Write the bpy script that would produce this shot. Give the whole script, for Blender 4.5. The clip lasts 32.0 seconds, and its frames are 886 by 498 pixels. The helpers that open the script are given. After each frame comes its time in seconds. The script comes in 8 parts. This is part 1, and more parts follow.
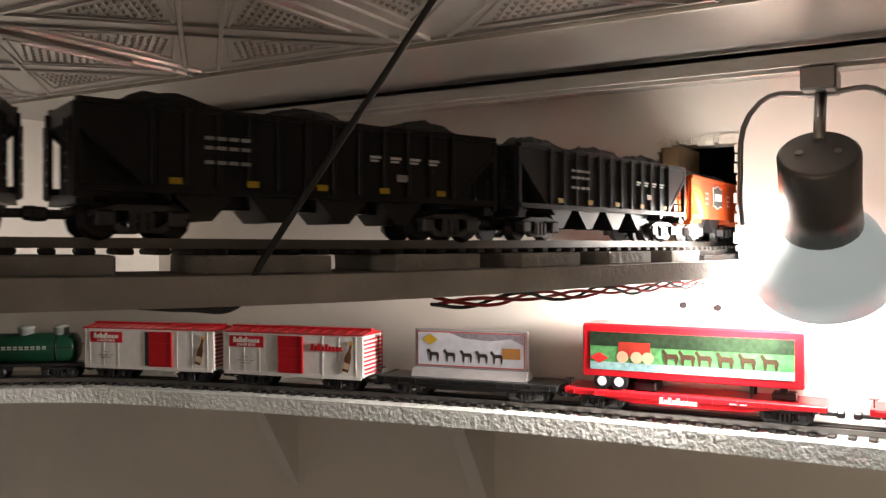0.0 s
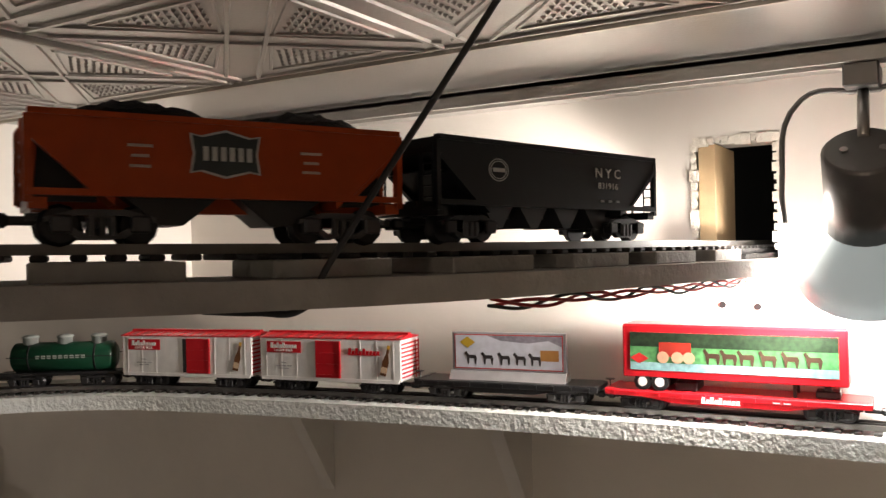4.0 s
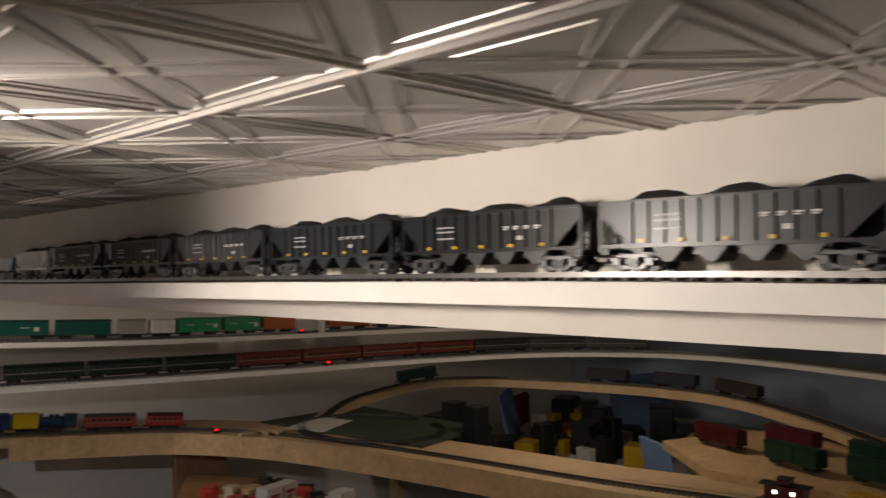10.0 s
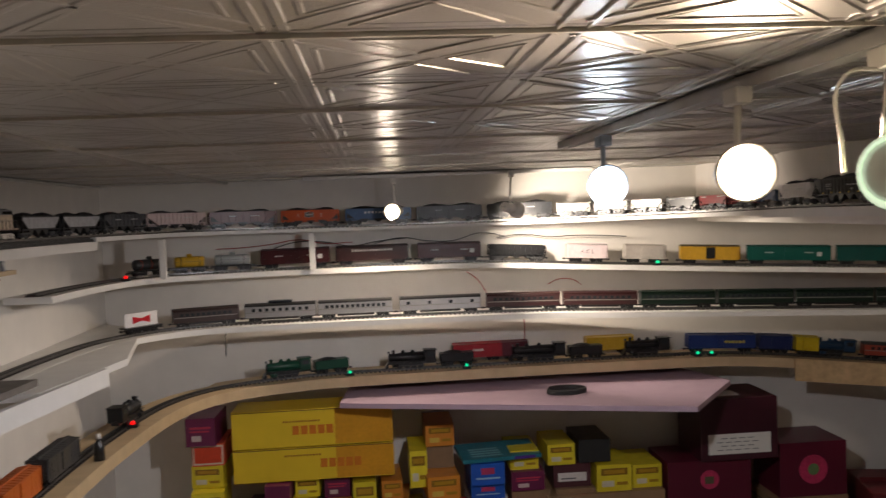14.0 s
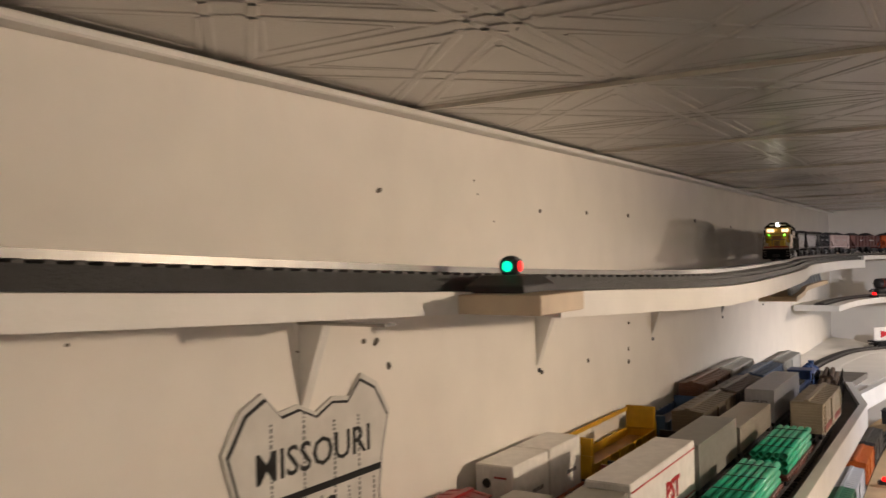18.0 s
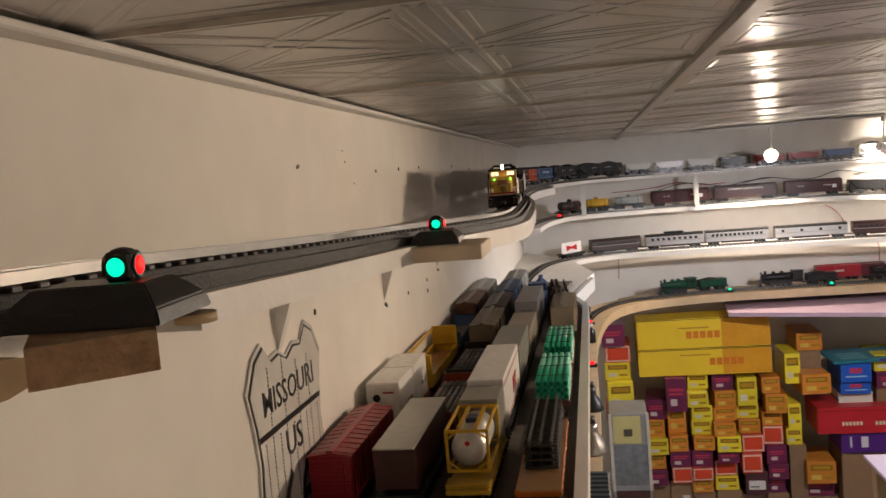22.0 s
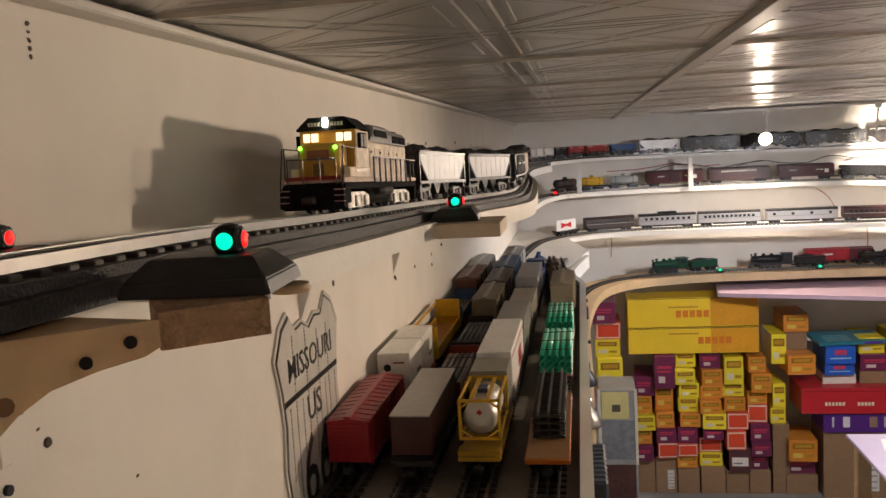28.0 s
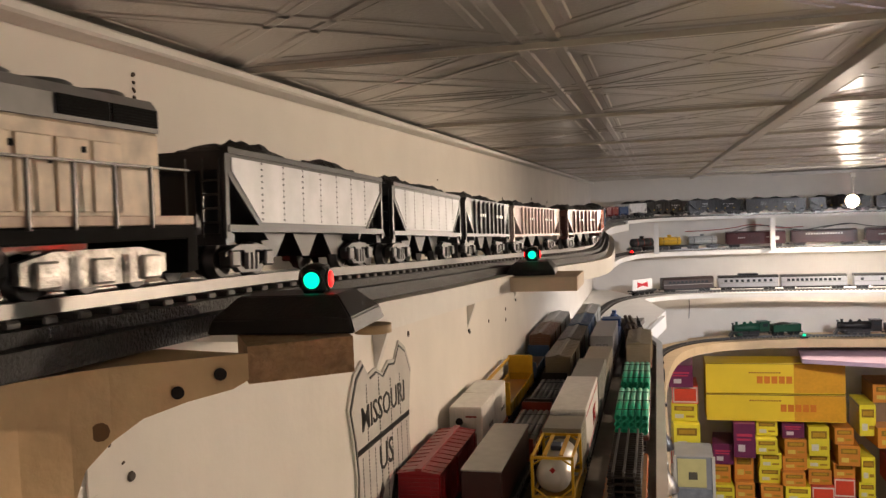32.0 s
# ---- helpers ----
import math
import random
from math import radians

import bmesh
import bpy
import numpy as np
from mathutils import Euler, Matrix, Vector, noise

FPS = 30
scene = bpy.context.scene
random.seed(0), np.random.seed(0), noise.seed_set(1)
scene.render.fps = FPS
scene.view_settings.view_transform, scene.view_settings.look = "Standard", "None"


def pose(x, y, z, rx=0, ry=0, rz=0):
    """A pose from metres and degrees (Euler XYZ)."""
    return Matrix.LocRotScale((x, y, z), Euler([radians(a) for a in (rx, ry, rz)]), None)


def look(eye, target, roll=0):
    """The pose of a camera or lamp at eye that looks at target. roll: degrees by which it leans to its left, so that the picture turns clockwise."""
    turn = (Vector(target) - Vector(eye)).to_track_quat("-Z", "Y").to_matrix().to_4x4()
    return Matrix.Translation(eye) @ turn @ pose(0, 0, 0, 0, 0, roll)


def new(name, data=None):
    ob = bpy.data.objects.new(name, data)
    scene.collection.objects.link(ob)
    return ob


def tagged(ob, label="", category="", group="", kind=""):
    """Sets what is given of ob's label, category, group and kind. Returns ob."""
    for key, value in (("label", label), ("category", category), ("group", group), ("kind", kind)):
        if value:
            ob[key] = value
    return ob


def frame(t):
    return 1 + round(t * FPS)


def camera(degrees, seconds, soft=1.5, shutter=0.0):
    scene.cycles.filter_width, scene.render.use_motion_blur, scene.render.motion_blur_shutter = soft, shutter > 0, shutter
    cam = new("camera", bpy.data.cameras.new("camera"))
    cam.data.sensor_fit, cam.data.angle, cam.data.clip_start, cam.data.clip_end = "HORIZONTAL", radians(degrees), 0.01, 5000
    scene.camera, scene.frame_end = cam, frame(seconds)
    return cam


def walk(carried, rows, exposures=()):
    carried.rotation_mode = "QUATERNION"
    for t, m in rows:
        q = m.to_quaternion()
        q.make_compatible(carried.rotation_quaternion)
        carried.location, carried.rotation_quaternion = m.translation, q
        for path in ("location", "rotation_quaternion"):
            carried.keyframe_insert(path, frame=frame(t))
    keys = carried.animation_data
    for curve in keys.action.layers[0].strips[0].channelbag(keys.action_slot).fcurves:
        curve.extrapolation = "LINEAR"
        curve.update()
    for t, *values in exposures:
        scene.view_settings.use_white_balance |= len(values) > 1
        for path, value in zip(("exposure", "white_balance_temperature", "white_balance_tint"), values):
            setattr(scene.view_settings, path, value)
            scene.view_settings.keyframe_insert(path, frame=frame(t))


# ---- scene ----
cam = camera(55.2, 32.0, soft=1.4, shutter=0.35)
PATH = [
    (0, (1.684, 0.435, 2.002), (2.668, -1.306, 1.985), -0.4),
    (0.5, (1.69, 0.434, 2.007), (2.67, -1.309, 1.981), -0.7),
    (1, (1.686, 0.438, 2.007), (2.678, -1.298, 1.984), -0.7),
    (1.5, (1.686, 0.438, 2.008), (2.68, -1.298, 1.985), -0.8),
    (2, (1.685, 0.435, 2.002), (2.682, -1.298, 1.985), -0.7),
    (2.5, (1.689, 0.434, 2.004), (2.687, -1.299, 1.973), -0.8),
    (4.5, (1.731, 0.47, 1.999), (2.769, -1.24, 2.013), -1.9),
    (5, (1.768, 0.484, 1.998), (2.88, -1.178, 2.033), -2.4),
    (5.5, (1.761, 0.464, 1.996), (3.106, -1.016, 2.056), -2.1),
    (6, (1.758, 0.442, 1.993), (3.437, -0.641, 2.074), -0.6),
    (6.5, (1.792, 0.487, 1.989), (3.656, -0.233, 2.078), -0.3),
    (7, (1.835, 0.541, 1.983), (3.781, 0.086, 2.082), -0.9),
    (7.5, (1.877, 0.582, 1.983), (3.867, 0.414, 2.091), -1.3),
    (8, (1.896, 0.61, 1.985), (3.887, 0.747, 2.111), -0.9),
    (8.5, (1.931, 0.638, 1.985), (3.868, 1.123, 2.105), 0.2),
    (9, (1.948, 0.677, 2.009), (3.736, 1.569, 2.089), 0.2),
    (9.5, (2.02, 0.73, 2.014), (3.583, 1.980, 2.075), -0.5),
    (10, (1.945, 0.94, 2.024), (3.355, 2.361, 2.063), -0.7),
    (10.5, (1.821, 1.157, 2.032), (3.129, 2.669, 2.058), -0.7),
    (11, (1.755, 1.226, 2.040), (2.911, 2.858, 2.061), -0.7),
    (11.5, (1.714, 1.238, 2.040), (2.657, 3.002, 2.039), -0.8),
    (12, (1.696, 1.271, 2.040), (2.404, 3.141, 1.999), -0.8),
    (12.5, (1.654, 1.270, 2.039), (2.196, 3.195, 1.985), -1.2),
    (13, (1.561, 1.269, 2.026), (1.996, 3.220, 1.959), -1.6),
    (13.5, (1.413, 1.280, 2.020), (1.721, 3.254, 1.934), -2.1),
    (15.5, (1.058, 1.147, 2.018), (0.897, 3.138, 1.935), -2.0),
    (16, (0.918, 1.124, 2.004), (0.65, 3.105, 1.923), -2.5),
    (16.5, (0.803, 1.073, 1.938), (0.089, 2.941, 1.912), -2.6),
    (17, (0.77, 0.878, 1.96), (-0.209, 2.622, 1.935), -1.4),
    (17.5, (0.657, 0.723, 2.001), (-0.336, 2.459, 2.027), -2.0),
    (18, (0.633, 0.592, 2.006), (-0.424, 2.289, 2.025), -1.2),
    (18.5, (0.566, 0.433, 2.009), (-0.538, 2.101, 2.045), -1.2),
    (19, (0.479, 0.347, 2.03), (-0.574, 2.047, 2.068), -1.4),
    (19.5, (0.484, 0.312, 2.034), (-0.508, 2.049, 2.008), -1.2),
    (20, (0.459, 0.28, 2.036), (-0.23, 2.157, 1.978), -2.2),
    (20.5, (0.448, 0.266, 2.047), (-0.069, 2.195, 1.947), -2.6),
    (21, (0.453, 0.258, 2.058), (-0.072, 2.184, 1.93), -3.0),
    (21.5, (0.441, 0.241, 2.057), (-0.025, 2.181, 1.919), -4.4),
    (22, (0.43, 0.236, 2.058), (0.078, 2.197, 1.89), -4.8),
    (22.5, (0.428, 0.229, 2.055), (0.154, 2.2, 1.854), -4.6),
    (23, (0.423, 0.234, 2.052), (0.18, 2.208, 1.84), -4.2),
    (23.5, (0.416, 0.224, 2.058), (0.194, 2.201, 1.848), -4.2),
    (24, (0.412, 0.215, 2.068), (0.206, 2.191, 1.839), -4.2),
    (24.5, (0.416, 0.214, 2.07), (0.221, 2.189, 1.82), -4.4),
    (25, (0.41, 0.223, 2.071), (0.215, 2.198, 1.824), -4.4),
    (25.5, (0.413, 0.213, 2.072), (0.211, 2.19, 1.845), -4.2),
    (27.5, (0.402, 0.207, 2.069), (0.139, 2.177, 1.848), -3.5),
    (28, (0.395, 0.186, 2.069), (0.068, 2.145, 1.837), -3.3),
    (28.5, (0.39, 0.184, 2.063), (-0.017, 2.128, 1.826), -3.1),
    (29, (0.39, 0.183, 2.063), (-0.075, 2.116, 1.844), -2.9),
    (29.5, (0.389, 0.192, 2.064), (-0.134, 2.113, 1.867), -2.6),
    (30, (0.39, 0.179, 2.063), (-0.132, 2.108, 1.963), -2.3),
    (30.5, (0.39, 0.18, 2.063), (-0.105, 2.118, 2.016), -2.3),
    (31, (0.389, 0.184, 2.064), (-0.095, 2.123, 1.997), -2.2),
    (31.5, (0.388, 0.189, 2.063), (-0.1, 2.127, 1.983), -2.1),
    (32, (0.391, 0.18, 2.063), (-0.1, 2.116, 1.973), -2.3),
]
walk(cam, [(t, look(eye, target, roll)) for t, eye, target, roll in PATH], ((0, 0.8), (2, 0.8), (5, 0.55), (6, 0.75), (7, 0.95), (8.0, 1.2), (9, 0.35), (10, 0.5), (11, 0.4), (12, 0.2), (13.0, 0.25), (15.5, 0.9), (17, 1.2), (18.0, 1.7), (19.0, 1.65), (21, 1.75), (22, 1.55), (25.0, 1.4), (29.0, 1.75), (32.0, 1.85)))

# ---- light ----
world = bpy.data.worlds.new("world")
scene.world = world
world.use_nodes = True
world.node_tree.nodes["Background"].inputs[0].default_value = (1.0, 0.86, 0.7, 1)
world.node_tree.nodes["Background"].inputs[1].default_value = 0.025

H = 2.2  # ceiling


def lamp_light(name, x, y, z, energy, color, size=0.03, target=None, spot=110, blend=0.6):
    kind = "SPOT" if target else "POINT"
    data = bpy.data.lights.new(name, kind)
    data.energy, data.color, data.shadow_soft_size = energy, color, size
    if target:
        data.spot_size, data.spot_blend = radians(spot), blend
    ob = new(name, data)
    ob.matrix_world = look((x, y, z), target) if target else Matrix.Translation((x, y, z))
    return ob


WARM, COOL = (1.0, 0.78, 0.52), (0.92, 0.97, 1.0)
lamp_light("spot_light", 1.787, -0.600, 1.940, 3.0, (1.0, 0.92, 0.85), 0.03, (1.80, -0.77, 1.76), 165, 0.5)
# three extra lights at the wall lamp, added to brighten shelf, wall and ceiling
lamp_light("spot_light", 1.80, -0.585, 1.935, 25.0, (1.0, 0.90, 0.82), 0.05, (2.9, -0.55, 1.80), 122, 0.9)
lamp_light("spot_light", 1.872, -0.560, 2.02, 18.0, (1.0, 0.90, 0.82), 0.02, (2.75, -0.68, 2.10), 66, 0.8)  # added outside the glass cup for light that leaks through it
lamp_light("spot_light", 1.872, -0.545, 2.02, 0.8, (1.0, 0.90, 0.82), 0.02)
lamp_light("spot_light", 1.922, 1.953, 2.05, 24.0, (1.0, 0.87, 0.77), 0.03, (2.9, 1.75, 1.93), 115, 0.7)
lamp_light("spot_light", 1.81, 2.36, 2.045, 24.0, (1.0, 0.77, 0.56), 0.03, (0.7, 1.0, 1.48), 144, 0.9)
lamp_light("spot_light", 1.80, 3.08, 2.045, 40.0, (0.90, 0.88, 0.93), 0.03, (1.70, 3.5, 0.9), 165, 0.5)
lamp_light("spot_light", 1.37, 5.01, 2.0, 17.0, (1.0, 0.82, 0.66), 0.03, (1.25, 4.75, 1.2), 165, 0.5)
lamp_light("spot_light", 1.92, 4.85, 1.98, 26.0, (1.0, 0.86, 0.72), 0.03, (2.75, 5.42, 1.75), 130, 0.7)
# fill light added to brighten the layout room; it has no fixture
lamp_light("bulb_light", 5.0, 3.2, 2.05, 8.0, (1.0, 0.80, 0.62), 0.1)

# ---- materials ----
MATS = {}


def nodes_of(mat):
    mat.use_nodes = True
    t = mat.node_tree
    return t, t.nodes["Principled BSDF"]


def mat(name, color, rough=0.5, metal=0.0, vary=0.12, scale=30.0, bump=0.0, bscale=200.0, emit=0.0, rnd=0.0, spec=0.5, dirt=0.0):
    """Plain surface with two scales of variation: broad stains and fine grain, and a little bump."""
    key = (name, color, rough, metal, emit, rnd)
    if key in MATS:
        return MATS[key]
    m = bpy.data.materials.new(name)
    t, b = nodes_of(m)
    N, Lk = t.nodes, t.links
    b.inputs["Roughness"].default_value, b.inputs["Metallic"].default_value = rough, metal
    b.inputs["Specular IOR Level"].default_value = spec
    tc = N.new("ShaderNodeTexCoord")
    n1 = N.new("ShaderNodeTexNoise")
    n1.inputs["Scale"].default_value, n1.inputs["Detail"].default_value = scale, 5
    n2 = N.new("ShaderNodeTexNoise")
    n2.inputs["Scale"].default_value, n2.inputs["Detail"].default_value = scale * 0.13, 3
    Lk.new(tc.outputs["Object"], n1.inputs["Vector"])
    Lk.new(tc.outputs["Object"], n2.inputs["Vector"])
    add = N.new("ShaderNodeMath")
    add.operation = "ADD"
    Lk.new(n1.outputs["Fac"], add.inputs[0])
    Lk.new(n2.outputs["Fac"], add.inputs[1])
    mr = N.new("ShaderNodeMapRange")
    mr.inputs["From Min"].default_value, mr.inputs["From Max"].default_value = 0.6, 1.4
    mr.inputs["To Min"].default_value, mr.inputs["To Max"].default_value = 1 - vary, 1 + vary
    Lk.new(add.outputs[0], mr.inputs["Value"])
    fac = mr.outputs[0]
    if rnd:
        oi = N.new("ShaderNodeObjectInfo")
        r2 = N.new("ShaderNodeMapRange")
        r2.inputs["To Min"].default_value, r2.inputs["To Max"].default_value = 1 - rnd, 1 + rnd
        Lk.new(oi.outputs["Random"], r2.inputs["Value"])
        mm = N.new("ShaderNodeMath")
        mm.operation = "MULTIPLY"
        Lk.new(fac, mm.inputs[0])
        Lk.new(r2.outputs[0], mm.inputs[1])
        fac = mm.outputs[0]
    mul = N.new("ShaderNodeVectorMath")
    mul.operation = "SCALE"
    mul.inputs[0].default_value = color
    Lk.new(fac, mul.inputs["Scale"])
    Lk.new(mul.outputs[0], b.inputs["Base Color"])
    if bump:
        n3 = N.new("ShaderNodeTexNoise")
        n3.inputs["Scale"].default_value, n3.inputs["Detail"].default_value = bscale, 4
        Lk.new(tc.outputs["Object"], n3.inputs["Vector"])
        bp = N.new("ShaderNodeBump")
        bp.inputs["Strength"].default_value, bp.inputs["Distance"].default_value = bump, 0.004
        Lk.new(n3.outputs["Fac"], bp.inputs["Height"])
        Lk.new(bp.outputs[0], b.inputs["Normal"])
    if emit:
        b.inputs["Emission Color"].default_value = (*color, 1)
        b.inputs["Emission Strength"].default_value = emit
    MATS[key] = m
    return m


WALL = mat("white_wall_paint", (0.74, 0.70, 0.64), 0.6, vary=0.08, scale=9, bump=0.16, bscale=45)
TRIM = mat("painted_wood_white", (0.72, 0.70, 0.66), 0.5, vary=0.08, scale=14, bump=0.2, bscale=90)
# the corner plank's grey is darkened for the shade it stands in
PLANK = mat("grey_plank_with_shade", (0.40, 0.38, 0.35), 0.7, vary=0.3, scale=22, bump=0.5, bscale=120)
FOAM = mat("rough_white_plaster_edge", (0.75, 0.78, 0.76), 0.8, vary=0.12, scale=60, bump=1.0, bscale=150)
TIN = mat("tin_ceiling_tile", (0.47, 0.45, 0.42), 0.28, 0.5, vary=0.10, scale=9, bump=0.10, bscale=220)
WOOD = mat("pale_pine", (0.52, 0.38, 0.22), 0.55, vary=0.18, scale=16, bump=0.2, bscale=100)
PINE2 = mat("raw_pine_bracket", (0.48, 0.33, 0.18), 0.6, vary=0.22, scale=24, bump=0.2, bscale=120)
OSB = mat("fibre_board_end", (0.36, 0.22, 0.12), 0.85, vary=0.35, scale=180, bump=0.8, bscale=300)
STEEL = mat("track_steel", (0.15, 0.145, 0.14), 0.36, 0.85, vary=0.2, scale=50)
TIE = mat("brown_plastic_tie", (0.035, 0.028, 0.025), 0.6, vary=0.25, scale=40, rnd=0.3)
TIEG = mat("grey_plastic_tie", (0.10, 0.095, 0.09), 0.6, vary=0.25, scale=40, rnd=0.2)
ROADBED = mat("dark_grey_plastic_roadbed", (0.026, 0.026, 0.027), 0.5, vary=0.3, scale=60, bump=0.6, bscale=500)
BLACK = mat("black_plastic", (0.012, 0.012, 0.013), 0.35, vary=0.2)
# car paint that also stands for the shade in hopper ends and bays
BLKPAINT_SHADE = mat("black_car_paint_and_shade", (0.014, 0.014, 0.015), 0.42, vary=0.25)
SILVER = mat("cast_metal", (0.075, 0.075, 0.078), 0.35, 0.4, vary=0.25, scale=80)
DARKMET = mat("blackened_metal", (0.03, 0.03, 0.032), 0.4, 0.6, vary=0.3, scale=80)
COAL = mat("coal_load", (0.012, 0.012, 0.013), 0.55, vary=0.5, scale=300, bump=1.0, bscale=450)
CASTDARK = mat("dark_cast_metal", (0.05, 0.048, 0.046), 0.32, 0.3, vary=0.3, scale=80)
CHROME = mat("brushed_metal", (0.42, 0.40, 0.38), 0.3, 1.0, vary=0.15, scale=40)
WHITEPL = mat("white_lamp_enamel", (0.72, 0.68, 0.62), 0.4, vary=0.06)
REDWIRE = mat("red_wire", (0.35, 0.02, 0.02), 0.5)
BLKWIRE = mat("black_wire", (0.015, 0.015, 0.015), 0.5)


def glow(name, color, strength):
    key = (name, color, strength)
    if key not in MATS:
        m = bpy.data.materials.new(name)
        t, b = nodes_of(m)
        b.inputs["Base Color"].default_value = (*color, 1)
        b.inputs["Emission Color"].default_value = (*color, 1)
        b.inputs["Emission Strength"].default_value = strength
        MATS[key] = m
    return MATS[key]


BULB = glow("lit_bulb_warm", (1.0, 0.86, 0.66), 11.0)
BULBC = glow("lit_bulb_cool", (0.86, 0.94, 1.0), 13.0)
LED_G = glow("green_led", (0.0, 0.55, 0.24), 0.9)
LED_R = glow("red_led", (1.0, 0.004, 0.004), 0.8)


def paint(color, rough=0.31):
    return mat("car_paint", tuple(color), rough, vary=0.14, scale=60, spec=0.28)


# ---- mesh helpers ----
def quad_box(bm, x0, x1, y0, y1, z0, z1):
    v = [bm.verts.new((x, y, z)) for x in (x0, x1) for y in (y0, y1) for z in (z0, z1)]
    for f in ((0, 1, 3, 2), (4, 6, 7, 5), (0, 4, 5, 1), (2, 3, 7, 6), (0, 2, 6, 4), (1, 5, 7, 3)):
        bm.faces.new([v[i] for i in f])
    return bm


def box(x0, x1, y0, y1, z0, z1, bevel=0.0, bm=None):
    one = bmesh.new()
    quad_box(one, x0, x1, y0, y1, z0, z1)
    if bevel:
        bmesh.ops.bevel(one, geom=one.edges[:], offset=bevel, segments=1, affect="EDGES")
    if bm is None:
        return one
    me = bpy.data.meshes.new("tmp")
    one.to_mesh(me)
    bm.from_mesh(me)
    bpy.data.meshes.remove(me)
    one.free()
    return bm


def tube(bm, a, b, r0, r1=None, n=12, caps=True):
    a, b = Vector(a), Vector(b)
    r1 = r0 if r1 is None else r1
    q = (b - a).to_track_quat("Z", "Y")
    rings = []
    for p, r in ((a, r0), (b, r1)):
        rings.append([bm.verts.new(p + q @ Vector((r * math.cos(2 * math.pi * i / n), r * math.sin(2 * math.pi * i / n), 0))) for i in range(n)])
    for i in range(n):
        f = bm.faces.new((rings[0][i], rings[0][(i + 1) % n], rings[1][(i + 1) % n], rings[1][i]))
        f.smooth = n >= 10
    if caps:
        bm.faces.new(rings[0][::-1])
        bm.faces.new(rings[1])
    return bm


def lathe(bm, a, b, profile, n=16):
    """A turned form along a to b; profile: (share of the way, radius)."""
    a, b = Vector(a), Vector(b)
    q = (b - a).to_track_quat("Z", "Y")
    rings = [[bm.verts.new(a.lerp(b, u) + q @ Vector((r * math.cos(2 * math.pi * i / n), r * math.sin(2 * math.pi * i / n), 0))) for i in range(n)] for u, r in profile]
    for p, q2 in zip(rings, rings[1:]):
        for i in range(n):
            bm.faces.new((p[i], p[(i + 1) % n], q2[(i + 1) % n], q2[i])).smooth = True
    bm.faces.new(rings[0][::-1])
    bm.faces.new(rings[-1])
    return bm


def prism(bm, pts, axis, lo, hi):
    """A flat outline pushed along an axis: pts are the other two coordinates in order."""
    def at(p, w):
        c = list(p)
        c.insert(axis, w)
        return c
    va = [bm.verts.new(at(p, lo)) for p in pts]
    vb = [bm.verts.new(at(p, hi)) for p in pts]
    n = len(pts)
    bm.faces.new(va[::-1])
    bm.faces.new(vb)
    for i in range(n):
        bm.faces.new((va[i], va[(i + 1) % n], vb[(i + 1) % n], vb[i]))
    return bm


def mesh_of(name, bm, material):
    bmesh.ops.recalc_face_normals(bm, faces=bm.faces[:])
    me = bpy.data.meshes.new(name)
    bm.to_mesh(me)
    bm.free()
    me.materials.append(material)
    return me


def part(name, bm, material, parent, label=""):
    ob = new(name, mesh_of(name, bm, material))
    ob.parent = parent
    return tagged(ob, label)


def part_of(name, me, parent, label="", m=None):
    ob = new(name, me)
    ob.parent = parent
    if m is not None:
        ob.matrix_local = m
    return tagged(ob, label)


def thing(name, m, label, category, group=""):
    ob = new(name)
    ob.matrix_world = m
    return tagged(ob, label, category, group)


def struct(name, bm, material, label="", category=""):
    ob = new(name, mesh_of(name, bm, material))
    return tagged(ob, label, category, kind="structure")


def solid(name, bm, material, label, category, group=""):
    ob = new(name, mesh_of(name, bm, material))
    return tagged(ob, label, category, group)


def rope(name, pts, r, material, parent=None, label="", category="", res=2):
    cu = bpy.data.curves.new(name, "CURVE")
    cu.dimensions, cu.bevel_depth, cu.bevel_resolution, cu.resolution_u = "3D", r, res, 6
    sp = cu.splines.new("BEZIER")
    sp.bezier_points.add(len(pts) - 1)
    for bp, p in zip(sp.bezier_points, pts):
        bp.co, bp.handle_left_type, bp.handle_right_type = p, "AUTO", "AUTO"
    cu.materials.append(material)
    ob = new(name, cu)
    ob.parent = parent
    return tagged(ob, label, category)


# ---- paths of the tracks ----
def curve(cp, n=16):
    c = np.array([cp[0]] + list(cp) + [cp[-1]], float)
    out = []
    for i in range(1, len(c) - 2):
        p0, p1, p2, p3 = c[i - 1:i + 3]
        for u in np.arange(n) / n:
            out.append(0.5 * (2 * p1 + (p2 - p0) * u + (2 * p0 - 5 * p1 + 4 * p2 - p3) * u * u + (3 * p1 - p0 - 3 * p2 + p3) * u ** 3))
    out.append(c[-2])
    return np.array(out)


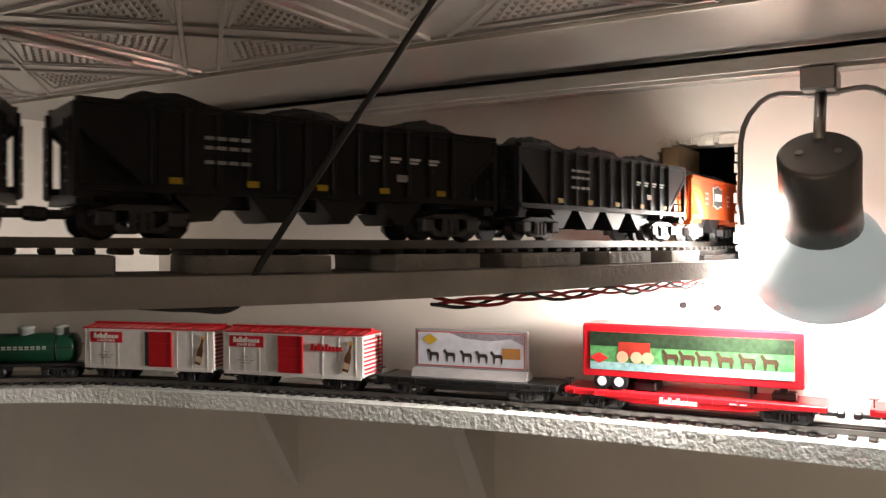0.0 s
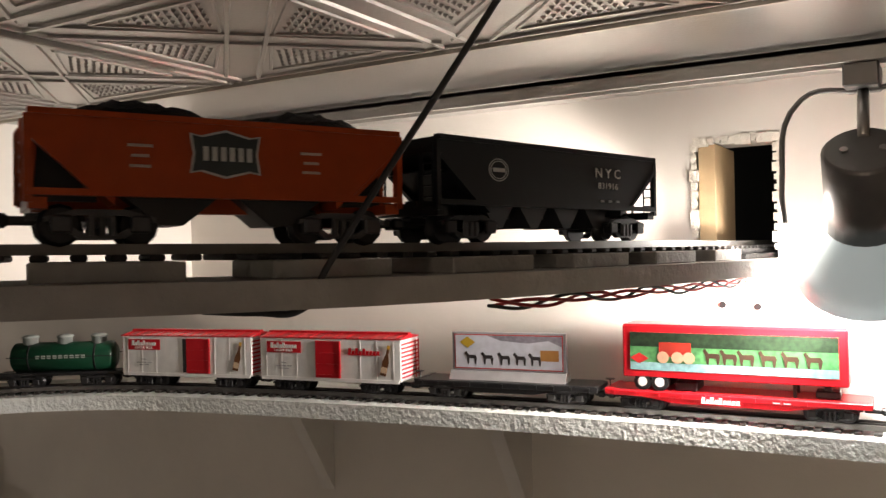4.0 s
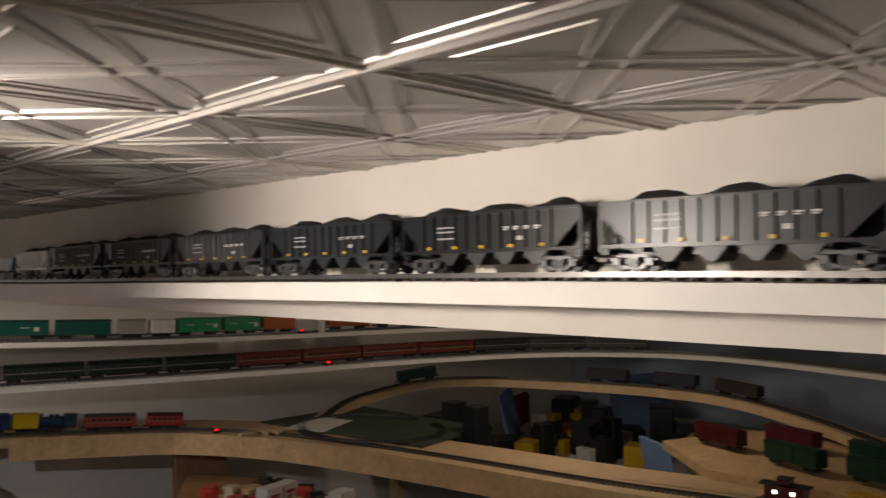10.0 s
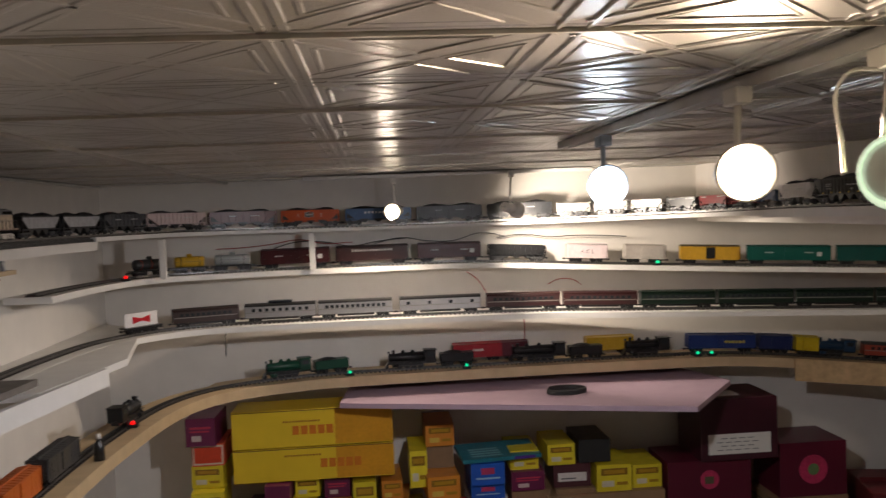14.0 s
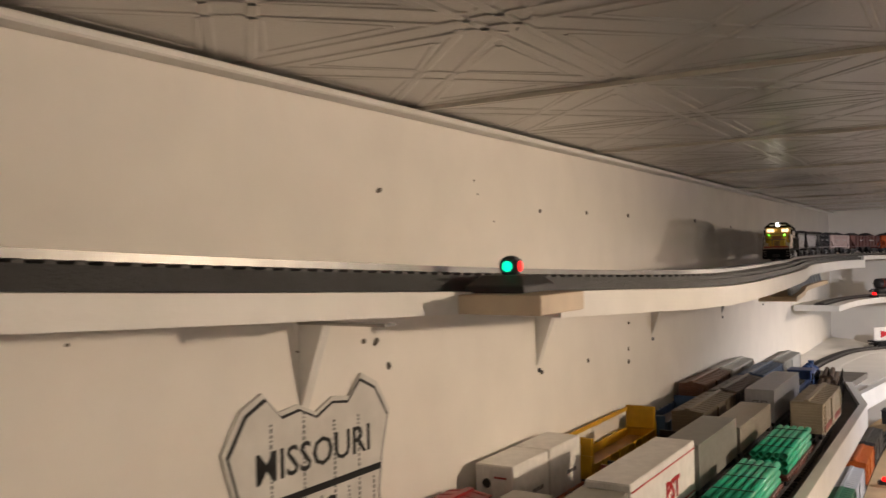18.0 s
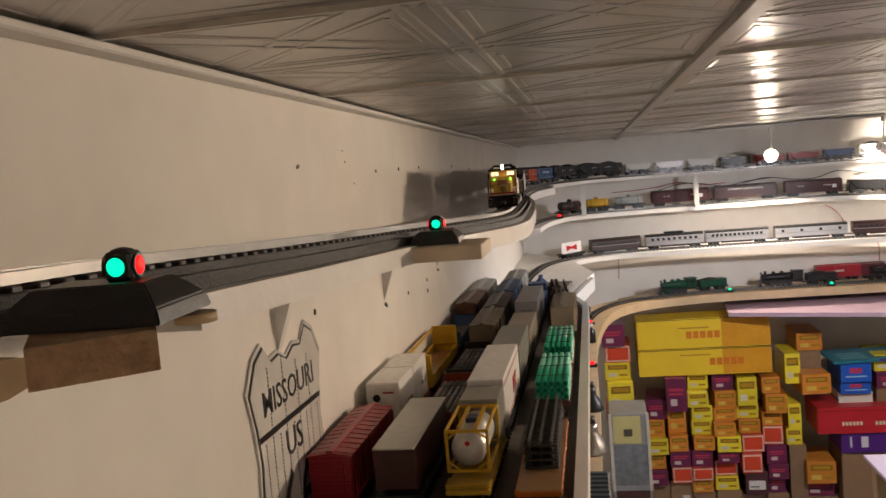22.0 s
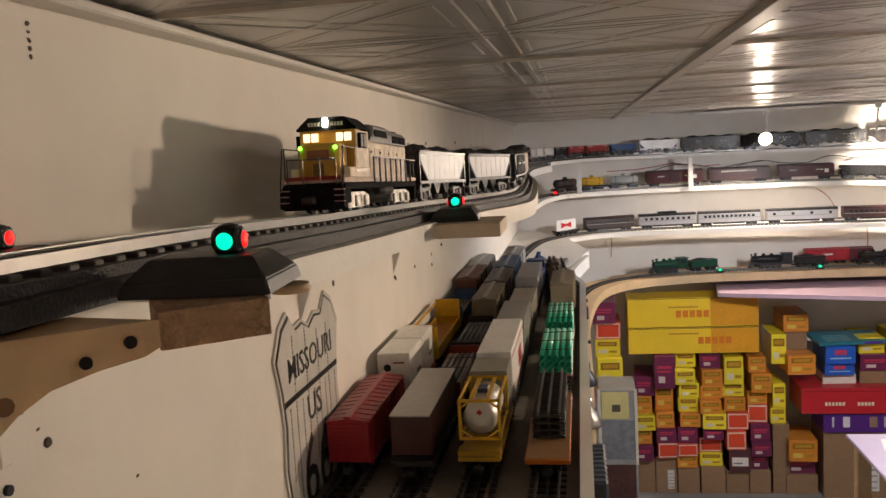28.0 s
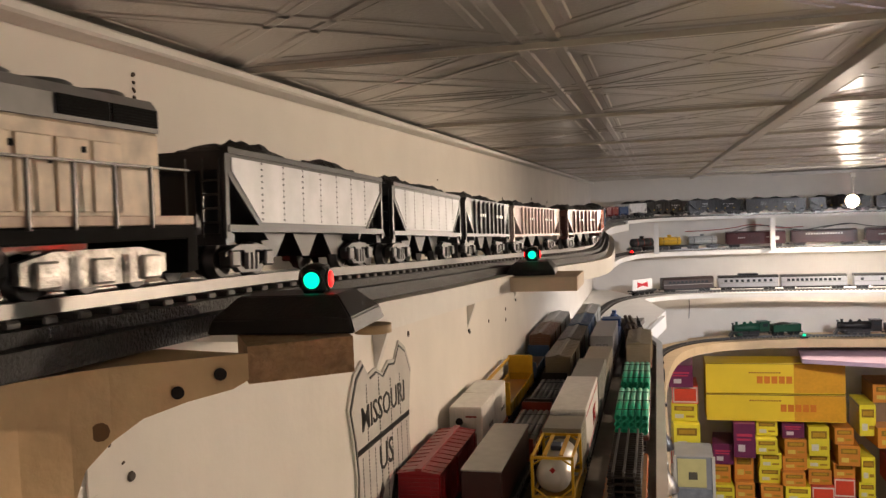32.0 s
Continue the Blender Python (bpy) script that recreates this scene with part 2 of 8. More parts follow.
class Line:
    def __init__(self, cp):
        self.c = curve(cp)
        self.s = np.r_[0, np.cumsum(np.linalg.norm(np.diff(self.c, axis=0), axis=1))]
        self.length = float(self.s[-1])

    def at(self, s):
        s = min(max(s, 0), self.length)
        return Vector([float(np.interp(s, self.s, self.c[:, i])) for i in range(3)])

    def way(self, s):
        return (self.at(s + 0.01) - self.at(s - 0.01)).normalized()

    def near(self, x, y):
        return float(self.s[int(np.argmin((self.c[:, 0] - x) ** 2 + (self.c[:, 1] - y) ** 2))])

    def seat(self, s, half=0.08, turn=1):
        """The pose of a car whose middle is at s, its trucks at half to either side; x points along the line."""
        a, b = self.at(s + half), self.at(s - half)
        d = (a - b) * turn
        mid = (a + b) / 2
        z = Vector((0, 0, 1))
        x = d.normalized()
        y = z.cross(x).normalized()
        z = x.cross(y)
        m = Matrix((x, y, z)).transposed().to_4x4()
        m.translation = mid
        return m


def ribbon(line, s0, s1, offs, z0, z1, step=0.04, bm=None):
    """A strip along a line between two side offsets (left positive), from z0 to z1 over the line."""
    bm = bm or bmesh.new()
    n = max(2, int((s1 - s0) / step))
    rows = []
    for i in range(n + 1):
        s = s0 + (s1 - s0) * i / n
        p, w = line.at(s), line.way(s)
        side = Vector((-w.y, w.x, 0)).normalized()
        o0, o1 = (o(s) if callable(o) else o for o in offs)
        rows.append([bm.verts.new(p + side * o + Vector((0, 0, z))) for o, z in ((o0, z0), (o1, z0), (o1, z1), (o0, z1))])
    for p, q in zip(rows, rows[1:]):
        for k in range(4):
            bm.faces.new((p[k], p[(k + 1) % 4], q[(k + 1) % 4], q[k]))
    bm.faces.new(rows[0][::-1])
    bm.faces.new(rows[-1])
    return bm


TIE_ME = mesh_of("tie", box(-0.0045, 0.0045, -0.026, 0.026, -0.0105, -0.0065, 0.001), TIE)
TIEG_ME = mesh_of("tie", box(-0.0045, 0.0045, -0.026, 0.026, -0.0105, -0.0065, 0.001), TIEG)


def track(line, s0, s1, label, roadbed=False, single=(), pitch=0.021, name="track"):
    """Three-rail track: two running rails, the middle rail, ties, and a moulded bed where it has one. Rail top at the line."""
    tr = thing(name, Matrix.Identity(4), label, "model track", "tracks")
    for o in (-0.0159, 0.0, 0.0159):
        part("rail", ribbon(line, s0, s1, (o - 0.0016, o + 0.0016), -0.0065, 0.0 if o else -0.0005), STEEL if o else DARKMET, tr)
    rest = bmesh.new()
    for k in range(int((s1 - s0) / pitch)):
        s = s0 + (k + 0.5) * pitch
        m = line.seat(s, 0.01)
        if any(a <= s <= b for a, b in single):
            part_of("tie", TIEG_ME if roadbed else TIE_ME, tr, "", m)
        else:
            i0 = len(rest.verts)
            quad_box(rest, -0.0045, 0.0045, -0.026, 0.026, -0.0105, -0.0065)
            rest.verts.ensure_lookup_table()
            for v in rest.verts[i0:]:
                v.co = m @ v.co
    if rest.verts:
        tagged(part("tie_run", rest, TIEG if roadbed else TIE, tr), kind="stuff")
    else:
        rest.free()
    if roadbed:
        bm = ribbon(line, s0, s1, (-0.034, 0.034), -0.016, -0.0098)
        ribbon(line, s0, s1, (-0.045, 0.045), -0.027, -0.016, bm=bm)
        part("roadbed", bm, ROADBED, tr, "dark moulded plastic roadbed")
    return tr


# ---- the room ----
YA, YB, XS, XL = -0.695, 5.45, 2.94, 3.6   # hole wall, back wall, soffit face, low wall behind the lower shelf
struct("floor", box(-0.2, 8.2, -1.5, 5.6, -0.1, 0.0), mat("grey_concrete_floor", (0.22, 0.21, 0.20), 0.7, vary=0.2, scale=5), "grey concrete basement floor", "floor")
struct("wall_west", box(-0.12, 0.0, -1.5, 5.57, 0.0, 2.35), WALL, "off-white painted basement wall with nail holes", "wall")
struct("wall_north", box(0.0, 8.2, YB, YB + 0.12, 0.0, 2.35), WALL, "off-white painted wall behind the train shelves", "wall")
struct("wall_east", box(8.0, 8.12, -0.8, YB, 0.0, 2.35), mat("pale_blue_wall", (0.42, 0.50, 0.62), 0.7, vary=0.1, scale=5), "pale blue wall of the layout room", "wall")
struct("wall_far_south", box(3.7, 8.0, -0.9, -0.8, 0.0, 2.35), mat("pale_blue_wall", (0.42, 0.50, 0.62), 0.7, vary=0.1, scale=5), "pale blue wall of the layout room", "wall")
# hole wall, in pieces round the opening
HX0, HX1, HZ0, HZ1 = 1.888, 1.992, 1.985, 2.132
bm = box(0.0, HX0, YA - 0.1, YA, 0.0, 2.35)
quad_box(bm, HX1, 3.7, YA - 0.1, YA, 0.0, 2.35)
quad_box(bm, HX0, HX1, YA - 0.1, YA, HZ1, 2.35)
quad_box(bm, HX0, HX1, YA - 0.1, YA, 0.0, HZ0 - 0.016)
struct("wall_south", bm, WALL, "white painted wall with a rough square hole cut for the track", "wall")
bm = bmesh.new()
random.seed(5)
for i in range(46):   # torn plasterboard edge round the hole
    u = i / 46 * 4
    k, w = int(u), u - int(u)
    x, z = [(HX0 + (HX1 - HX0) * w, HZ1), (HX1, HZ1 - (HZ1 - HZ0) * w), (HX1 - (HX1 - HX0) * w, HZ0 - 0.016), (HX0, HZ0 + (HZ1 - HZ0) * w)][k]
    r = random.uniform(0.0025, 0.006)
    quad_box(bm, x - r, x + r, YA - 0.004, YA + random.uniform(0.001, 0.004), z - r * 1.2, z + r * 1.2)
struct("trim_hole", bm, mat("torn_plasterboard", (0.72, 0.68, 0.60), 0.9, vary=0.2, scale=90, bump=0.8, bscale=200), "torn plasterboard edge of the hole", "trim")
struct("trim_stud", box(HX1 - 0.026, HX1 - 0.004, YA - 0.13, YA - 0.008, HZ0 - 0.01, HZ1 - 0.002, 0.001), WOOD, "pine stud inside the hole", "trim")
# near-black board, added so that the space seen through the hole stays dark
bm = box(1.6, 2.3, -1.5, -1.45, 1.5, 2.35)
struct("wall_behind_hole", bm, mat("near_black_backing", (0.02, 0.02, 0.02), 0.9), "near-black board added to darken the space behind the hole", "wall")
# soffit with the wall below and behind it
bm = box(XS, XL + 0.1, YA, YB, 1.921, 2.35)
struct("soffit", bm, WALL, "white boxed soffit along the ceiling", "soffit")
struct("wall_low", box(XL, XL + 0.1, YA, 1.17, 0.0, 1.921), WALL, "white wall below the soffit behind the lower shelf", "wall")
# ceiling: tin tiles in one mesh
random.seed(3)
bm = bmesh.new()
quad_box(bm, -0.12, 8.2, -1.5, 5.6, H + 0.004, H + 0.14)
T = 0.61


def ridge(bm, ax, ay, bx, by, w, h):
    d = Vector((bx - ax, by - ay, 0))
    n = Vector((-d.y, d.x, 0)).normalized() * w / 2
    if ax < 1.35 or ay > 3.2:   # flatter relief on this side of the room, so its lines show fainter
        n, h = n * 2.0, h * 0.4
    a, b = Vector((ax, ay, H + 0.004)), Vector((bx, by, H + 0.004))
    top = [a + n, b + n, b - n, a - n]
    lo = [p * 1 for p in (a + n * 0.6, b + n * 0.6, b - n * 0.6, a - n * 0.6)]
    v0 = [bm.verts.new(p) for p in top]
    v1 = [bm.verts.new(p - Vector((0, 0, h))) for p in lo]
    bm.faces.new(v1)
    for i in range(4):
        bm.faces.new((v0[i], v0[(i + 1) % 4], v1[(i + 1) % 4], v1[i]))


for i in range(-1, 9):
    for j in range(-2, 8):
        x0, y0 = 0.6 + T * (i - 0), 0.915 + T * j
        if x0 + T < 0 or x0 > 4.2:
            continue
        near = x0 < 3.0
        g = 0.004
        for a in (0, 0.5, 1):   # border and middle bands, each a pair of beads
            for o in ((-0.016, 0.016) if a == 0.5 else ((0.012,) if a == 0 else (-0.012,))):
                ridge(bm, x0 + a * T + o, y0 + g, x0 + a * T + o, y0 + T - g, 0.007, 0.0028)
                ridge(bm, x0 + g, y0 + a * T + o, x0 + T - g, y0 + a * T + o, 0.007, 0.0028)
        for qx in (0, 1):
            for qy in (0, 1):
                cx, cy, q = x0 + qx * T / 2, y0 + qy * T / 2, T / 2
                for o in (-0.013, 0.013):
                    ridge(bm, cx + 0.02 + o, cy + 0.02 - o, cx + q - 0.02 + o, cy + q - 0.02 - o, 0.006, 0.0024)
                    ridge(bm, cx + 0.02 + o, cy + q - 0.02 + o, cx + q - 0.02 + o, cy + 0.02 + o, 0.006, 0.0024)
                if not near:
                    continue
                c = Vector((cx + q / 2, cy + q / 2, 0))
                for k in range(4):   # raised triangles with rows of dots between the diagonals
                    d = Vector((math.cos(k * math.pi / 2), math.sin(k * math.pi / 2), 0))
                    n = Vector((-d.y, d.x, 0))
                    tip, bl, br = c + d * 0.035, c + d * 0.118 + n * 0.075, c + d * 0.118 - n * 0.075
                    for a, b in ((tip, bl), (bl, br), (br, tip)):
                        ridge(bm, a.x, a.y, b.x, b.y, 0.004, 0.0019)
                    if x0 > 1.2 and y0 < 0.6 and -1.4 < y0:
                        for r in range(1, 6):
                            for u in range(-r, r + 1):
                                p = c + d * (0.044 + 0.0125 * r) + n * (u * 0.0095)
                                v = [bm.verts.new((p.x + ex * 0.0032, p.y + ey * 0.0032, H + 0.004)) for ex, ey in ((1, 0), (0, 1), (-1, 0), (0, -1))]
                                w = bm.verts.new((p.x, p.y, H + 0.0008))
                                for e in range(4):
                                    bm.faces.new((v[e], v[(e + 1) % 4], w))
struct("ceiling", bm, TIN, "silver-grey pressed tin ceiling tiles with diagonal relief", "ceiling")
for k, (x, y0, y1) in enumerate(((0.6, -0.69, YB), (2.43, -0.2, YB))):
    struct("trim_batten", box(x - 0.012 + 0.008 * k, x + 0.012 - 0.008 * k, y0, y1, H - 0.007 + 0.004 * k, H + 0.004, 0.001), mat("grey_batten", (0.42, 0.40, 0.37), 0.4, 0.3), "thin metal batten over a ceiling joint", "trim")
bm = bmesh.new()
for j in range(-2, 8):
    quad_box(bm, 0.0, XS, 0.915 + T * j - 0.0025, 0.915 + T * j + 0.0025, H - 0.0015, H + 0.004)
struct("trim_seams", bm, mat("ceiling_joint", (0.60, 0.57, 0.5), 0.4, 0.3), "raised joints between the ceiling tiles", "trim")
struct("trim_crown", box(0.0, 0.026, YA, YB, H - 0.009, H - 0.0005, 0.002), TRIM, "narrow off-white strip where wall meets ceiling", "trim")

# ---- the high line round the room ----
HIGH = Line([(1.94, -1.40, 2.0), (1.94, -1.0, 2.0), (1.94, -0.66, 2.0), (1.97, -0.38, 2.002), (2.06, -0.05, 2.004), (2.212, 0.198, 2.008), (2.458, 0.437, 2.011), (2.625, 0.62, 2.012), (2.73, 0.85, 2.014),
             (2.79, 1.15, 2.014), (2.80, 1.6, 2.014), (2.80, 2.4, 2.008), (2.80, 3.2, 2.0), (2.80, 4.0, 1.995), (2.78, 4.55, 1.985), (2.6, 4.95, 1.978), (2.3, 5.2, 1.974),
             (1.9, 5.29, 1.972), (1.3, 5.3, 1.974), (0.8, 5.27, 1.98), (0.42, 5.08, 1.985), (0.22, 4.7, 1.985), (0.135, 4.2, 1.985), (0.135, 3.57, 1.983), (0.17, 3.23, 1.98), (0.20, 2.86, 1.977),
             (0.225, 2.32, 1.974), (0.225, 2.0, 1.976), (0.17, 1.7, 1.984), (0.135, 1.4, 1.995), (0.125, 1.0, 2.012), (0.122, 0.75, 2.024), (0.116, 0.55, 2.03), (0.106, 0.3, 2.034), (0.1, -0.2, 2.034), (0.1, -0.5, 2.034)])
S_PL = HIGH.near(1.94, -0.66) + 0.95
S_W3 = HIGH.near(2.78, 4.55)
S_C = HIGH.near(0.22, 4.7)
S_W4 = HIGH.near(0.2, 2.86)
S_HOLE = HIGH.near(1.94, -0.66)
track(HIGH, 0.1, S_HOLE + 0.10, "grey moulded track running out of the hole in the wall", True, name="track")
track(HIGH, S_HOLE + 0.10, S_C, "three-rail tubular track with dark ties on the high shelf", False, single=((S_HOLE, S_PL + 1.2),), name="track")
track(HIGH, S_C, HIGH.length - 0.02, "moulded roadbed track along the white wall", True, single=((S_W4, HIGH.length),), name="track")
# its shelves
pl = part("shelf_board", ribbon(HIGH, S_HOLE - 0.02, S_PL, (-0.055, 0.066), -0.0405, -0.0225), PLANK, None)
for k in range(7):   # spacers that lift the track off the plank
    sp_ = solid("spacer_block", box(-0.042, 0.042, -0.03, 0.045, -0.0225, -0.0106, 0.001), PLANK, "grey painted spacer block between track and plank", "block", "spacer blocks")
    sp_.matrix_world = HIGH.seat(S_HOLE + 0.16 + k * 0.13, 0.03)
tagged(pl, "weathered plank, its grey darkened for shade, carrying the high track across the corner", "shelf")
tagged(part("shelf_board", ribbon(HIGH, S_PL, S_W3 - 0.25, (-0.138, 0.066), -0.040, -0.0108), TRIM, None), "long white shelf board under the high track", "shelf")
tagged(part("shelf_board", ribbon(HIGH, S_W3 - 0.25, S_C + 0.1, (-0.06, 0.055), -0.028, -0.0106), TRIM, None), "white shelf board curving round the far corner", "shelf")
tagged(part("shelf_board", ribbon(HIGH, S_C + 0.1, HIGH.near(0.135, 1.4) - 0.15, (-0.05, 0.06), -0.06, -0.0275), TRIM, None), "off-white painted shelf board along the wall", "shelf")
tagged(part("shelf_board", ribbon(HIGH, HIGH.near(0.135, 1.4) - 0.15, HIGH.near(0.12, 1.0) + 0.27, (-0.08, 0.062), -0.05, -0.0275), TRIM, None), "off-white painted shelf board along the wall", "shelf")

# ---- rolling stock ----
def wheels(parent, y_half=0.0159, r=0.0095):
    me = MESH.get("wheelset")
    if me is None:
        bm = bmesh.new()
        for sgn in (-1, 1):
            y = sgn * 0.0145
            lathe(bm, (0, y - 0.003 * sgn, 0), (0, y + 0.0035 * sgn, 0), ((0, r + 0.0018), (0.3, r + 0.0016), (0.32, r), (1, r * 0.98)), 12)
        tube(bm, (0, -0.016, 0), (0, 0.016, 0), 0.0022, n=6)
        me = MESH["wheelset"] = mesh_of("wheelset", bm, DARKMET)
    return me


MESH = {}


def truck_mesh(bright):
    key = ("truck", bright)
    if key not in MESH:
        bm = bmesh.new()
        for sgn in (-1, 1):
            y = sgn * 0.0225
            prism(bm, ((-0.027, 0.011), (-0.027, 0.0135), (-0.012, 0.0175), (0.012, 0.0175), (0.027, 0.0135), (0.027, 0.011), (0.011, 0.0145), (-0.011, 0.0145)), 1, y - 0.002, y + 0.002)
            prism(bm, ((-0.022, 0.0095), (-0.019, 0.0115), (-0.009, 0.0055), (0.009, 0.0055), (0.019, 0.0115), (0.022, 0.0095), (0.011, 0.0025), (-0.011, 0.0025)), 1, y - 0.002, y + 0.002)
            for x in (-0.019, 0.019):
                box(x - 0.005, x + 0.005, y - 0.004, y + 0.004, 0.0055, 0.0145, 0.001, bm)
            for x in (-0.005, 0, 0.005):
                tube(bm, (x, y + sgn * 0.002, 0.004), (x, y + sgn * 0.002, 0.013), 0.0022, n=6)
        quad_box(bm, -0.006, 0.006, -0.024, 0.024, 0.009, 0.016)
        quad_box(bm, -0.034, 0.034, -0.004, 0.004, 0.012, 0.016)
        MESH[key] = mesh_of("truck", bm, SILVER if bright else DARKMET)
    return MESH[key]


def coupler_mesh():
    if "coupler" not in MESH:
        bm = box(-0.016, 0.004, -0.0035, 0.0035, 0.011, 0.0165, 0.001)
        box(0.002, 0.012, -0.0075, 0.0075, 0.0095, 0.018, 0.002, bm)
        MESH["coupler"] = mesh_of("coupler", bm, BLACK)
    return MESH["coupler"]


def running_gear(car, half_len, bright=False, truck_x=None, size=1.0):
    tx = truck_x if truck_x is not None else half_len - 0.045
    for sgn in (-1, 1):
        t = part_of("truck", truck_mesh(bright), car, "", pose(sgn * tx, 0, 0) @ Matrix.Scale(size, 4))
        for x in (-0.019, 0.019):
            part_of("wheelset", wheels(car), t, "", pose(x, 0, 0.0095))
        part_of("coupler", coupler_mesh(), car, "", pose(sgn * (half_len + 0.006), 0, 0, 0, 0, 0 if sgn > 0 else 180))


def cached(key, make):
    if key not in MESH:
        MESH[key] = make()
    return MESH[key]


def ladder_mesh(h, color):
    def make():
        bm = bmesh.new()
        for y in (-0.0055, 0.0055):
            quad_box(bm, -0.0006, 0.0006, y - 0.0006, y + 0.0006, 0, h)
        for k in range(1, int(h / 0.008)):
            quad_box(bm, -0.0006, 0.0006, -0.0055, 0.0055, k * 0.008, k * 0.008 + 0.0011)
        return mesh_of("ladder", bm, paint(color))
    return cached(("ladder", h, color), make)


def hopper_meshes(L, color, z0=0.019, z1=0.074, w=0.033):
    """Side sheet, end slope and centre sill of an open hopper; the side is cut away over the trucks."""
    h, sl, zl, t = L / 2, min(0.055, L * 0.2), z0 + 0.012, 0.0015

    def side():
        bm = prism(bmesh.new(), ((-h, z1), (h, z1), (h, z1 - 0.012), (h - sl * 0.75, zl), (-h + sl * 0.75, zl), (-h, z1 - 0.012)), 1, -t, t)
        return mesh_of("side_sheet", bm, paint(color))

    def chord():
        return mesh_of("top_chord", quad_box(bmesh.new(), -h, h, -0.003, 0.003, z1 - 0.002, z1 + 0.0015), paint(color))

    def side_sill():
        return mesh_of("side_sill", quad_box(bmesh.new(), -h, h, -0.0028, 0.0028, zl - 0.004, zl), paint(color))

    def post():
        return mesh_of("corner_post", quad_box(bmesh.new(), -0.002, 0.002, -0.002, 0.002, z0 + 0.004, z1 - 0.002), paint(color))

    def brace():
        return mesh_of("end_brace", prism(bmesh.new(), ((h - sl * 0.75, zl), (h - sl * 0.75 + 0.003, zl), (h, z1 - 0.014), (h - 0.003, z1 - 0.012)), 1, -0.0022, 0.0022), paint(color))

    def slope():
        bm = prism(bmesh.new(), ((h, z1 - 0.011), (h, z1), (h - 0.002, z1), (h - sl, zl - 0.004), (h - sl, zl - 0.009)), 1, -w, w)
        quad_box(bm, h - 0.01, h, -w, w, z0 + 0.0005, z0 + 0.007)
        for y in (-0.012, 0.012):
            prism(bm, ((h - 0.004, z0 + 0.006), (h - 0.002, z0 + 0.006), (h - 0.002, z1 - 0.012), (h - 0.006, z1 - 0.018)), 1, y - 0.001, y + 0.001)
        return mesh_of("end_slope", bm, paint(color))

    # black block added to fill the open car end with shade
    def dark_fill():
        return mesh_of("end_web", prism(bmesh.new(), ((h - 0.003, z0 + 0.006), (h - 0.003, z1 - 0.012), (h - sl * 0.85, zl), (h - sl * 0.85, z0 + 0.006)), 1, -0.012, 0.012), BLKPAINT_SHADE)

    def sill():
        return mesh_of("centre_sill", quad_box(bmesh.new(), -h + 0.004, h - 0.004, -0.006, 0.006, z0, zl), paint(color))
    key = (L, color, z1)
    return [cached((kind,) + key, make) for kind, make in (("hopside", side), ("hopchord", chord), ("hopsidesill", side_sill), ("hoppost", post), ("hopbrace", brace), ("hopslope", slope), ("hopsill", sill), ("hopdarkfill", dark_fill))]


def coal_mesh(L, seed, z1=0.074, w=0.033, peaks=2, hmax=0.016, material=None):
    def make():
        bm = bmesh.new()
        nx, ny = 34, 10
        g = []
        for i in range(nx + 1):
            row = []
            for j in range(ny + 1):
                u, v = i / nx, j / ny
                x, y = (u - 0.5) * (L - 0.006), (v - 0.5) * 2 * (w - 0.002)
                env = math.sin(math.pi * v) ** 0.45 * min(1, 9 * u, 9 * (1 - u))
                z = z1 - 0.004 + env * (0.0075 + hmax * (0.5 - 0.5 * math.cos(2 * math.pi * peaks * u + 0.3)) * 0.6 + 0.0045 * noise.noise((x * 190 + seed, y * 190, 0)) + 0.002 * noise.noise((x * 420, y * 420, seed)))
                row.append(bm.verts.new((x, y, z)))
            g.append(row)
        for i in range(nx):
            for j in range(ny):
                bm.faces.new((g[i][j], g[i + 1][j], g[i + 1][j + 1], g[i][j + 1]))
        return mesh_of("coal_load", bm, material or COAL)
    return cached(("coal", L, seed, z1, peaks, hmax), make)


def mark_mesh(w, h, color, n=1, gap=0.002):
    """Small painted marks: n bars side by side, w by h each, flat in x and z."""
    def make():
        bm = bmesh.new()
        for k in range(n):
            x = (k - (n - 1) / 2) * (w + gap)
            quad_box(bm, x - w / 2, x + w / 2, -0.0004, 0.0004, -h / 2, h / 2)
        return mesh_of("marking", bm, paint(color))
    return cached(("mark", w, h, color, n, gap), make)


def word_mark(w, h, n, color, script=False):
    """A row of plain upright blocks that stands for a word: even for capitals, uneven for script."""
    def make():
        bm = bmesh.new()
        p = w / n
        for k in range(n):
            x0, x1 = -w / 2 + k * p, -w / 2 + (k + (0.78 if script else 0.6)) * p
            top = h / 2 if not script or k in (0, 2, n // 2) else h * 0.15
            prism(bm, ((x0, -h / 2), (x1, -h / 2), (x1 + (0.15 * p if script else 0), top), (x0 + (0.15 * p if script else 0), top)), 1, -0.0004, 0.0004)
        if script:
            quad_box(bm, -w / 2, w / 2, -0.0003, 0.0003, -h / 2, -h * 0.36)
        return mesh_of("marking", bm, paint(color))
    return cached(("word", w, h, n, color, script), make)


TEXTS = {}


def text_mesh(txt, size, color, shear=0.0, bold=0.0, depth=0.0003):
    key = (txt, size, color)
    if key not in TEXTS:
        cu = bpy.data.curves.new("lettering", "FONT")
        cu.body, cu.size, cu.align_x, cu.align_y, cu.extrude, cu.shear, cu.offset = txt, size, "CENTER", "CENTER", depth, shear, bold
        cu.resolution_u = 2
        ob = new("lettering", cu)
        dg = bpy.context.evaluated_depsgraph_get()
        me = bpy.data.meshes.new_from_object(ob.evaluated_get(dg))
        bpy.data.objects.remove(ob)
        me.materials.clear()
        me.materials.append(paint(color))
        TEXTS[key] = me
    return TEXTS[key]


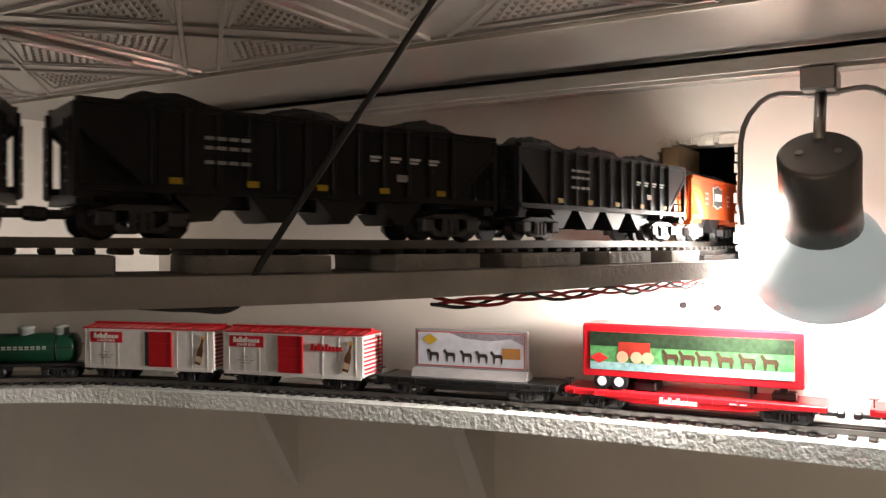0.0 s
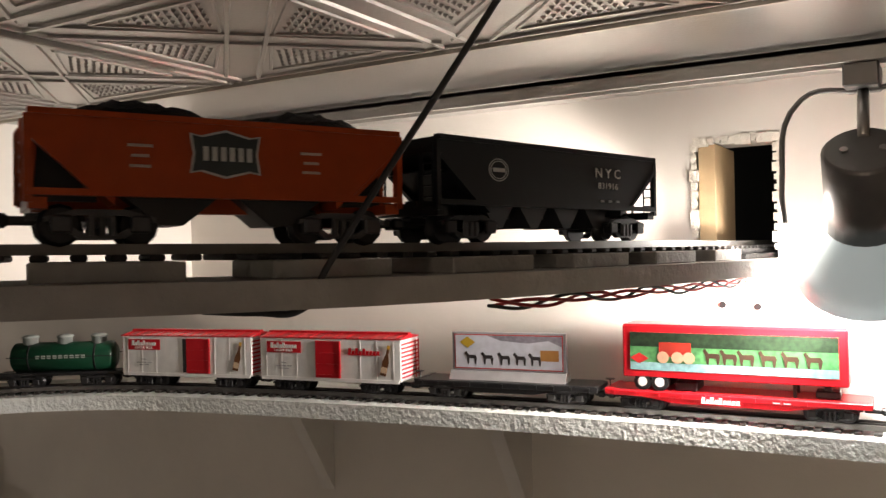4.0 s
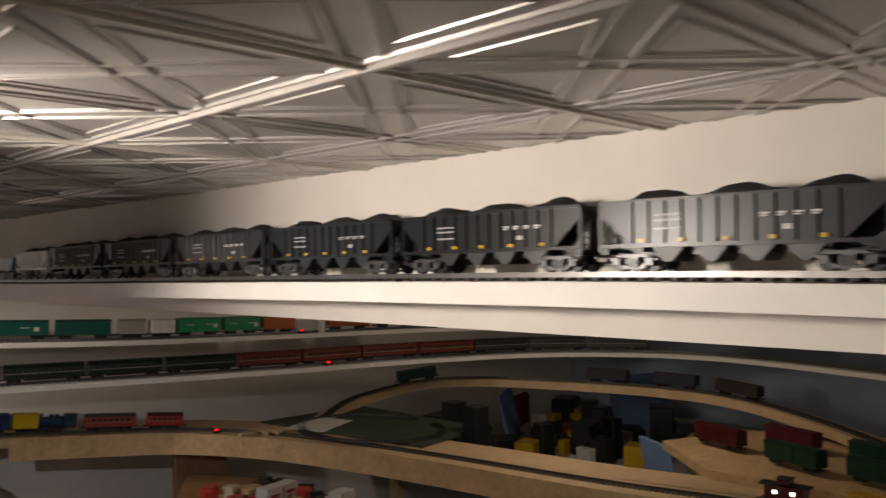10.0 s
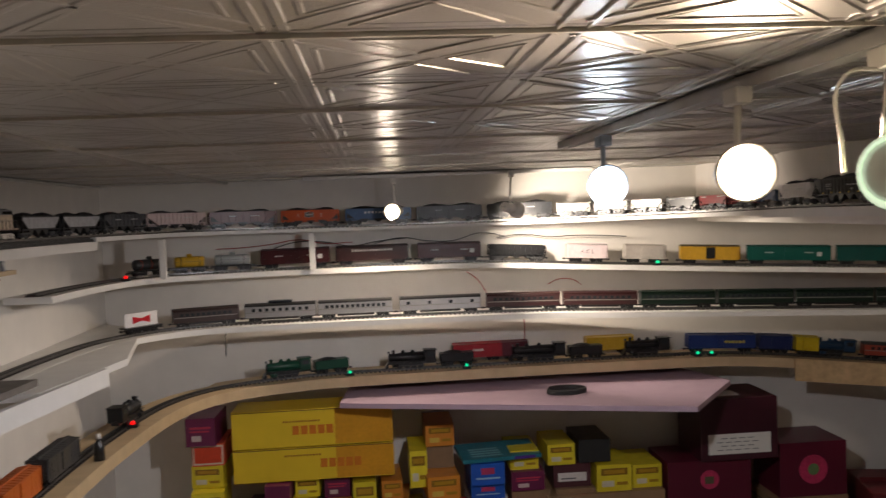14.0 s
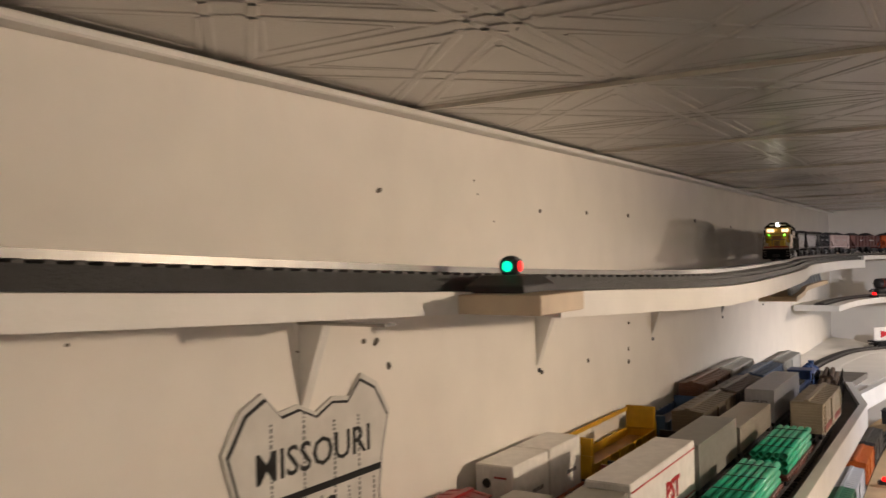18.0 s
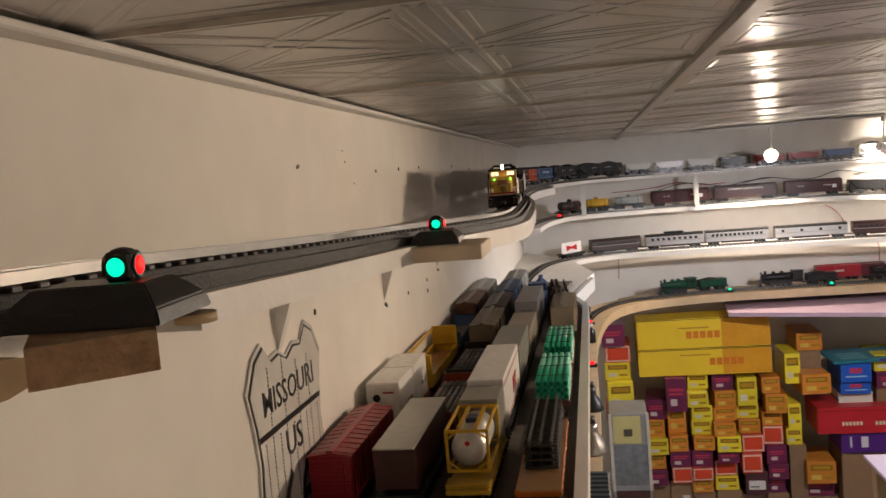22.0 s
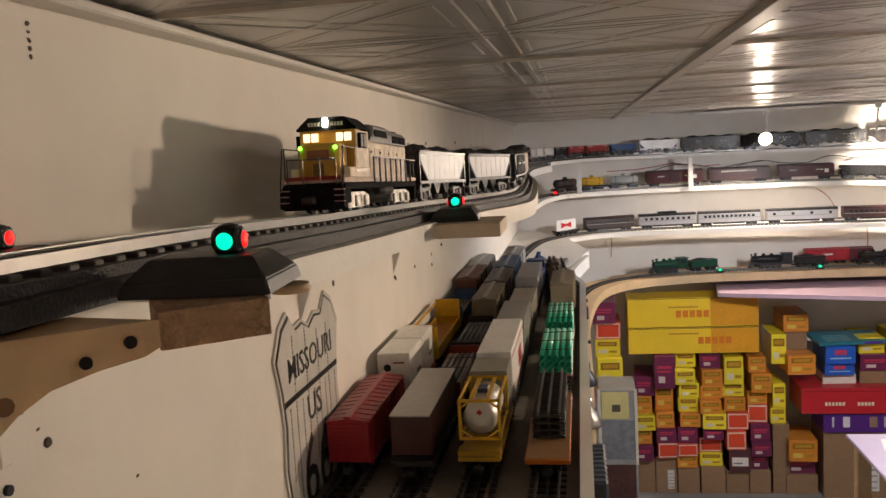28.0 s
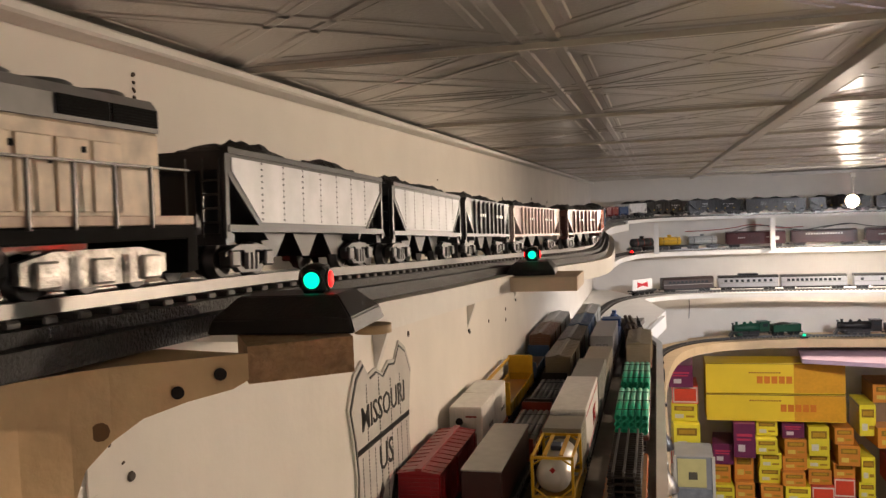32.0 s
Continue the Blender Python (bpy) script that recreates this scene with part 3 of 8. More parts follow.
def side_text(car, txt, size, x, z, w, color=(0.75, 0.75, 0.72), sides=(-1, 1), bold=0.0, stretch=1.0):
    for sgn in sides:
        m = pose(x * (1 if sgn < 0 else -1) * 1.0, sgn * (w + 0.0006), z, 90, 0, 0 if sgn < 0 else 180) @ Matrix.Diagonal((stretch, 1, 1, 1))
        part_of("lettering", text_mesh(txt, size, color, bold=bold), car, "", m)


def side_mark(car, me, x, z, w, sides=(-1, 1), name="marking", label=""):
    for sgn in sides:
        part_of(name, me, car, label, pose(x * (1 if sgn < 0 else -1), sgn * (w + 0.0006), z))


GREY, LGREY, WHITE_, FRISCO = (0.055, 0.057, 0.06), (0.40, 0.42, 0.45), (0.72, 0.70, 0.68), (0.44, 0.065, 0.012)


def hopper(m, color, label, L=0.285, ribs=8, bays=3, coal=True, seed=1, z1=0.074, style="", bright=True, group="hopper cars of the long train", peaks=2):
    car = thing("hopper_car", m, label, "hopper car", group)
    side, chord, side_sill, post, brace, slope, sill, dark_fill = hopper_meshes(L, color, z1=z1)
    for sgn in (-1, 1):
        for name, me in (("side_sheet", side), ("top_chord", chord), ("side_sill", side_sill)):
            part_of(name, me, car, "", pose(0, sgn * 0.033, 0))
        for e in (-1, 1):
            part_of("corner_post", post, car, "", pose(e * L / 2, sgn * 0.033, 0))
            part_of("end_brace", brace, car, "", pose(0, sgn * 0.033, 0, 0, 0, 0 if e > 0 else 180))
    for turn in (0, 180):
        part_of("end_slope", slope, car, "", pose(0, 0, 0, 0, 0, turn))
        if style != "nyc":
            part_of("end_web", dark_fill, car, "", pose(0, 0, 0, 0, 0, turn))
    part_of("centre_sill", sill, car)
    if coal:
        part_of("coal_load", coal_mesh(L, seed, z1, peaks=peaks), car, "heaped black coal")
    else:
        part_of("floor_sheet", coal_mesh(L, 0, z1 - 0.02, 0.031, 1, 0.0, paint(color)), car)
    running_gear(car, L / 2, bright, L / 2 - 0.039, 1.13)
    rib = cached(("rib", color, z1), lambda: mesh_of("rib", box(-0.0017, 0.0017, -0.0022, 0.0022, 0.031, z1, 0.0006), paint(color)))
    sl_ = min(0.055, L * 0.2)
    for k in range(ribs):
        for sgn in (-1, 1):
            part_of("rib", rib, car, "", pose(-L / 2 + sl_ * 0.6 + (L - 1.2 * sl_) * (k + 0.5) / ribs, sgn * 0.0353, 0))
    bl = (L - 2 * min(0.055, L * 0.2)) / bays
    # bays are black on every car: the shade under it is in their colour
    bay = cached(("bay", bl), lambda: mesh_of("hopper_bay", prism(bmesh.new(), ((-bl * 0.46, 0.031), (bl * 0.46, 0.031), (bl * 0.10, 0.011), (-bl * 0.10, 0.011)), 1, -0.022, 0.022), BLKPAINT_SHADE))
    for k in range(bays):
        part_of("hopper_bay", bay, car, "", pose((k - (bays - 1) / 2) * bl, 0, 0))
    for e in (-1, 1):
        for sgn in (-1, 1):
            part_of("ladder", ladder_mesh(0.045, color), car, "", pose(e * (L / 2 + 0.003), sgn * 0.026, 0.024))
    W = 0.0375 if ribs else 0.035
    if style == "bn":
        for k in range(4):
            side_mark(car, mark_mesh(0.009, 0.0018, (0.7, 0.7, 0.7), 1), 0.068 + (k - 1.5) * 0.017, 0.058, W)
            side_mark(car, mark_mesh(0.007, 0.0014, (0.7, 0.7, 0.7), 1), 0.067 + (k - 1.5) * 0.017, 0.0555, W)
        for k in range(2):
            for z in (0.062, 0.056, 0.047):
                side_mark(car, mark_mesh(0.006, 0.0022, (0.45, 0.45, 0.45), 2), -0.075 + k * 0.016, z, W)
        for x in (-0.10, -0.05, 0.0, 0.05, 0.10):
            side_mark(car, mark_mesh(0.008, 0.004, (0.55, 0.36, 0.03)), x, 0.0345, W)
        side_mark(car, mark_mesh(0.009, 0.005, (0.5, 0.5, 0.5)), 0.065, 0.044, W)
    elif style == "nyc":
        side_text(car, "N Y C", 0.0118, 0.0655, 0.0585, 0.0345, stretch=1.25)
        side_text(car, "831916", 0.0078, 0.0655, 0.0475, 0.0345, stretch=1.3)
        side_mark(car, mark_mesh(0.005, 0.002, (0.3, 0.3, 0.3), 3, 0.007), 0.068, 0.0345, 0.0345)
        bm = bmesh.new()
        for r in (0.0105, 0.0085):
            n = 24
            for k in range(n):
                a0, a1 = 2 * math.pi * k / n, 2 * math.pi * (k + 1) / n
                p = [bm.verts.new((rr * 1.08 * math.cos(a), 0, rr * 0.82 * math.sin(a))) for rr, a in ((r, a0), (r, a1), (r - 0.0007, a1), (r - 0.0007, a0))]
                bm.faces.new(p)
        emb = mesh_of("emblem", bm, paint((0.6, 0.6, 0.58)))
        side_mark(car, emb, -0.079, 0.0545, 0.0345, name="emblem")
        side_mark(car, word_mark(0.014, 0.003, 7, (0.6, 0.6, 0.58)), -0.079, 0.0545, 0.0345)
    elif style == "frisco":
        bm = bmesh.new()
        outline = [(-17, 9), (-12, 8), (0, 11), (12, 8), (17, 9), (15.5, 0), (17, -9), (12, -8), (0, -11), (-12, -8), (-17, -9), (-15.5, 0)]
        prism(bm, [(x * 0.00128, z * 0.00135) for x, z in outline], 1, -0.0003, 0.0003)
        bm2 = bmesh.new()
        prism(bm2, [(x * 0.00119, z * 0.00122) for x, z in outline], 1, -0.0006, 0.0006)
        side_mark(car, mesh_of("emblem", bm, paint((0.6, 0.58, 0.55))), -0.005, 0.054, 0.0355, name="emblem")
        side_mark(car, mesh_of("emblem", bm2, paint((0.05, 0.06, 0.06))), -0.005, 0.054, 0.0355, name="emblem")
        side_mark(car, word_mark(0.032, 0.0085, 6, (0.6, 0.6, 0.57)), -0.005, 0.054, 0.0364)
        for x in (-0.055, 0.05):
            for z, w in ((0.057, 0.014), (0.051, 0.010), (0.045, 0.012)):
                side_mark(car, mark_mesh(w, 0.0016, (0.6, 0.5, 0.42)), x, z, 0.0355)
    elif style == "bars":
        for x, n in ((-0.05, 3), (0.05, 4)):
            side_mark(car, mark_mesh(0.007, 0.004, (0.6, 0.6, 0.58), n, 0.004), x, 0.055, W)
    elif style == "blue":
        side_mark(car, mark_mesh(0.009, 0.009, (0.7, 0.72, 0.75), 8, 0.008), 0.0, 0.056, W)
    elif style == "rivets":
        h_, sl = L / 2, min(0.055, L * 0.2)
        for sgn in (-1, 1):
            pan = prism(bmesh.new(), ((-h_ + 0.006, z1 - 0.004), (h_ - 0.006, z1 - 0.004), (h_ - 0.006, z1 - 0.012), (h_ - sl * 0.75 - 0.001, 0.033), (-h_ + sl * 0.75 + 0.001, 0.033), (-h_ + 0.006, z1 - 0.012)), 1, sgn * 0.0345 - 0.0005, sgn * 0.0345 + 0.0005)
            part("side_panel", pan, mat("weathered_silver_paint", (0.42, 0.43, 0.46), 0.38, 0.2, vary=0.25, scale=50), car, "silver-grey side panel")
        bm = bmesh.new()
        for k in range(7):
            for q in range(10):
                x, z = -0.09 + k * 0.03, 0.035 + q * 0.0038
                quad_box(bm, x - 0.0006, x + 0.0006, -0.0005, 0.0005, z - 0.0006, z + 0.0006)
        rv = mesh_of("rivets", bm, paint((0.2, 0.2, 0.21)))
        side_mark(car, rv, 0, 0, 0.0345, name="rivets")
    return car


# the long train, from its last car to the engine: maker, pitch
TRAIN = []


def gone(t):
    """Way that the train has run since the start."""
    return float(np.interp(t, (0, 5, 6, 7, 8, 9, 10, 11, 12.5, 28, 32), (0.02, 0.94, 1.142, 1.325, 1.505, 1.71, 1.99, 2.20, 2.46, 5.505, 6.28)))


def s_last(t):
    """Place along the high line of the coupling between the last car and the one before it."""
    return S_HOLE - 0.142 + gone(t)


def s_front(t):
    """Place of the engine's nose."""
    return HIGH.near(0.125, 1.03) - 5.492 + gone(t)


def diesel(m):
    loco = thing("diesel_locomotive", m, "weathered yellow and grey diesel engine with lit headlight", "locomotive")
    YEL, DRK, RED = mat("weathered_yellow_paint", (0.62, 0.36, 0.045), 0.5, vary=0.25, scale=45), paint((0.10, 0.10, 0.10)), paint((0.30, 0.03, 0.02))
    # weathered yellow again, paled to cream: the light on the sides is in the colour
    CREAM = mat("light_paled_yellow_paint", (0.70, 0.58, 0.44), 0.5, vary=0.45, scale=70)
    SOOT = mat("matt_soot_black", (0.008, 0.008, 0.008), 0.85, vary=0.4, scale=60, spec=0.12)
    L = 0.342
    h = L / 2
    part("frame", box(-h, h, -0.032, 0.032, 0.024, 0.0315, 0.001), SOOT, loco)
    part("sill", box(-h, h, -0.0335, 0.0335, 0.0315, 0.0362, 0.0005), mat("rusty_pink_sill", (0.50, 0.36, 0.27), 0.5, vary=0.4, scale=90), loco, "faded pinkish sill stripe")
    bm = prism(bmesh.new(), ((h - 0.006, 0.004), (h + 0.008, 0.007), (h + 0.008, 0.022), (h - 0.004, 0.030)), 1, -0.034, 0.034)
    part("pilot", bm, SOOT, loco, "black snow plough pilot")
    part("pilot", prism(bmesh.new(), ((-h + 0.006, 0.006), (-h - 0.004, 0.007), (-h - 0.004, 0.030), (-h + 0.004, 0.030)), 1, -0.032, 0.032), SOOT, loco)
    hood = box(-h + 0.014, h - 0.105, -0.0235, 0.0235, 0.034, 0.079, 0.0015)
    part("long_hood", hood, CREAM, loco, "weathered yellow hood, paled to cream for the light, with streaked rust")
    GREYUP = mat("faded_grey_paint", (0.24, 0.24, 0.245), 0.5, vary=0.3, scale=60)
    part("upper_hood", prism(bmesh.new(), ((-0.0235, 0.0792), (0.0235, 0.0792), (0.0235, 0.0905), (0.0195, 0.0960), (-0.0195, 0.0960), (-0.0235, 0.0905)), 0, -h + 0.014, h - 0.105), GREYUP, loco, "light grey upper hood")
    part("dynamic_blister", prism(bmesh.new(), ((-0.0245, 0.0845), (0.0245, 0.0845), (0.0268, 0.0965), (0.021, 0.0995), (-0.021, 0.0995), (-0.0268, 0.0965)), 0, -0.045, 0.022), GREYUP, loco)
    for k in range(9):
        for sgn in (-1, 1):
            part_of("door_latch", cached("latch", lambda: mesh_of("door_latch", box(-0.0011, 0.0011, -0.0006, 0.0006, -0.0014, 0.0014), SOOT)), loco, "", pose(h - 0.118 - k * 0.0215, sgn * 0.0252, 0.0665 if k % 2 else 0.0605))
    for k in range(8):
        for sgn in (-1, 1):
            x = h - 0.121 - k * 0.0235
            part_of("hood_door", cached("hooddoor", lambda: mesh_of("hood_door", box(-0.0105, 0.0105, -0.0008, 0.0008, 0.038, 0.0715, 0.0006), CREAM)), loco, "", pose(x, sgn * 0.0240, 0))
    for k in range(2):
        for sgn in (-1, 1):
            bm = bmesh.new()
            quad_box(bm, -0.0175, 0.0175, -0.0006, 0.0006, 0.0815, 0.0905)
            for q in range(6):
                quad_box(bm, -0.0165, 0.0165, -0.0013, 0.0013, 0.0822 + q * 0.0015, 0.0827 + q * 0.0015)
            part("radiator_grille", bm, SOOT, loco).matrix_local = pose(-h + 0.034 + k * 0.037, sgn * 0.0242, 0)
    for x in (-h + 0.036, -h + 0.074, -h + 0.112):
        part("roof_fan", lathe(bmesh.new(), (x, 0, 0.095), (x, 0, 0.0995), ((0, 0.0165), (0.75, 0.0165), (1, 0.0145)), 20), DRK, loco)
    part("exhaust", box(0.028, 0.046, -0.008, 0.008, 0.0955, 0.1015, 0.001), SOOT, loco)
    for sgn in (-1, 1):
        part("brake_grille", box(-0.042, 0.018, -0.0006, 0.0006, -0.0055, 0.0055, 0.0004), SOOT, loco, "dark brake grille").matrix_local = pose(0, sgn * 0.0262, 0.0907, sgn * 10, 0, 0)
        part("air_intake", box(0.028, 0.062, sgn * 0.0238 - 0.0006, sgn * 0.0238 + 0.0006, 0.0810, 0.0905), SOOT, loco, "dark air intake grille")
    # cab and short nose
    cab = prism(bmesh.new(), ((h - 0.105, 0.034), (h - 0.055, 0.034), (h - 0.055, 0.089), (h - 0.105, 0.089)), 1, -0.031, 0.031)
    part("cab", cab, YEL, loco)
    bm = prism(bmesh.new(), ((-0.0335, 0.0885), (0.0335, 0.0885), (0.0335, 0.0905), (0.020, 0.1025), (-0.020, 0.1025), (-0.0335, 0.0905)), 0, h - 0.108, h - 0.0515)
    part("cab_roof", bm, SOOT, loco)
    part("short_hood", box(h - 0.056, h - 0.02, -0.022, 0.022, 0.034, 0.073, 0.004), YEL, loco, "yellow short hood")
    for sgn in (-1, 1):
        part("cab_side", box(h - 0.1045, h - 0.0565, sgn * 0.0312 - 0.0006, sgn * 0.0312 + 0.0006, 0.046, 0.0875, 0.0004), CREAM, loco, "yellow cab side paled to cream for the light")
        part("battery_box", box(h - 0.1045, h - 0.024, sgn * 0.0282 - 0.0045, sgn * 0.0282 + 0.0045, 0.0365, 0.0475, 0.0008), CREAM, loco, "yellow box beside the cab, paled to cream for the light")
        part("louvre", box(h - 0.082, h - 0.046, sgn * 0.0329 - 0.0003, sgn * 0.0329 + 0.0003, 0.0425, 0.0455), paint((0.32, 0.24, 0.14)), loco)
        part("rust_patch", box(h - 0.132, h - 0.107, sgn * 0.0237 - 0.0003, sgn * 0.0237 + 0.0003, 0.0725, 0.0785), mat("rusty_amber_paint", (0.36, 0.16, 0.03), 0.6, vary=0.5, scale=80), loco)
        part("wind_deflector", box(h - 0.0595, h - 0.0575, sgn * 0.0345 - 0.002, sgn * 0.0345 + 0.002, 0.068, 0.084, 0.0004), SOOT, loco)
    CABL = glow("lit_cab_window", (1.0, 0.78, 0.45), 0.55)
    for y in (-0.0185, 0.0185):
        part("cab_window", box(h - 0.0549, h - 0.0538, y - 0.0085, y + 0.0085, 0.0765, 0.0855, 0.0005), CABL, loco, "lit cab window")
    for y in (-0.0185, 0.0185):
        part("window_frame", box(h - 0.0545, h - 0.0535, y - 0.0005, y + 0.0005, 0.0755, 0.0865), SOOT, loco)
    for sgn in (-1, 1):
        for x in (h - 0.0905, h - 0.0755):
            part("side_window_frame", box(x - 0.0070, x + 0.0070, sgn * 0.0319 - 0.0003, sgn * 0.0319 + 0.0003, 0.0685, 0.0855), SOOT, loco)
            # pale glass colour stands for light coming through the cab
            part("side_window", box(x - 0.0052, x + 0.0052, sgn * 0.0324 - 0.0003, sgn * 0.0324 + 0.0003, 0.0700, 0.0840), mat("through_lit_cab_glass", (0.42, 0.39, 0.33), 0.12), loco)
        part("sunshade", box(h - 0.095, h - 0.073, sgn * 0.034 - 0.003, sgn * 0.034 + 0.003, 0.0875, 0.0888), SOOT, loco)
    for y in (-0.003, 0.003):
        part("headlight", tube(bmesh.new(), (h - 0.0555, y * 0.0, 0.0965 + y * 0.9), (h - 0.0475, y * 0.0, 0.0965 + y * 0.9), 0.0026, n=10), glow("headlight_glow", (1.0, 0.93, 0.8), 14.0), loco, "lit headlight")
    for y in (-0.013, 0.013):
        part("number_board", box(h - 0.0555, h - 0.0500, y - 0.0085, y + 0.0085, 0.0915, 0.0985, 0.0005), SOOT, loco)
        part_of("marking", mark_mesh(0.0025, 0.004, (0.7, 0.68, 0.6), 4, 0.001), loco, "", pose(h - 0.0496, y, 0.095, 0, 0, 90))
    for y in (-0.019, 0.019):
        part("marker_light", tube(bmesh.new(), (h - 0.0215, y, 0.0685), (h - 0.0185, y, 0.0685), 0.0021, n=8), glow("green_marker", (0.12, 1.0, 0.03), 3.0), loco, "small green marker light")
    part("nose_logo", box(h - 0.0196, h - 0.0188, -0.012, 0.012, 0.055, 0.066, 0.001), mat("dull_brown_wing", (0.33, 0.12, 0.05), 0.5), loco)
    part("nose_door", box(h - 0.0194, h - 0.0186, -0.006, 0.006, 0.036, 0.052), paint((0.2, 0.12, 0.04)), loco)
    part("pilot_stripe", box(h - 0.001, h + 0.0012, -0.030, 0.030, 0.0345, 0.0385), RED, loco, "red stripe over the pilot")
    for y in (-0.029, 0.029):
        for z in (0.012, 0.018, 0.024):
            part_of("pilot_step", cached("pilotstep", lambda: mesh_of("pilot_step", box(-0.004, 0.004, -0.005, 0.005, 0, 0.0012), CHROME)), loco, "", pose(h + 0.004, y, z))
    for y in (-0.013, 0.0, 0.013):
        part("air_hose", tube(bmesh.new(), (h + 0.008, y, 0.019), (h + 0.012, y + 0.002, 0.009), 0.0011, n=6), SOOT, loco)
    rail = bmesh.new()
    for sgn in (-1, 1):
        for k in range(8):
            x = h - 0.115 - k * 0.027
            tube(rail, (x, sgn * 0.0343, 0.030), (x, sgn * 0.0343, 0.060), 0.0012, n=6)
        tube(rail, (h - 0.115, sgn * 0.0343, 0.060), (-h + 0.005, sgn * 0.0343, 0.060), 0.0008, n=5)
        for x in (h - 0.004, h - 0.05):
            tube(rail, (x, sgn * 0.0315, 0.034), (x, sgn * 0.0315, 0.068), 0.0008, n=5)
        tube(rail, (h - 0.004, sgn * 0.0315, 0.068), (h - 0.05, sgn * 0.0315, 0.068), 0.0008, n=5)
        tube(rail, (h - 0.002, sgn * 0.0325, 0.068), (h + 0.008, sgn * 0.033, 0.024), 0.0008, n=5)
        tube(rail, (-h + 0.004, sgn * 0.0315, 0.034), (-h + 0.004, sgn * 0.0315, 0.066), 0.0008, n=5)
    tube(rail, (h + 0.004, -0.026, 0.056), (h + 0.004, 0.026, 0.056), 0.0007, n=5)
    for y in (-0.026, -0.009, 0.009, 0.026):
        tube(rail, (h + 0.004, y, 0.03), (h + 0.004, y, 0.056), 0.0007, n=5)
    part("handrail", rail, paint((0.05, 0.045, 0.04)), loco)
    part("fuel_tank", box(-0.055, 0.055, -0.026, 0.026, 0.006, 0.026, 0.006), SOOT, loco)
    for sgn in (-1, 1):
        part("walkway_step", box(h - 0.02, h - 0.004, sgn * 0.031 - 0.003, sgn * 0.031 + 0.003, 0.010, 0.027, 0.001), SOOT, loco)
        part("air_tank", tube(bmesh.new(), (-0.04, sgn * 0.028, 0.021), (0.03, sgn * 0.028, 0.021), 0.005, n=10), paint((0.05, 0.045, 0.045)), loco)
    for sgn in (-1, 1):
        bm = bmesh.new()
        for sy in (-1, 1):
            y = sy * 0.0235
            prism(bm, ((-0.05, 0.008), (-0.05, 0.017), (-0.03, 0.021), (0.03, 0.021), (0.05, 0.017), (0.05, 0.008), (0.03, 0.004), (-0.03, 0.004)), 1, y - 0.0022, y + 0.0022)
            for x in (-0.036, 0.0, 0.036):
                box(x - 0.007, x + 0.007, y - 0.005, y + 0.005, 0.005, 0.017, 0.001, bm)
            for x in (-0.018, 0.018):
                tube(bm, (x, y, 0.004), (x, y, 0.018), 0.004, n=8)
        tk = part("truck", bm, mat("weathered_white_metal", (0.46, 0.44, 0.42), 0.32, 0.6, vary=0.85, scale=130, bump=0.4, bscale=300), loco, "weathered silver six-wheel truck frame")
        tk.matrix_local = pose(sgn * 0.105, 0, 0)
        for x in (-0.036, 0.0, 0.036):
            part_of("wheelset", wheels(loco), tk, "", pose(x, 0, 0.0095))
    for sgn in (-1, 1):
        part_of("coupler", coupler_mesh(), loco, "", pose(sgn * (h + 0.008), 0, 0, 0, 0, 0 if sgn > 0 else 180))
    return loco


# order from the last car forwards: (maker, pitch)
I4 = Matrix.Identity(4)
ORE = dict(L=0.150, ribs=0, bays=2, z1=0.060)
CARS = [
    (lambda: hopper(I4, (0.010, 0.012, 0.014), "black four-bay hopper car with white lettering", 0.285, 0, 4, False, 3, z1=0.0757, style="nyc", bright=False), 0.312),
    (lambda: hopper(I4, FRISCO, "orange-red two-bay hopper car with shield emblem", 0.228, 0, 2, True, 9, style="frisco"), 0.252),
]
for k in range(6):
    c = (0.012, 0.0125, 0.014) if k % 3 else (0.026, 0.027, 0.03)
    CARS.append((lambda c=c, k=k: hopper(I4, c, "dark grey ribbed hopper car heaped with coal", 0.312, 12, 4, True, 20 + k, z1=0.079, style="bn", peaks=3), 0.340))
CARS += [
    (lambda: hopper(I4, WHITE_, "white hopper car heaped with coal", 0.225, 9, 3, True, 31, style="bars"), 0.25),
    (lambda: hopper(I4, (0.05, 0.09, 0.20), "empty faded blue ore car", coal=False, style="", **ORE), 0.185),
    (lambda: hopper(I4, (0.25, 0.03, 0.03), "red ore car with white lettering", coal=False, style="bars", **ORE), 0.185),
    (lambda: hopper(I4, (0.25, 0.03, 0.03), "red ore car with white lettering", coal=False, style="bars", **ORE), 0.185),
    (lambda: hopper(I4, (0.015, 0.015, 0.016), "black ore car with white lettering", coal=False, style="bars", **ORE), 0.185),
    (lambda: hopper(I4, (0.62, 0.61, 0.58), "empty grey-white ore car with lettering", coal=False, style="bars", **ORE), 0.185),
    (lambda: hopper(I4, WHITE_, "empty white ore car with lettering", coal=False, style="bars", **ORE), 0.185),
    (lambda: hopper(I4, (0.55, 0.54, 0.5), "empty pale grey ore car", coal=False, style="", **ORE), 0.185),
]
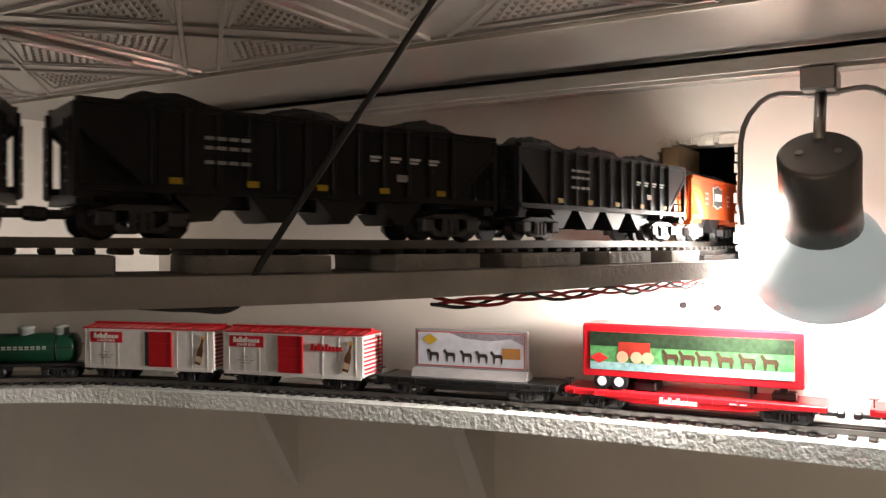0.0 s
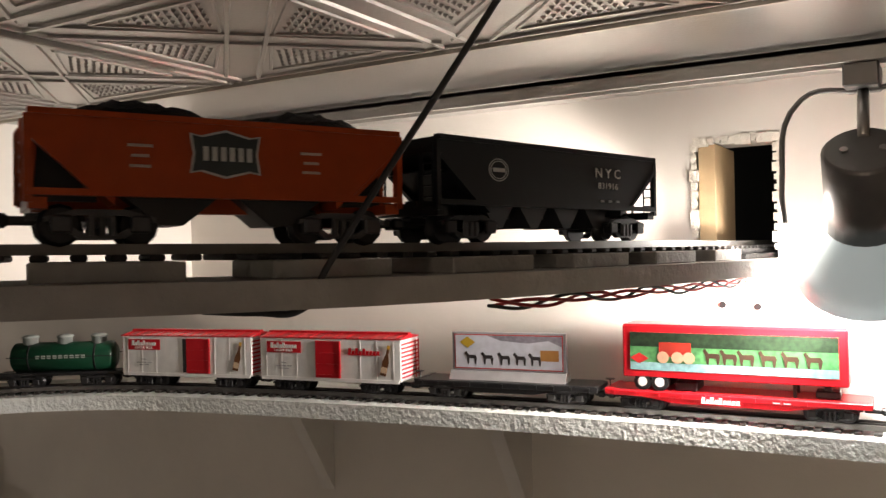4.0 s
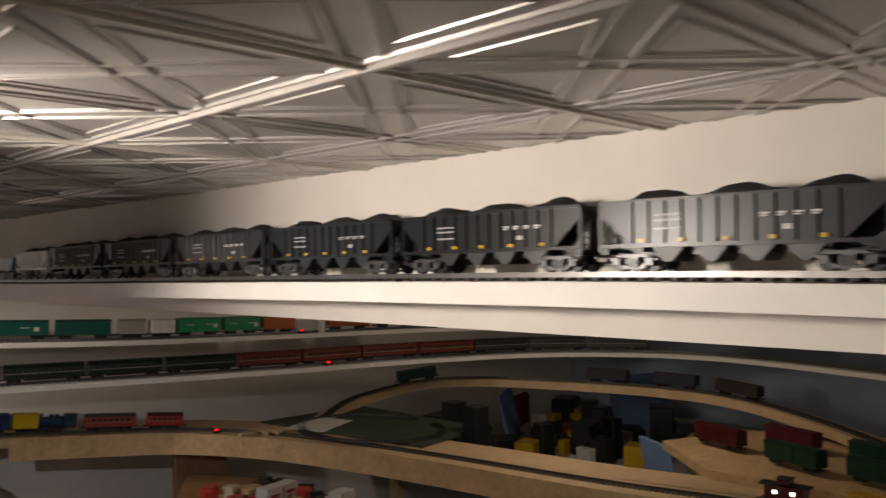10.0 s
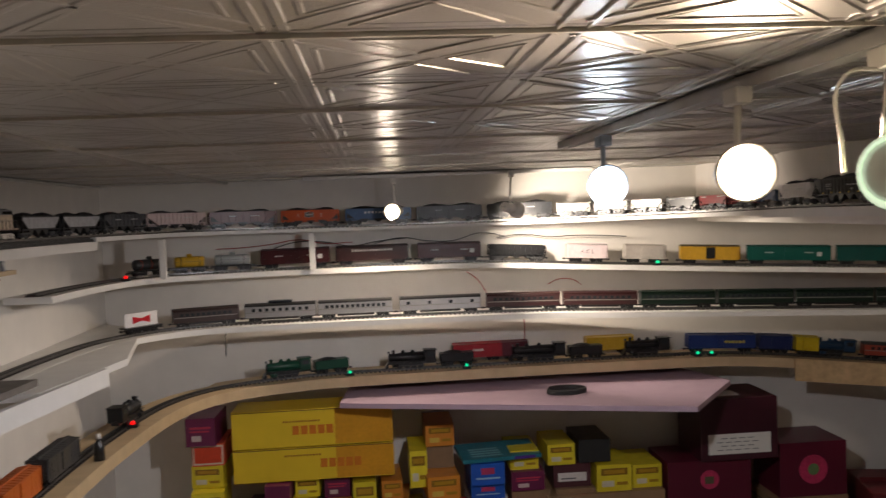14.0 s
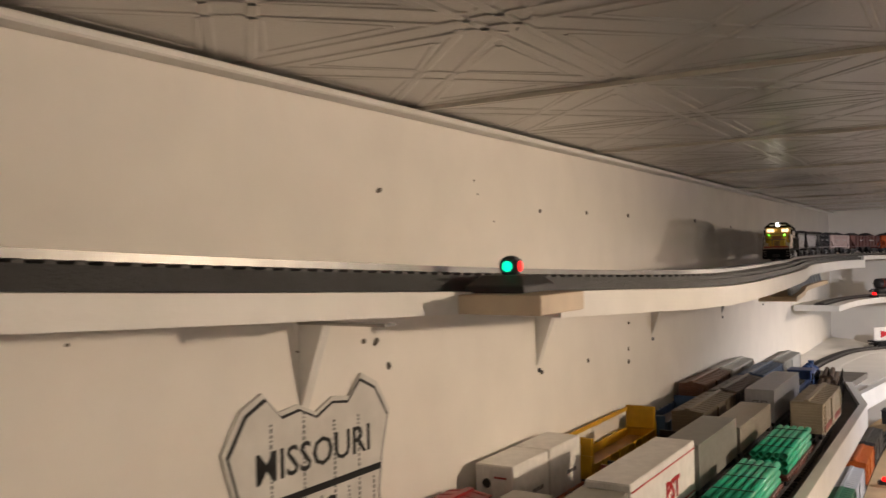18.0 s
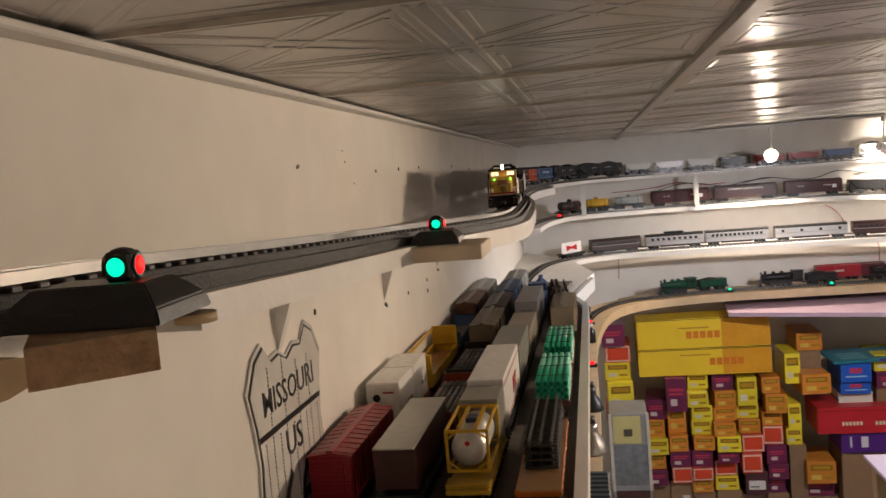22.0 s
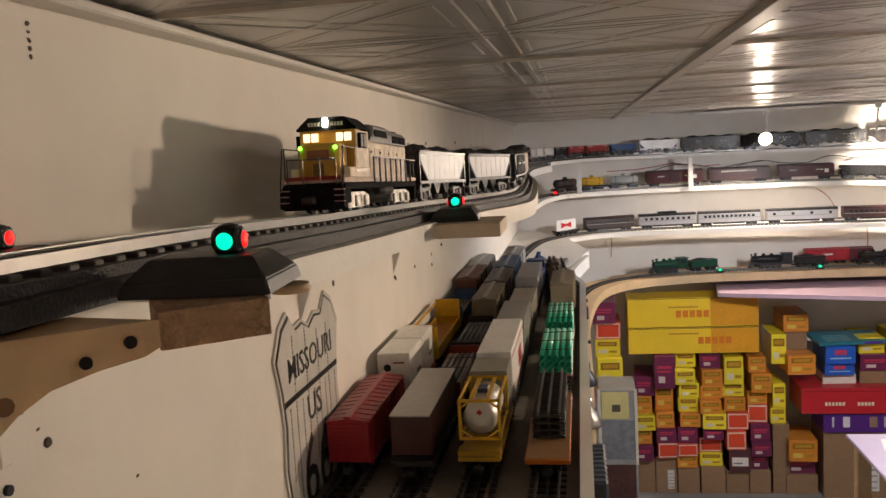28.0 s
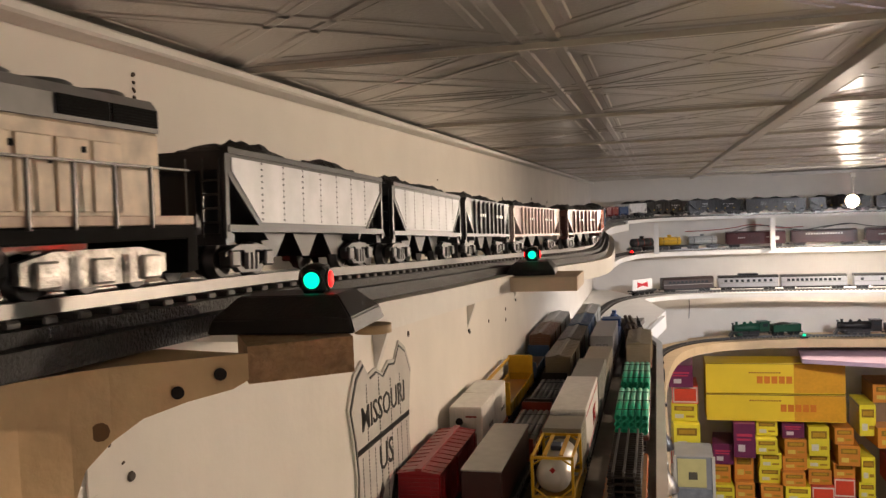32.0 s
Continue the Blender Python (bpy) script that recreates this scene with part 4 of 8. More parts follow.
FRONT = [
    ((0.03, 0.032, 0.035), "charcoal grey hopper car heaped with coal", 0.27, 8, "bars"),
    ((0.02, 0.02, 0.022), "black hopper car heaped with coal", 0.27, 7, "bars"),
    ((0.06, 0.12, 0.24), "blue hopper car with white lettering", 0.27, 9, "blue"),
    ((0.48, 0.08, 0.02), "orange hopper car heaped with coal", 0.235, 5, "frisco"),
    ((0.14, 0.06, 0.055), "maroon hopper car heaped with coal", 0.265, 7, "bars"),
    ((0.62, 0.50, 0.48), "pale pink-white ribbed hopper car with coal", 0.25, 11, "bars"),
    ((0.07, 0.072, 0.078), "dark grey ribbed hopper car heaped with coal", 0.225, 8, "bars"),
    ((0.03, 0.03, 0.032), "black hopper car with silver sides heaped with coal", 0.225, 0, "rivets"),
    ((0.028, 0.028, 0.03), "black hopper car with riveted silver sides and coal", 0.235, 0, "rivets"),
]
need = s_front(0) - s_last(0) - sum(p for _, p in CARS[1:]) - 0.368
fit_pitch = need / sum(f[2] + 0.03 for f in FRONT)
for k, (c, lab, L, ribs, st) in enumerate(FRONT):
    CARS.append((lambda c=c, lab=lab, L=L, ribs=ribs, st=st, k=k: hopper(I4, c, lab, L * min(fit_pitch, 1.2), ribs, 3, True, 50 + k, style=st), (L + 0.03) * fit_pitch))
s = -CARS[0][1]
for make, pitch in CARS:
    TRAIN.append((make(), s + pitch / 2, max(0.04, pitch / 2 - 0.07)))
    s += pitch
TRAIN.append((diesel(I4), s + 0.184, 0.105))


def motions():
    for car, off, half in TRAIN:
        rows = []
        for k in range(65):
            t = k * 0.5
            rows.append((t, HIGH.seat(s_last(t) + off, half)))
        walk(car, rows)


# ---- more rolling stock ----
def boxcar(m, color, label, L=0.265, roof=None, door=None, z1=0.082, w=0.032, group="", bright=False, name="boxcar", door_open=False, end=None, detail=True):
    car = thing(name, m, label, "boxcar", group)
    h, roof, door = L / 2, roof or color, door or color
    def body():
        bm = box(-h, h, -w, w, 0.021, z1, 0.0015)
        for sgn in (-1, 1):
            quad_box(bm, -h + 0.003, h - 0.003, sgn * w - 0.0012, sgn * w + 0.0012, 0.0185, 0.0235)
            if detail:
                for k in range(9):
                    x = -h + 0.012 + k * (L - 0.024) / 8
                    if abs(x) > 0.035:
                        quad_box(bm, x - 0.0006, x + 0.0006, sgn * w - 0.0006, sgn * w + 0.0006, 0.0235, z1 - 0.002)
        return mesh_of("body", bm, paint(color))
    part_of("body", cached(("box", L, color, z1, w), body), car)
    def roofm():
        bm = prism(bmesh.new(), ((-w - 0.001, z1), (w + 0.001, z1), (w + 0.001, z1 + 0.0015), (0, z1 + 0.006), (-w - 0.001, z1 + 0.0015)), 0, -h - 0.001, h + 0.001)
        return mesh_of("roof", bm, paint(roof))
    part_of("roof", cached(("boxroof", L, roof, z1, w), roofm), car)
    part_of("running_board", cached(("runboard", L, roof, z1), lambda: mesh_of("running_board", box(-h, h, -0.005, 0.005, z1 + 0.0055, z1 + 0.0085), paint(roof))), car)
    if detail:
        seam = cached(("seam", roof, z1, w), lambda: mesh_of("roof_seam", prism(bmesh.new(), ((-w - 0.001, z1 + 0.001), (0, z1 + 0.0055), (w + 0.001, z1 + 0.001), (w + 0.001, z1 + 0.0025), (0, z1 + 0.0068), (-w - 0.001, z1 + 0.0025)), 0, -0.0008, 0.0008), paint(roof)))
        for k in range(12):
            part_of("roof_seam", seam, car, "", pose(-h + 0.008 + k * (L - 0.016) / 11, 0, 0))
    def doorm():
        bm = box(-0.021, 0.021, -0.0014, 0.0014, 0.024, z1 - 0.003, 0.0005)
        for q in range(3):
            z = 0.028 + q * (z1 - 0.034) / 3
            quad_box(bm, -0.0185, 0.0185, -0.0022, 0.0022, z, z + 0.001)
        quad_box(bm, -0.021, -0.0185, -0.0024, 0.0024, 0.024, z1 - 0.003)
        return mesh_of("door", bm, paint(door))
    for sgn in (-1, 1):
        part_of("door", cached(("boxdoor", door, z1), doorm), car, "", pose((0.024 if door_open else 0) * (-sgn), sgn * (w + 0.0008), 0))
        if door_open:
            # dark panel on the solid side stands for the shade inside the open door
            part("doorway", box(-0.024, 0.0, -0.0009, 0.0009, 0.025, z1 - 0.004), mat("doorway_shade_panel", (0.03, 0.03, 0.035), 0.6), car).matrix_local = pose(0.004 * sgn, sgn * (w + 0.0005), 0)
    if detail:
        for e in (-1, 1):
            def endm():
                bm = bmesh.new()
                for q in range(9):
                    quad_box(bm, -0.001, 0.001, -w + 0.002, w - 0.002, 0.026 + q * 0.006, 0.0285 + q * 0.006)
                return mesh_of("end_ribs", bm, paint(end or color))
            part_of("end_ribs", cached(("endribs", end or color, w), endm), car, "", pose(e * h, 0, 0))
            part_of("ladder", ladder_mesh(0.056, end or color), car, "", pose(e * (h + 0.0016), -0.024, 0.022))
            part_of("ladder", ladder_mesh(0.056, end or color), car, "", pose(e * (h - 0.012), -(w + 0.0022) , 0.022, 0, 0, 90))
    running_gear(car, h, bright)
    return car


def tank_car(m, color, label, L=0.235, frame=None, domes=1, r=0.024, ends=None, band=None, group="", bright=False, dome_color=None):
    car = thing("tank_car", m, label, "tank car", group)
    h, frame = L / 2, frame or (0.015, 0.015, 0.016)
    part_of("frame", cached(("tkf", L, frame), lambda: mesh_of("frame", box(-h, h, -0.016, 0.016, 0.018, 0.024, 0.001), paint(frame))), car)
    zc = 0.024 + r
    a = h - 0.018
    part_of("tank", cached(("tank", L, color, r), lambda: mesh_of("tank", lathe(bmesh.new(), (-a, 0, zc), (a, 0, zc), ((0, 0.3 * r), (0.012, 0.75 * r), (0.04, r), (0.96, r), (0.988, 0.75 * r), (1, 0.3 * r)), 24), paint(color, 0.3))), car)
    if ends:
        for e in (-1, 1):
            part_of("tank_end", cached(("tkend", ends, r), lambda: mesh_of("tank_end", lathe(bmesh.new(), (0, 0, zc), (0.03, 0, zc), ((0, r * 1.012), (0.6, r * 1.012), (0.85, r * 0.8), (1, r * 0.3)), 24), paint(ends, 0.3))), car, "", pose(e * (a - 0.027), 0, 0, 0, 0, 0 if e > 0 else 180))
    for k in range(domes):
        x = (k - (domes - 1) / 2) * 0.055
        part_of("dome", cached(("dome", dome_color or color, r), lambda: mesh_of("dome", lathe(bmesh.new(), (0, 0, zc + r * 0.8), (0, 0, zc + r + 0.013), ((0, 0.012), (0.7, 0.012), (0.72, 0.0135), (0.85, 0.0135), (1, 0.007)), 16), paint(dome_color or color))), car, "", pose(x, 0, 0))
    for x in (-a * 0.62, a * 0.62) if not band else (-a * 0.62, 0, a * 0.62):
        part_of("strap", cached(("strap", r, band), lambda: mesh_of("strap", tube(bmesh.new(), (-0.0015, 0, zc), (0.0015, 0, zc), r * 1.015, n=24), paint(band or frame))), car, "", pose(x, 0, 0))
    def railm():
        bm = bmesh.new()
        for sgn in (-1, 1):
            tube(bm, (-a, sgn * (r + 0.002), zc + 0.002), (a, sgn * (r + 0.002), zc + 0.002), 0.0007, n=5)
            quad_box(bm, -0.02, 0.02, sgn * 0.026 - 0.004, sgn * 0.026 + 0.004, 0.023, 0.0245)
        return mesh_of("handrail", bm, paint(frame))
    part_of("handrail", cached(("tkrail", a, r, frame), railm), car)
    running_gear(car, h, bright)
    return car


def flat_car(m, color, label, L=0.27, w=0.032, name="flat_car", deck=None, group="", bright=False, stakes=False):
    car = thing(name, m, label, "flat car", group)
    h = L / 2
    def bodym():
        bm = box(-h, h, -w, w, 0.019, 0.026, 0.001)
        for sgn in (-1, 1):
            prism(bm, ((-h + 0.04, 0.02), (h - 0.04, 0.02), (h - 0.09, 0.0125), (-h + 0.09, 0.0125)), 1, sgn * w * 0.9 - 0.0015, sgn * w * 0.9 + 0.0015)
            for k in range(11):
                x = -h + 0.012 + k * (L - 0.024) / 10
                quad_box(bm, x - 0.0015, x + 0.0015, sgn * w - 0.001, sgn * (w) + 0.001, 0.0195, 0.0255)
        quad_box(bm, h - 0.006, h, -w, w, 0.0255, 0.0275)
        return mesh_of("body", bm, paint(color))
    part_of("body", cached(("flat", L, color, w), bodym), car)
    part_of("deck", cached(("deck", L, deck or color, w), lambda: mesh_of("deck", box(-h + 0.004, h - 0.004, -w + 0.002, w - 0.002, 0.0259, 0.0268), paint(deck or color))), car)
    part("brake_wheel", tube(tube(bmesh.new(), (h - 0.004, 0.02, 0.026), (h - 0.004, 0.02, 0.038), 0.0008, n=5), (h - 0.004, 0.02, 0.037), (h - 0.004, 0.02, 0.038), 0.006, n=12), BLACK, car)
    if stakes:
        for k in range(8):
            for sgn in (-1, 1):
                part_of("stake", cached("stake", lambda: mesh_of("stake", box(-0.0012, 0.0012, -0.0012, 0.0012, 0.02, 0.062), BLACK)), car, "", pose(-h + 0.02 + k * (L - 0.04) / 7, sgn * w, 0))
    running_gear(car, h, bright)
    return car


def container(m, color, label, L=0.25, w=0.0305, hgt=0.055, top=None, group="containers", name="container", ribs=True):
    c = thing(name, m, label, "container", group)
    h = L / 2
    def bm_():
        if not ribs:
            return mesh_of("shell", box(-h, h, -w, w, 0, hgt, 0.0012), paint(color))
        n = int(L / 0.009)
        side = []
        for k in range(n):
            x = -h + 0.004 + k * (L - 0.008) / n
            d = (L - 0.008) / n
            side += [(x, w), (x + d * 0.3, w), (x + d * 0.5, w - 0.0012), (x + d * 0.8, w - 0.0012)]
        pts = [(-h, w)] + side + [(h, w), (h, -w)] + [(x, -y) for x, y in side[::-1]] + [(-h, -w)]
        bm = prism(bmesh.new(), pts, 2, 0, hgt)
        return mesh_of("shell", bm, paint(color))
    part_of("shell", cached(("cont", L, color, hgt, ribs), bm_), c)
    part_of("top", cached(("conttop", L, top or color, hgt), lambda: mesh_of("top", box(-h + 0.001, h - 0.001, -w + 0.001, w - 0.001, hgt, hgt + 0.001), paint(top or color))), c)
    for e in (-1, 1):
        def rods():
            bm = bmesh.new()
            for y in (-0.018, -0.006, 0.006, 0.018):
                tube(bm, (0, y, 0.003), (0, y, hgt - 0.003), 0.0008, n=5)
            quad_box(bm, -0.0004, 0.0004, -0.0006, 0.0006, 0.001, hgt - 0.001)
            return mesh_of("door_rods", bm, paint(color))
        part_of("door_rods", cached(("rods", color, hgt), rods), c, "", pose(e * (h + 0.0006), 0, 0))
    return c


def passenger(m, color, label, L=0.345, roof=(0.03, 0.03, 0.03), windows=11, dome=False, w=0.031, stripe=None, group="passenger cars on the shelf"):
    car = thing("passenger_car", m, label, "passenger car", group)
    h = L / 2
    part_of("body", cached(("pas", L, color), lambda: mesh_of("body", box(-h, h, -w, w, 0.018, 0.068, 0.002), mat("coach_side", tuple(color), 0.3, 0.6 if color[0] > 0.355 and color[1] > 0.3 else 0.0))), car)
    part_of("roof", cached(("pasroof", L, roof), lambda: mesh_of("roof", prism(bmesh.new(), ((-w, 0.068), (w, 0.068), (w * 0.9, 0.075), (w * 0.5, 0.080), (0, 0.0815), (-w * 0.5, 0.080), (-w * 0.9, 0.075)), 0, -h, h), paint(roof))), car)
    win = cached(("paswin", windows, L), lambda: mesh_of("window", box(-0.0075, 0.0075, -0.0008, 0.0008, 0.045, 0.059, 0.0004), mat("coach_window", (0.03, 0.035, 0.04), 0.12)))
    for k in range(windows):
        x = -h + 0.04 + k * (L - 0.08) / max(1, windows - 1)
        for sgn in (-1, 1):
            part_of("window", win, car, "", pose(x, sgn * w, 0))
    for sgn in (-1, 1):
        part_of("stripe", cached(("stripe", L, stripe), lambda: mesh_of("stripe", box(-h + 0.004, h - 0.004, -0.0004, 0.0004, 0.0395, 0.0425), paint(stripe or (0.25, 0.24, 0.22)))), car, "", pose(0, sgn * w, 0))
        part_of("skirt", cached(("skirt", L), lambda: mesh_of("skirt", box(-h * 0.5, h * 0.5, -0.004, 0.004, 0.008, 0.0185), BLACK)), car, "", pose(0, sgn * 0.02, 0))
    if dome:
        part("dome", box(-0.055, 0.055, -0.022, 0.022, 0.0805, 0.092, 0.006), mat("coach_window", (0.03, 0.035, 0.04), 0.12), car, "dark glazed vista dome")
    running_gear(car, h, False)
    return car


def steam(m, color, label, L=0.26, tender=True, cab=None, tlabel="", group=""):
    lo = thing("steam_locomotive", m, label, "steam locomotive", group)
    P_ = paint(color, 0.35)
    h = L / 2
    part_of("boiler", cached(("boiler", L, color), lambda: mesh_of("boiler", lathe(bmesh.new(), (-h + 0.06, 0, 0.051), (h - 0.01, 0, 0.051), ((0, 0.024), (0.4, 0.024), (0.8, 0.020), (0.97, 0.020), (0.975, 0.0215), (1, 0.0215)), 20), P_)), lo)
    part("smokebox_front", lathe(bmesh.new(), (h - 0.01, 0, 0.051), (h - 0.004, 0, 0.051), ((0, 0.019), (0.5, 0.017), (1, 0.006)), 18), DARKMET, lo)
    part("headlamp", tube(bmesh.new(), (h - 0.012, 0, 0.077), (h - 0.002, 0, 0.077), 0.005, n=10), SILVER, lo)
    part("smokestack", lathe(bmesh.new(), (h - 0.03, 0, 0.066), (h - 0.03, 0, 0.087), ((0, 0.010), (0.3, 0.007), (0.9, 0.0075), (1, 0.0085)), 14), P_, lo)
    for x in (0.0, h - 0.075):
        part("dome", lathe(bmesh.new(), (x, 0, 0.068), (x, 0, 0.085), ((0, 0.011), (0.6, 0.010), (0.85, 0.007), (1, 0.003)), 14), P_, lo)
    part("cab", box(-h + 0.012, -h + 0.066, -0.029, 0.029, 0.028, 0.080, 0.002), cab and paint(cab) or P_, lo)
    part("cab_roof", box(-h + 0.006, -h + 0.070, -0.031, 0.031, 0.080, 0.084, 0.0015), P_, lo)
    for sgn in (-1, 1):
        part("cab_window", box(-h + 0.024, -h + 0.052, sgn * 0.029 - 0.0006, sgn * 0.029 + 0.0006, 0.055, 0.073), mat("coach_window", (0.03, 0.035, 0.04), 0.12), lo)
        part("running_board", box(-h + 0.06, h - 0.006, sgn * 0.026 - 0.004, sgn * 0.026 + 0.004, 0.036, 0.038), P_, lo)
        part("side_rod", box(-h + 0.07, h - 0.05, sgn * 0.0245 - 0.0008, sgn * 0.0245 + 0.0008, 0.013, 0.0165), SILVER, lo, "bright side rod")
        part("cylinder", tube(bmesh.new(), (h - 0.05, sgn * 0.024, 0.017), (h - 0.022, sgn * 0.024, 0.017), 0.008, n=12), P_, lo)
        for k in range(4):
            part_of("driver_wheel", cached("driver", lambda: mesh_of("driver_wheel", tube(bmesh.new(), (0, -0.002, 0.0165), (0, 0.002, 0.0165), 0.0165, n=18), DARKMET)), lo, "", pose(-h + 0.085 + k * 0.032, sgn * 0.018, 0))
    part("frame", box(-h + 0.01, h - 0.002, -0.014, 0.014, 0.02, 0.034), BLACK, lo)
    part("pilot", prism(bmesh.new(), ((h - 0.004, 0.004), (h + 0.014, 0.005), (h + 0.001, 0.026), (h - 0.004, 0.028)), 1, -0.022, 0.022), BLACK, lo)
    part("handrail", tube(tube(bmesh.new(), (-h + 0.06, 0.0255, 0.058), (h - 0.012, 0.0225, 0.058), 0.0007, n=5), (-h + 0.06, -0.0255, 0.058), (h - 0.012, -0.0225, 0.058), 0.0007, n=5), SILVER, lo)
    if tender:
        t = thing("tender", m @ pose(-h - 0.088, 0, 0), tlabel or "matching coal tender coupled behind the engine", "tender", group)
        part_of("body", cached(("tender", color), lambda: mesh_of("body", box(-0.08, 0.08, -0.030, 0.030, 0.02, 0.060, 0.003), P_)), t)
        part_of("coal_load", coal_mesh(0.11, 77, 0.062, 0.028, 1, 0.012), t, "", pose(0.02, 0, 0))
        part("rim", box(-0.08, 0.08, -0.031, 0.031, 0.058, 0.062, 0.001), P_, t)
        running_gear(t, 0.08, False, 0.045)
    return lo


def caboose(m, color, label, L=0.17, group=""):
    c = thing("caboose", m, label, "caboose", group)
    h = L / 2
    part_of("body", cached(("cab", L, color), lambda: mesh_of("body", box(-h + 0.018, h - 0.018, -0.03, 0.03, 0.024, 0.073, 0.001), paint(color))), c)
    part_of("roof", cached(("cabroof", L), lambda: mesh_of("roof", prism(bmesh.new(), ((-0.034, 0.073), (0.034, 0.073), (0.02, 0.079), (-0.02, 0.079)), 0, -h, h), BLACK)), c)
    part("cupola", box(-0.025, 0.02, -0.024, 0.024, 0.077, 0.096, 0.001), paint(color), c)
    part("cupola_roof", box(-0.029, 0.024, -0.028, 0.028, 0.096, 0.099, 0.001), BLACK, c)
    part("platform", box(-h, h, -0.03, 0.03, 0.02, 0.024), BLACK, c)
    for x in (-0.03, 0.03):
        for sgn in (-1, 1):
            part("window", box(x - 0.007, x + 0.007, sgn * 0.03 - 0.0008, sgn * 0.03 + 0.0008, 0.045, 0.06), mat("coach_window", (0.03, 0.035, 0.04), 0.12), c)
    running_gear(c, h, False, h - 0.04)
    return c


# ---- the lower shelf with the red and white brewery train ----
ZL = 1.785
LOW = Line([(1.0, -0.645, ZL), (1.5, -0.648, ZL), (1.78, -0.645, ZL), (2.1, -0.632, ZL), (2.4, -0.595, ZL), (2.65, -0.552, ZL), (2.88, -0.49, ZL), (3.06, -0.35, ZL), (3.16, -0.10, ZL), (3.175, 0.15, ZL), (3.165, 0.35, ZL), (3.165, 0.54, ZL), (3.185, 0.73, ZL), (3.235, 0.92, ZL), (3.34, 1.09, ZL), (3.50, 1.22, ZL), (3.66, 1.30, ZL)])
track(LOW, 0.05, LOW.length - 0.02, "three-rail track on the lower shelf", False, single=((0.4, 3.4),))
def low_back(s):
    p = LOW.at(s)
    return -min(0.5, (p.y - YA - 0.002)) if p.x < 2.75 else (-0.14 if p.y < -0.3 else (-min(0.5, XL - p.x - 0.004) if p.y < 1.05 else -0.05))
tagged(part("shelf_board", ribbon(LOW, 0.0, LOW.length, (low_back, 0.052), -0.034, -0.0106), FOAM, None), "white shelf board with a rough plastered edge", "shelf")
for x, y, rz in ((2.62, -0.66, 90), (2.25, -0.66, 90), (3.5, -0.35, 180), (1.62, -0.66, 90)):
    br = prism(bmesh.new(), ((0.0, 0.0), (0.10, 0.0), (0.0, -0.16)), 1, -0.012, 0.012)
    b = solid("shelf_bracket", br, TRIM, "white painted triangular shelf bracket on the wall", "bracket", "shelf brackets")
    b.matrix_world = pose(x, YA if rz == 90 else y, ZL - 0.036, 0, 0, rz)
    if rz == 180:
        b.matrix_world = pose(XL, y, ZL - 0.036, 0, 0, 180)
RED, BWHITE = (0.50, 0.012, 0.02), (0.74, 0.73, 0.71)


def on(line, s, L=0.2, turn=1, dz=0.0):
    return Matrix.Translation((0, 0, dz)) @ line.seat(s, max(0.03, L / 2 - 0.045), turn)


s_of_x = lambda x: float(np.interp(x, LOW.c[:112, 0], LOW.s[:112]))
G1 = "brewery train on the lower shelf"
# trailer on a red flat car
tf = flat_car(on(LOW, s_of_x(1.935), 0.31), RED, "bright red flat car carrying a red trailer", 0.312, group=G1)
part_of("marking", word_mark(0.046, 0.008, 9, (0.75, 0.72, 0.7), True), tf, "", pose(0.01, 0.0341, 0.0195, 0, 0, 180))
side_mark(tf, mark_mesh(0.008, 0.0015, (0.7, 0.6, 0.6), 2, 0.004), 0.06, 0.0215, 0.0335, (1,))
mt = on(LOW, s_of_x(1.935), 0.31)
tr = thing("semi_trailer", mt @ pose(0, 0, 0.0268), "red semi trailer with a printed side picture", "trailer")
part("box_body", box(-0.132, 0.132, -0.0285, 0.0285, 0.0165, 0.083, 0.0015), paint(RED), tr)
part("roof", box(-0.131, 0.131, -0.0275, 0.0275, 0.083, 0.0842), paint((0.42, 0.02, 0.03)), tr)
GREENP = mat("printed_meadow", (0.07, 0.22, 0.08), 0.35, vary=0.6, scale=140)
part("picture", box(-0.122, 0.122, 0.0287, 0.0292, 0.026, 0.074), GREENP, tr, "printed meadow picture with a wagon and horses")
part("picture_sky", box(-0.122, 0.122, 0.0292, 0.0294, 0.056, 0.074), mat("printed_trees", (0.018, 0.035, 0.018), 0.35, vary=0.8, scale=180), tr)
part("picture_path", box(-0.122, 0.122, 0.0292, 0.0294, 0.026, 0.036), mat("printed_water", (0.20, 0.34, 0.36), 0.35, vary=0.5, scale=160), tr)
for k, x in enumerate((-0.095, -0.07, -0.045, -0.02, 0.0, 0.02)):
    bm = prism(bmesh.new(), ((x - 0.010, 0.046), (x - 0.008, 0.050), (x + 0.004, 0.050), (x + 0.008, 0.056), (x + 0.011, 0.053), (x + 0.008, 0.048), (x + 0.006, 0.036), (x + 0.004, 0.036), (x + 0.003, 0.044), (x - 0.005, 0.044), (x - 0.006, 0.036), (x - 0.008, 0.036)), 1, 0.0294, 0.0297)
    part("picture_horse", bm, paint((0.05, 0.03, 0.02)), tr)
part("picture_wagon", box(0.045, 0.085, 0.0294, 0.0297, 0.044, 0.062), paint((0.30, 0.03, 0.02)), tr)
for x in (0.048, 0.062, 0.08):
    part("picture_wheel", tube(bmesh.new(), (x, 0.0294, 0.043), (x, 0.0298, 0.043), 0.0075, n=12), paint((0.45, 0.3, 0.2)), tr)
part("emblem", prism(bmesh.new(), ((0.098, 0.041), (0.110, 0.034), (0.122, 0.041), (0.110, 0.048)), 1, 0.0294, 0.0298), paint((0.5, 0.03, 0.03)), tr)
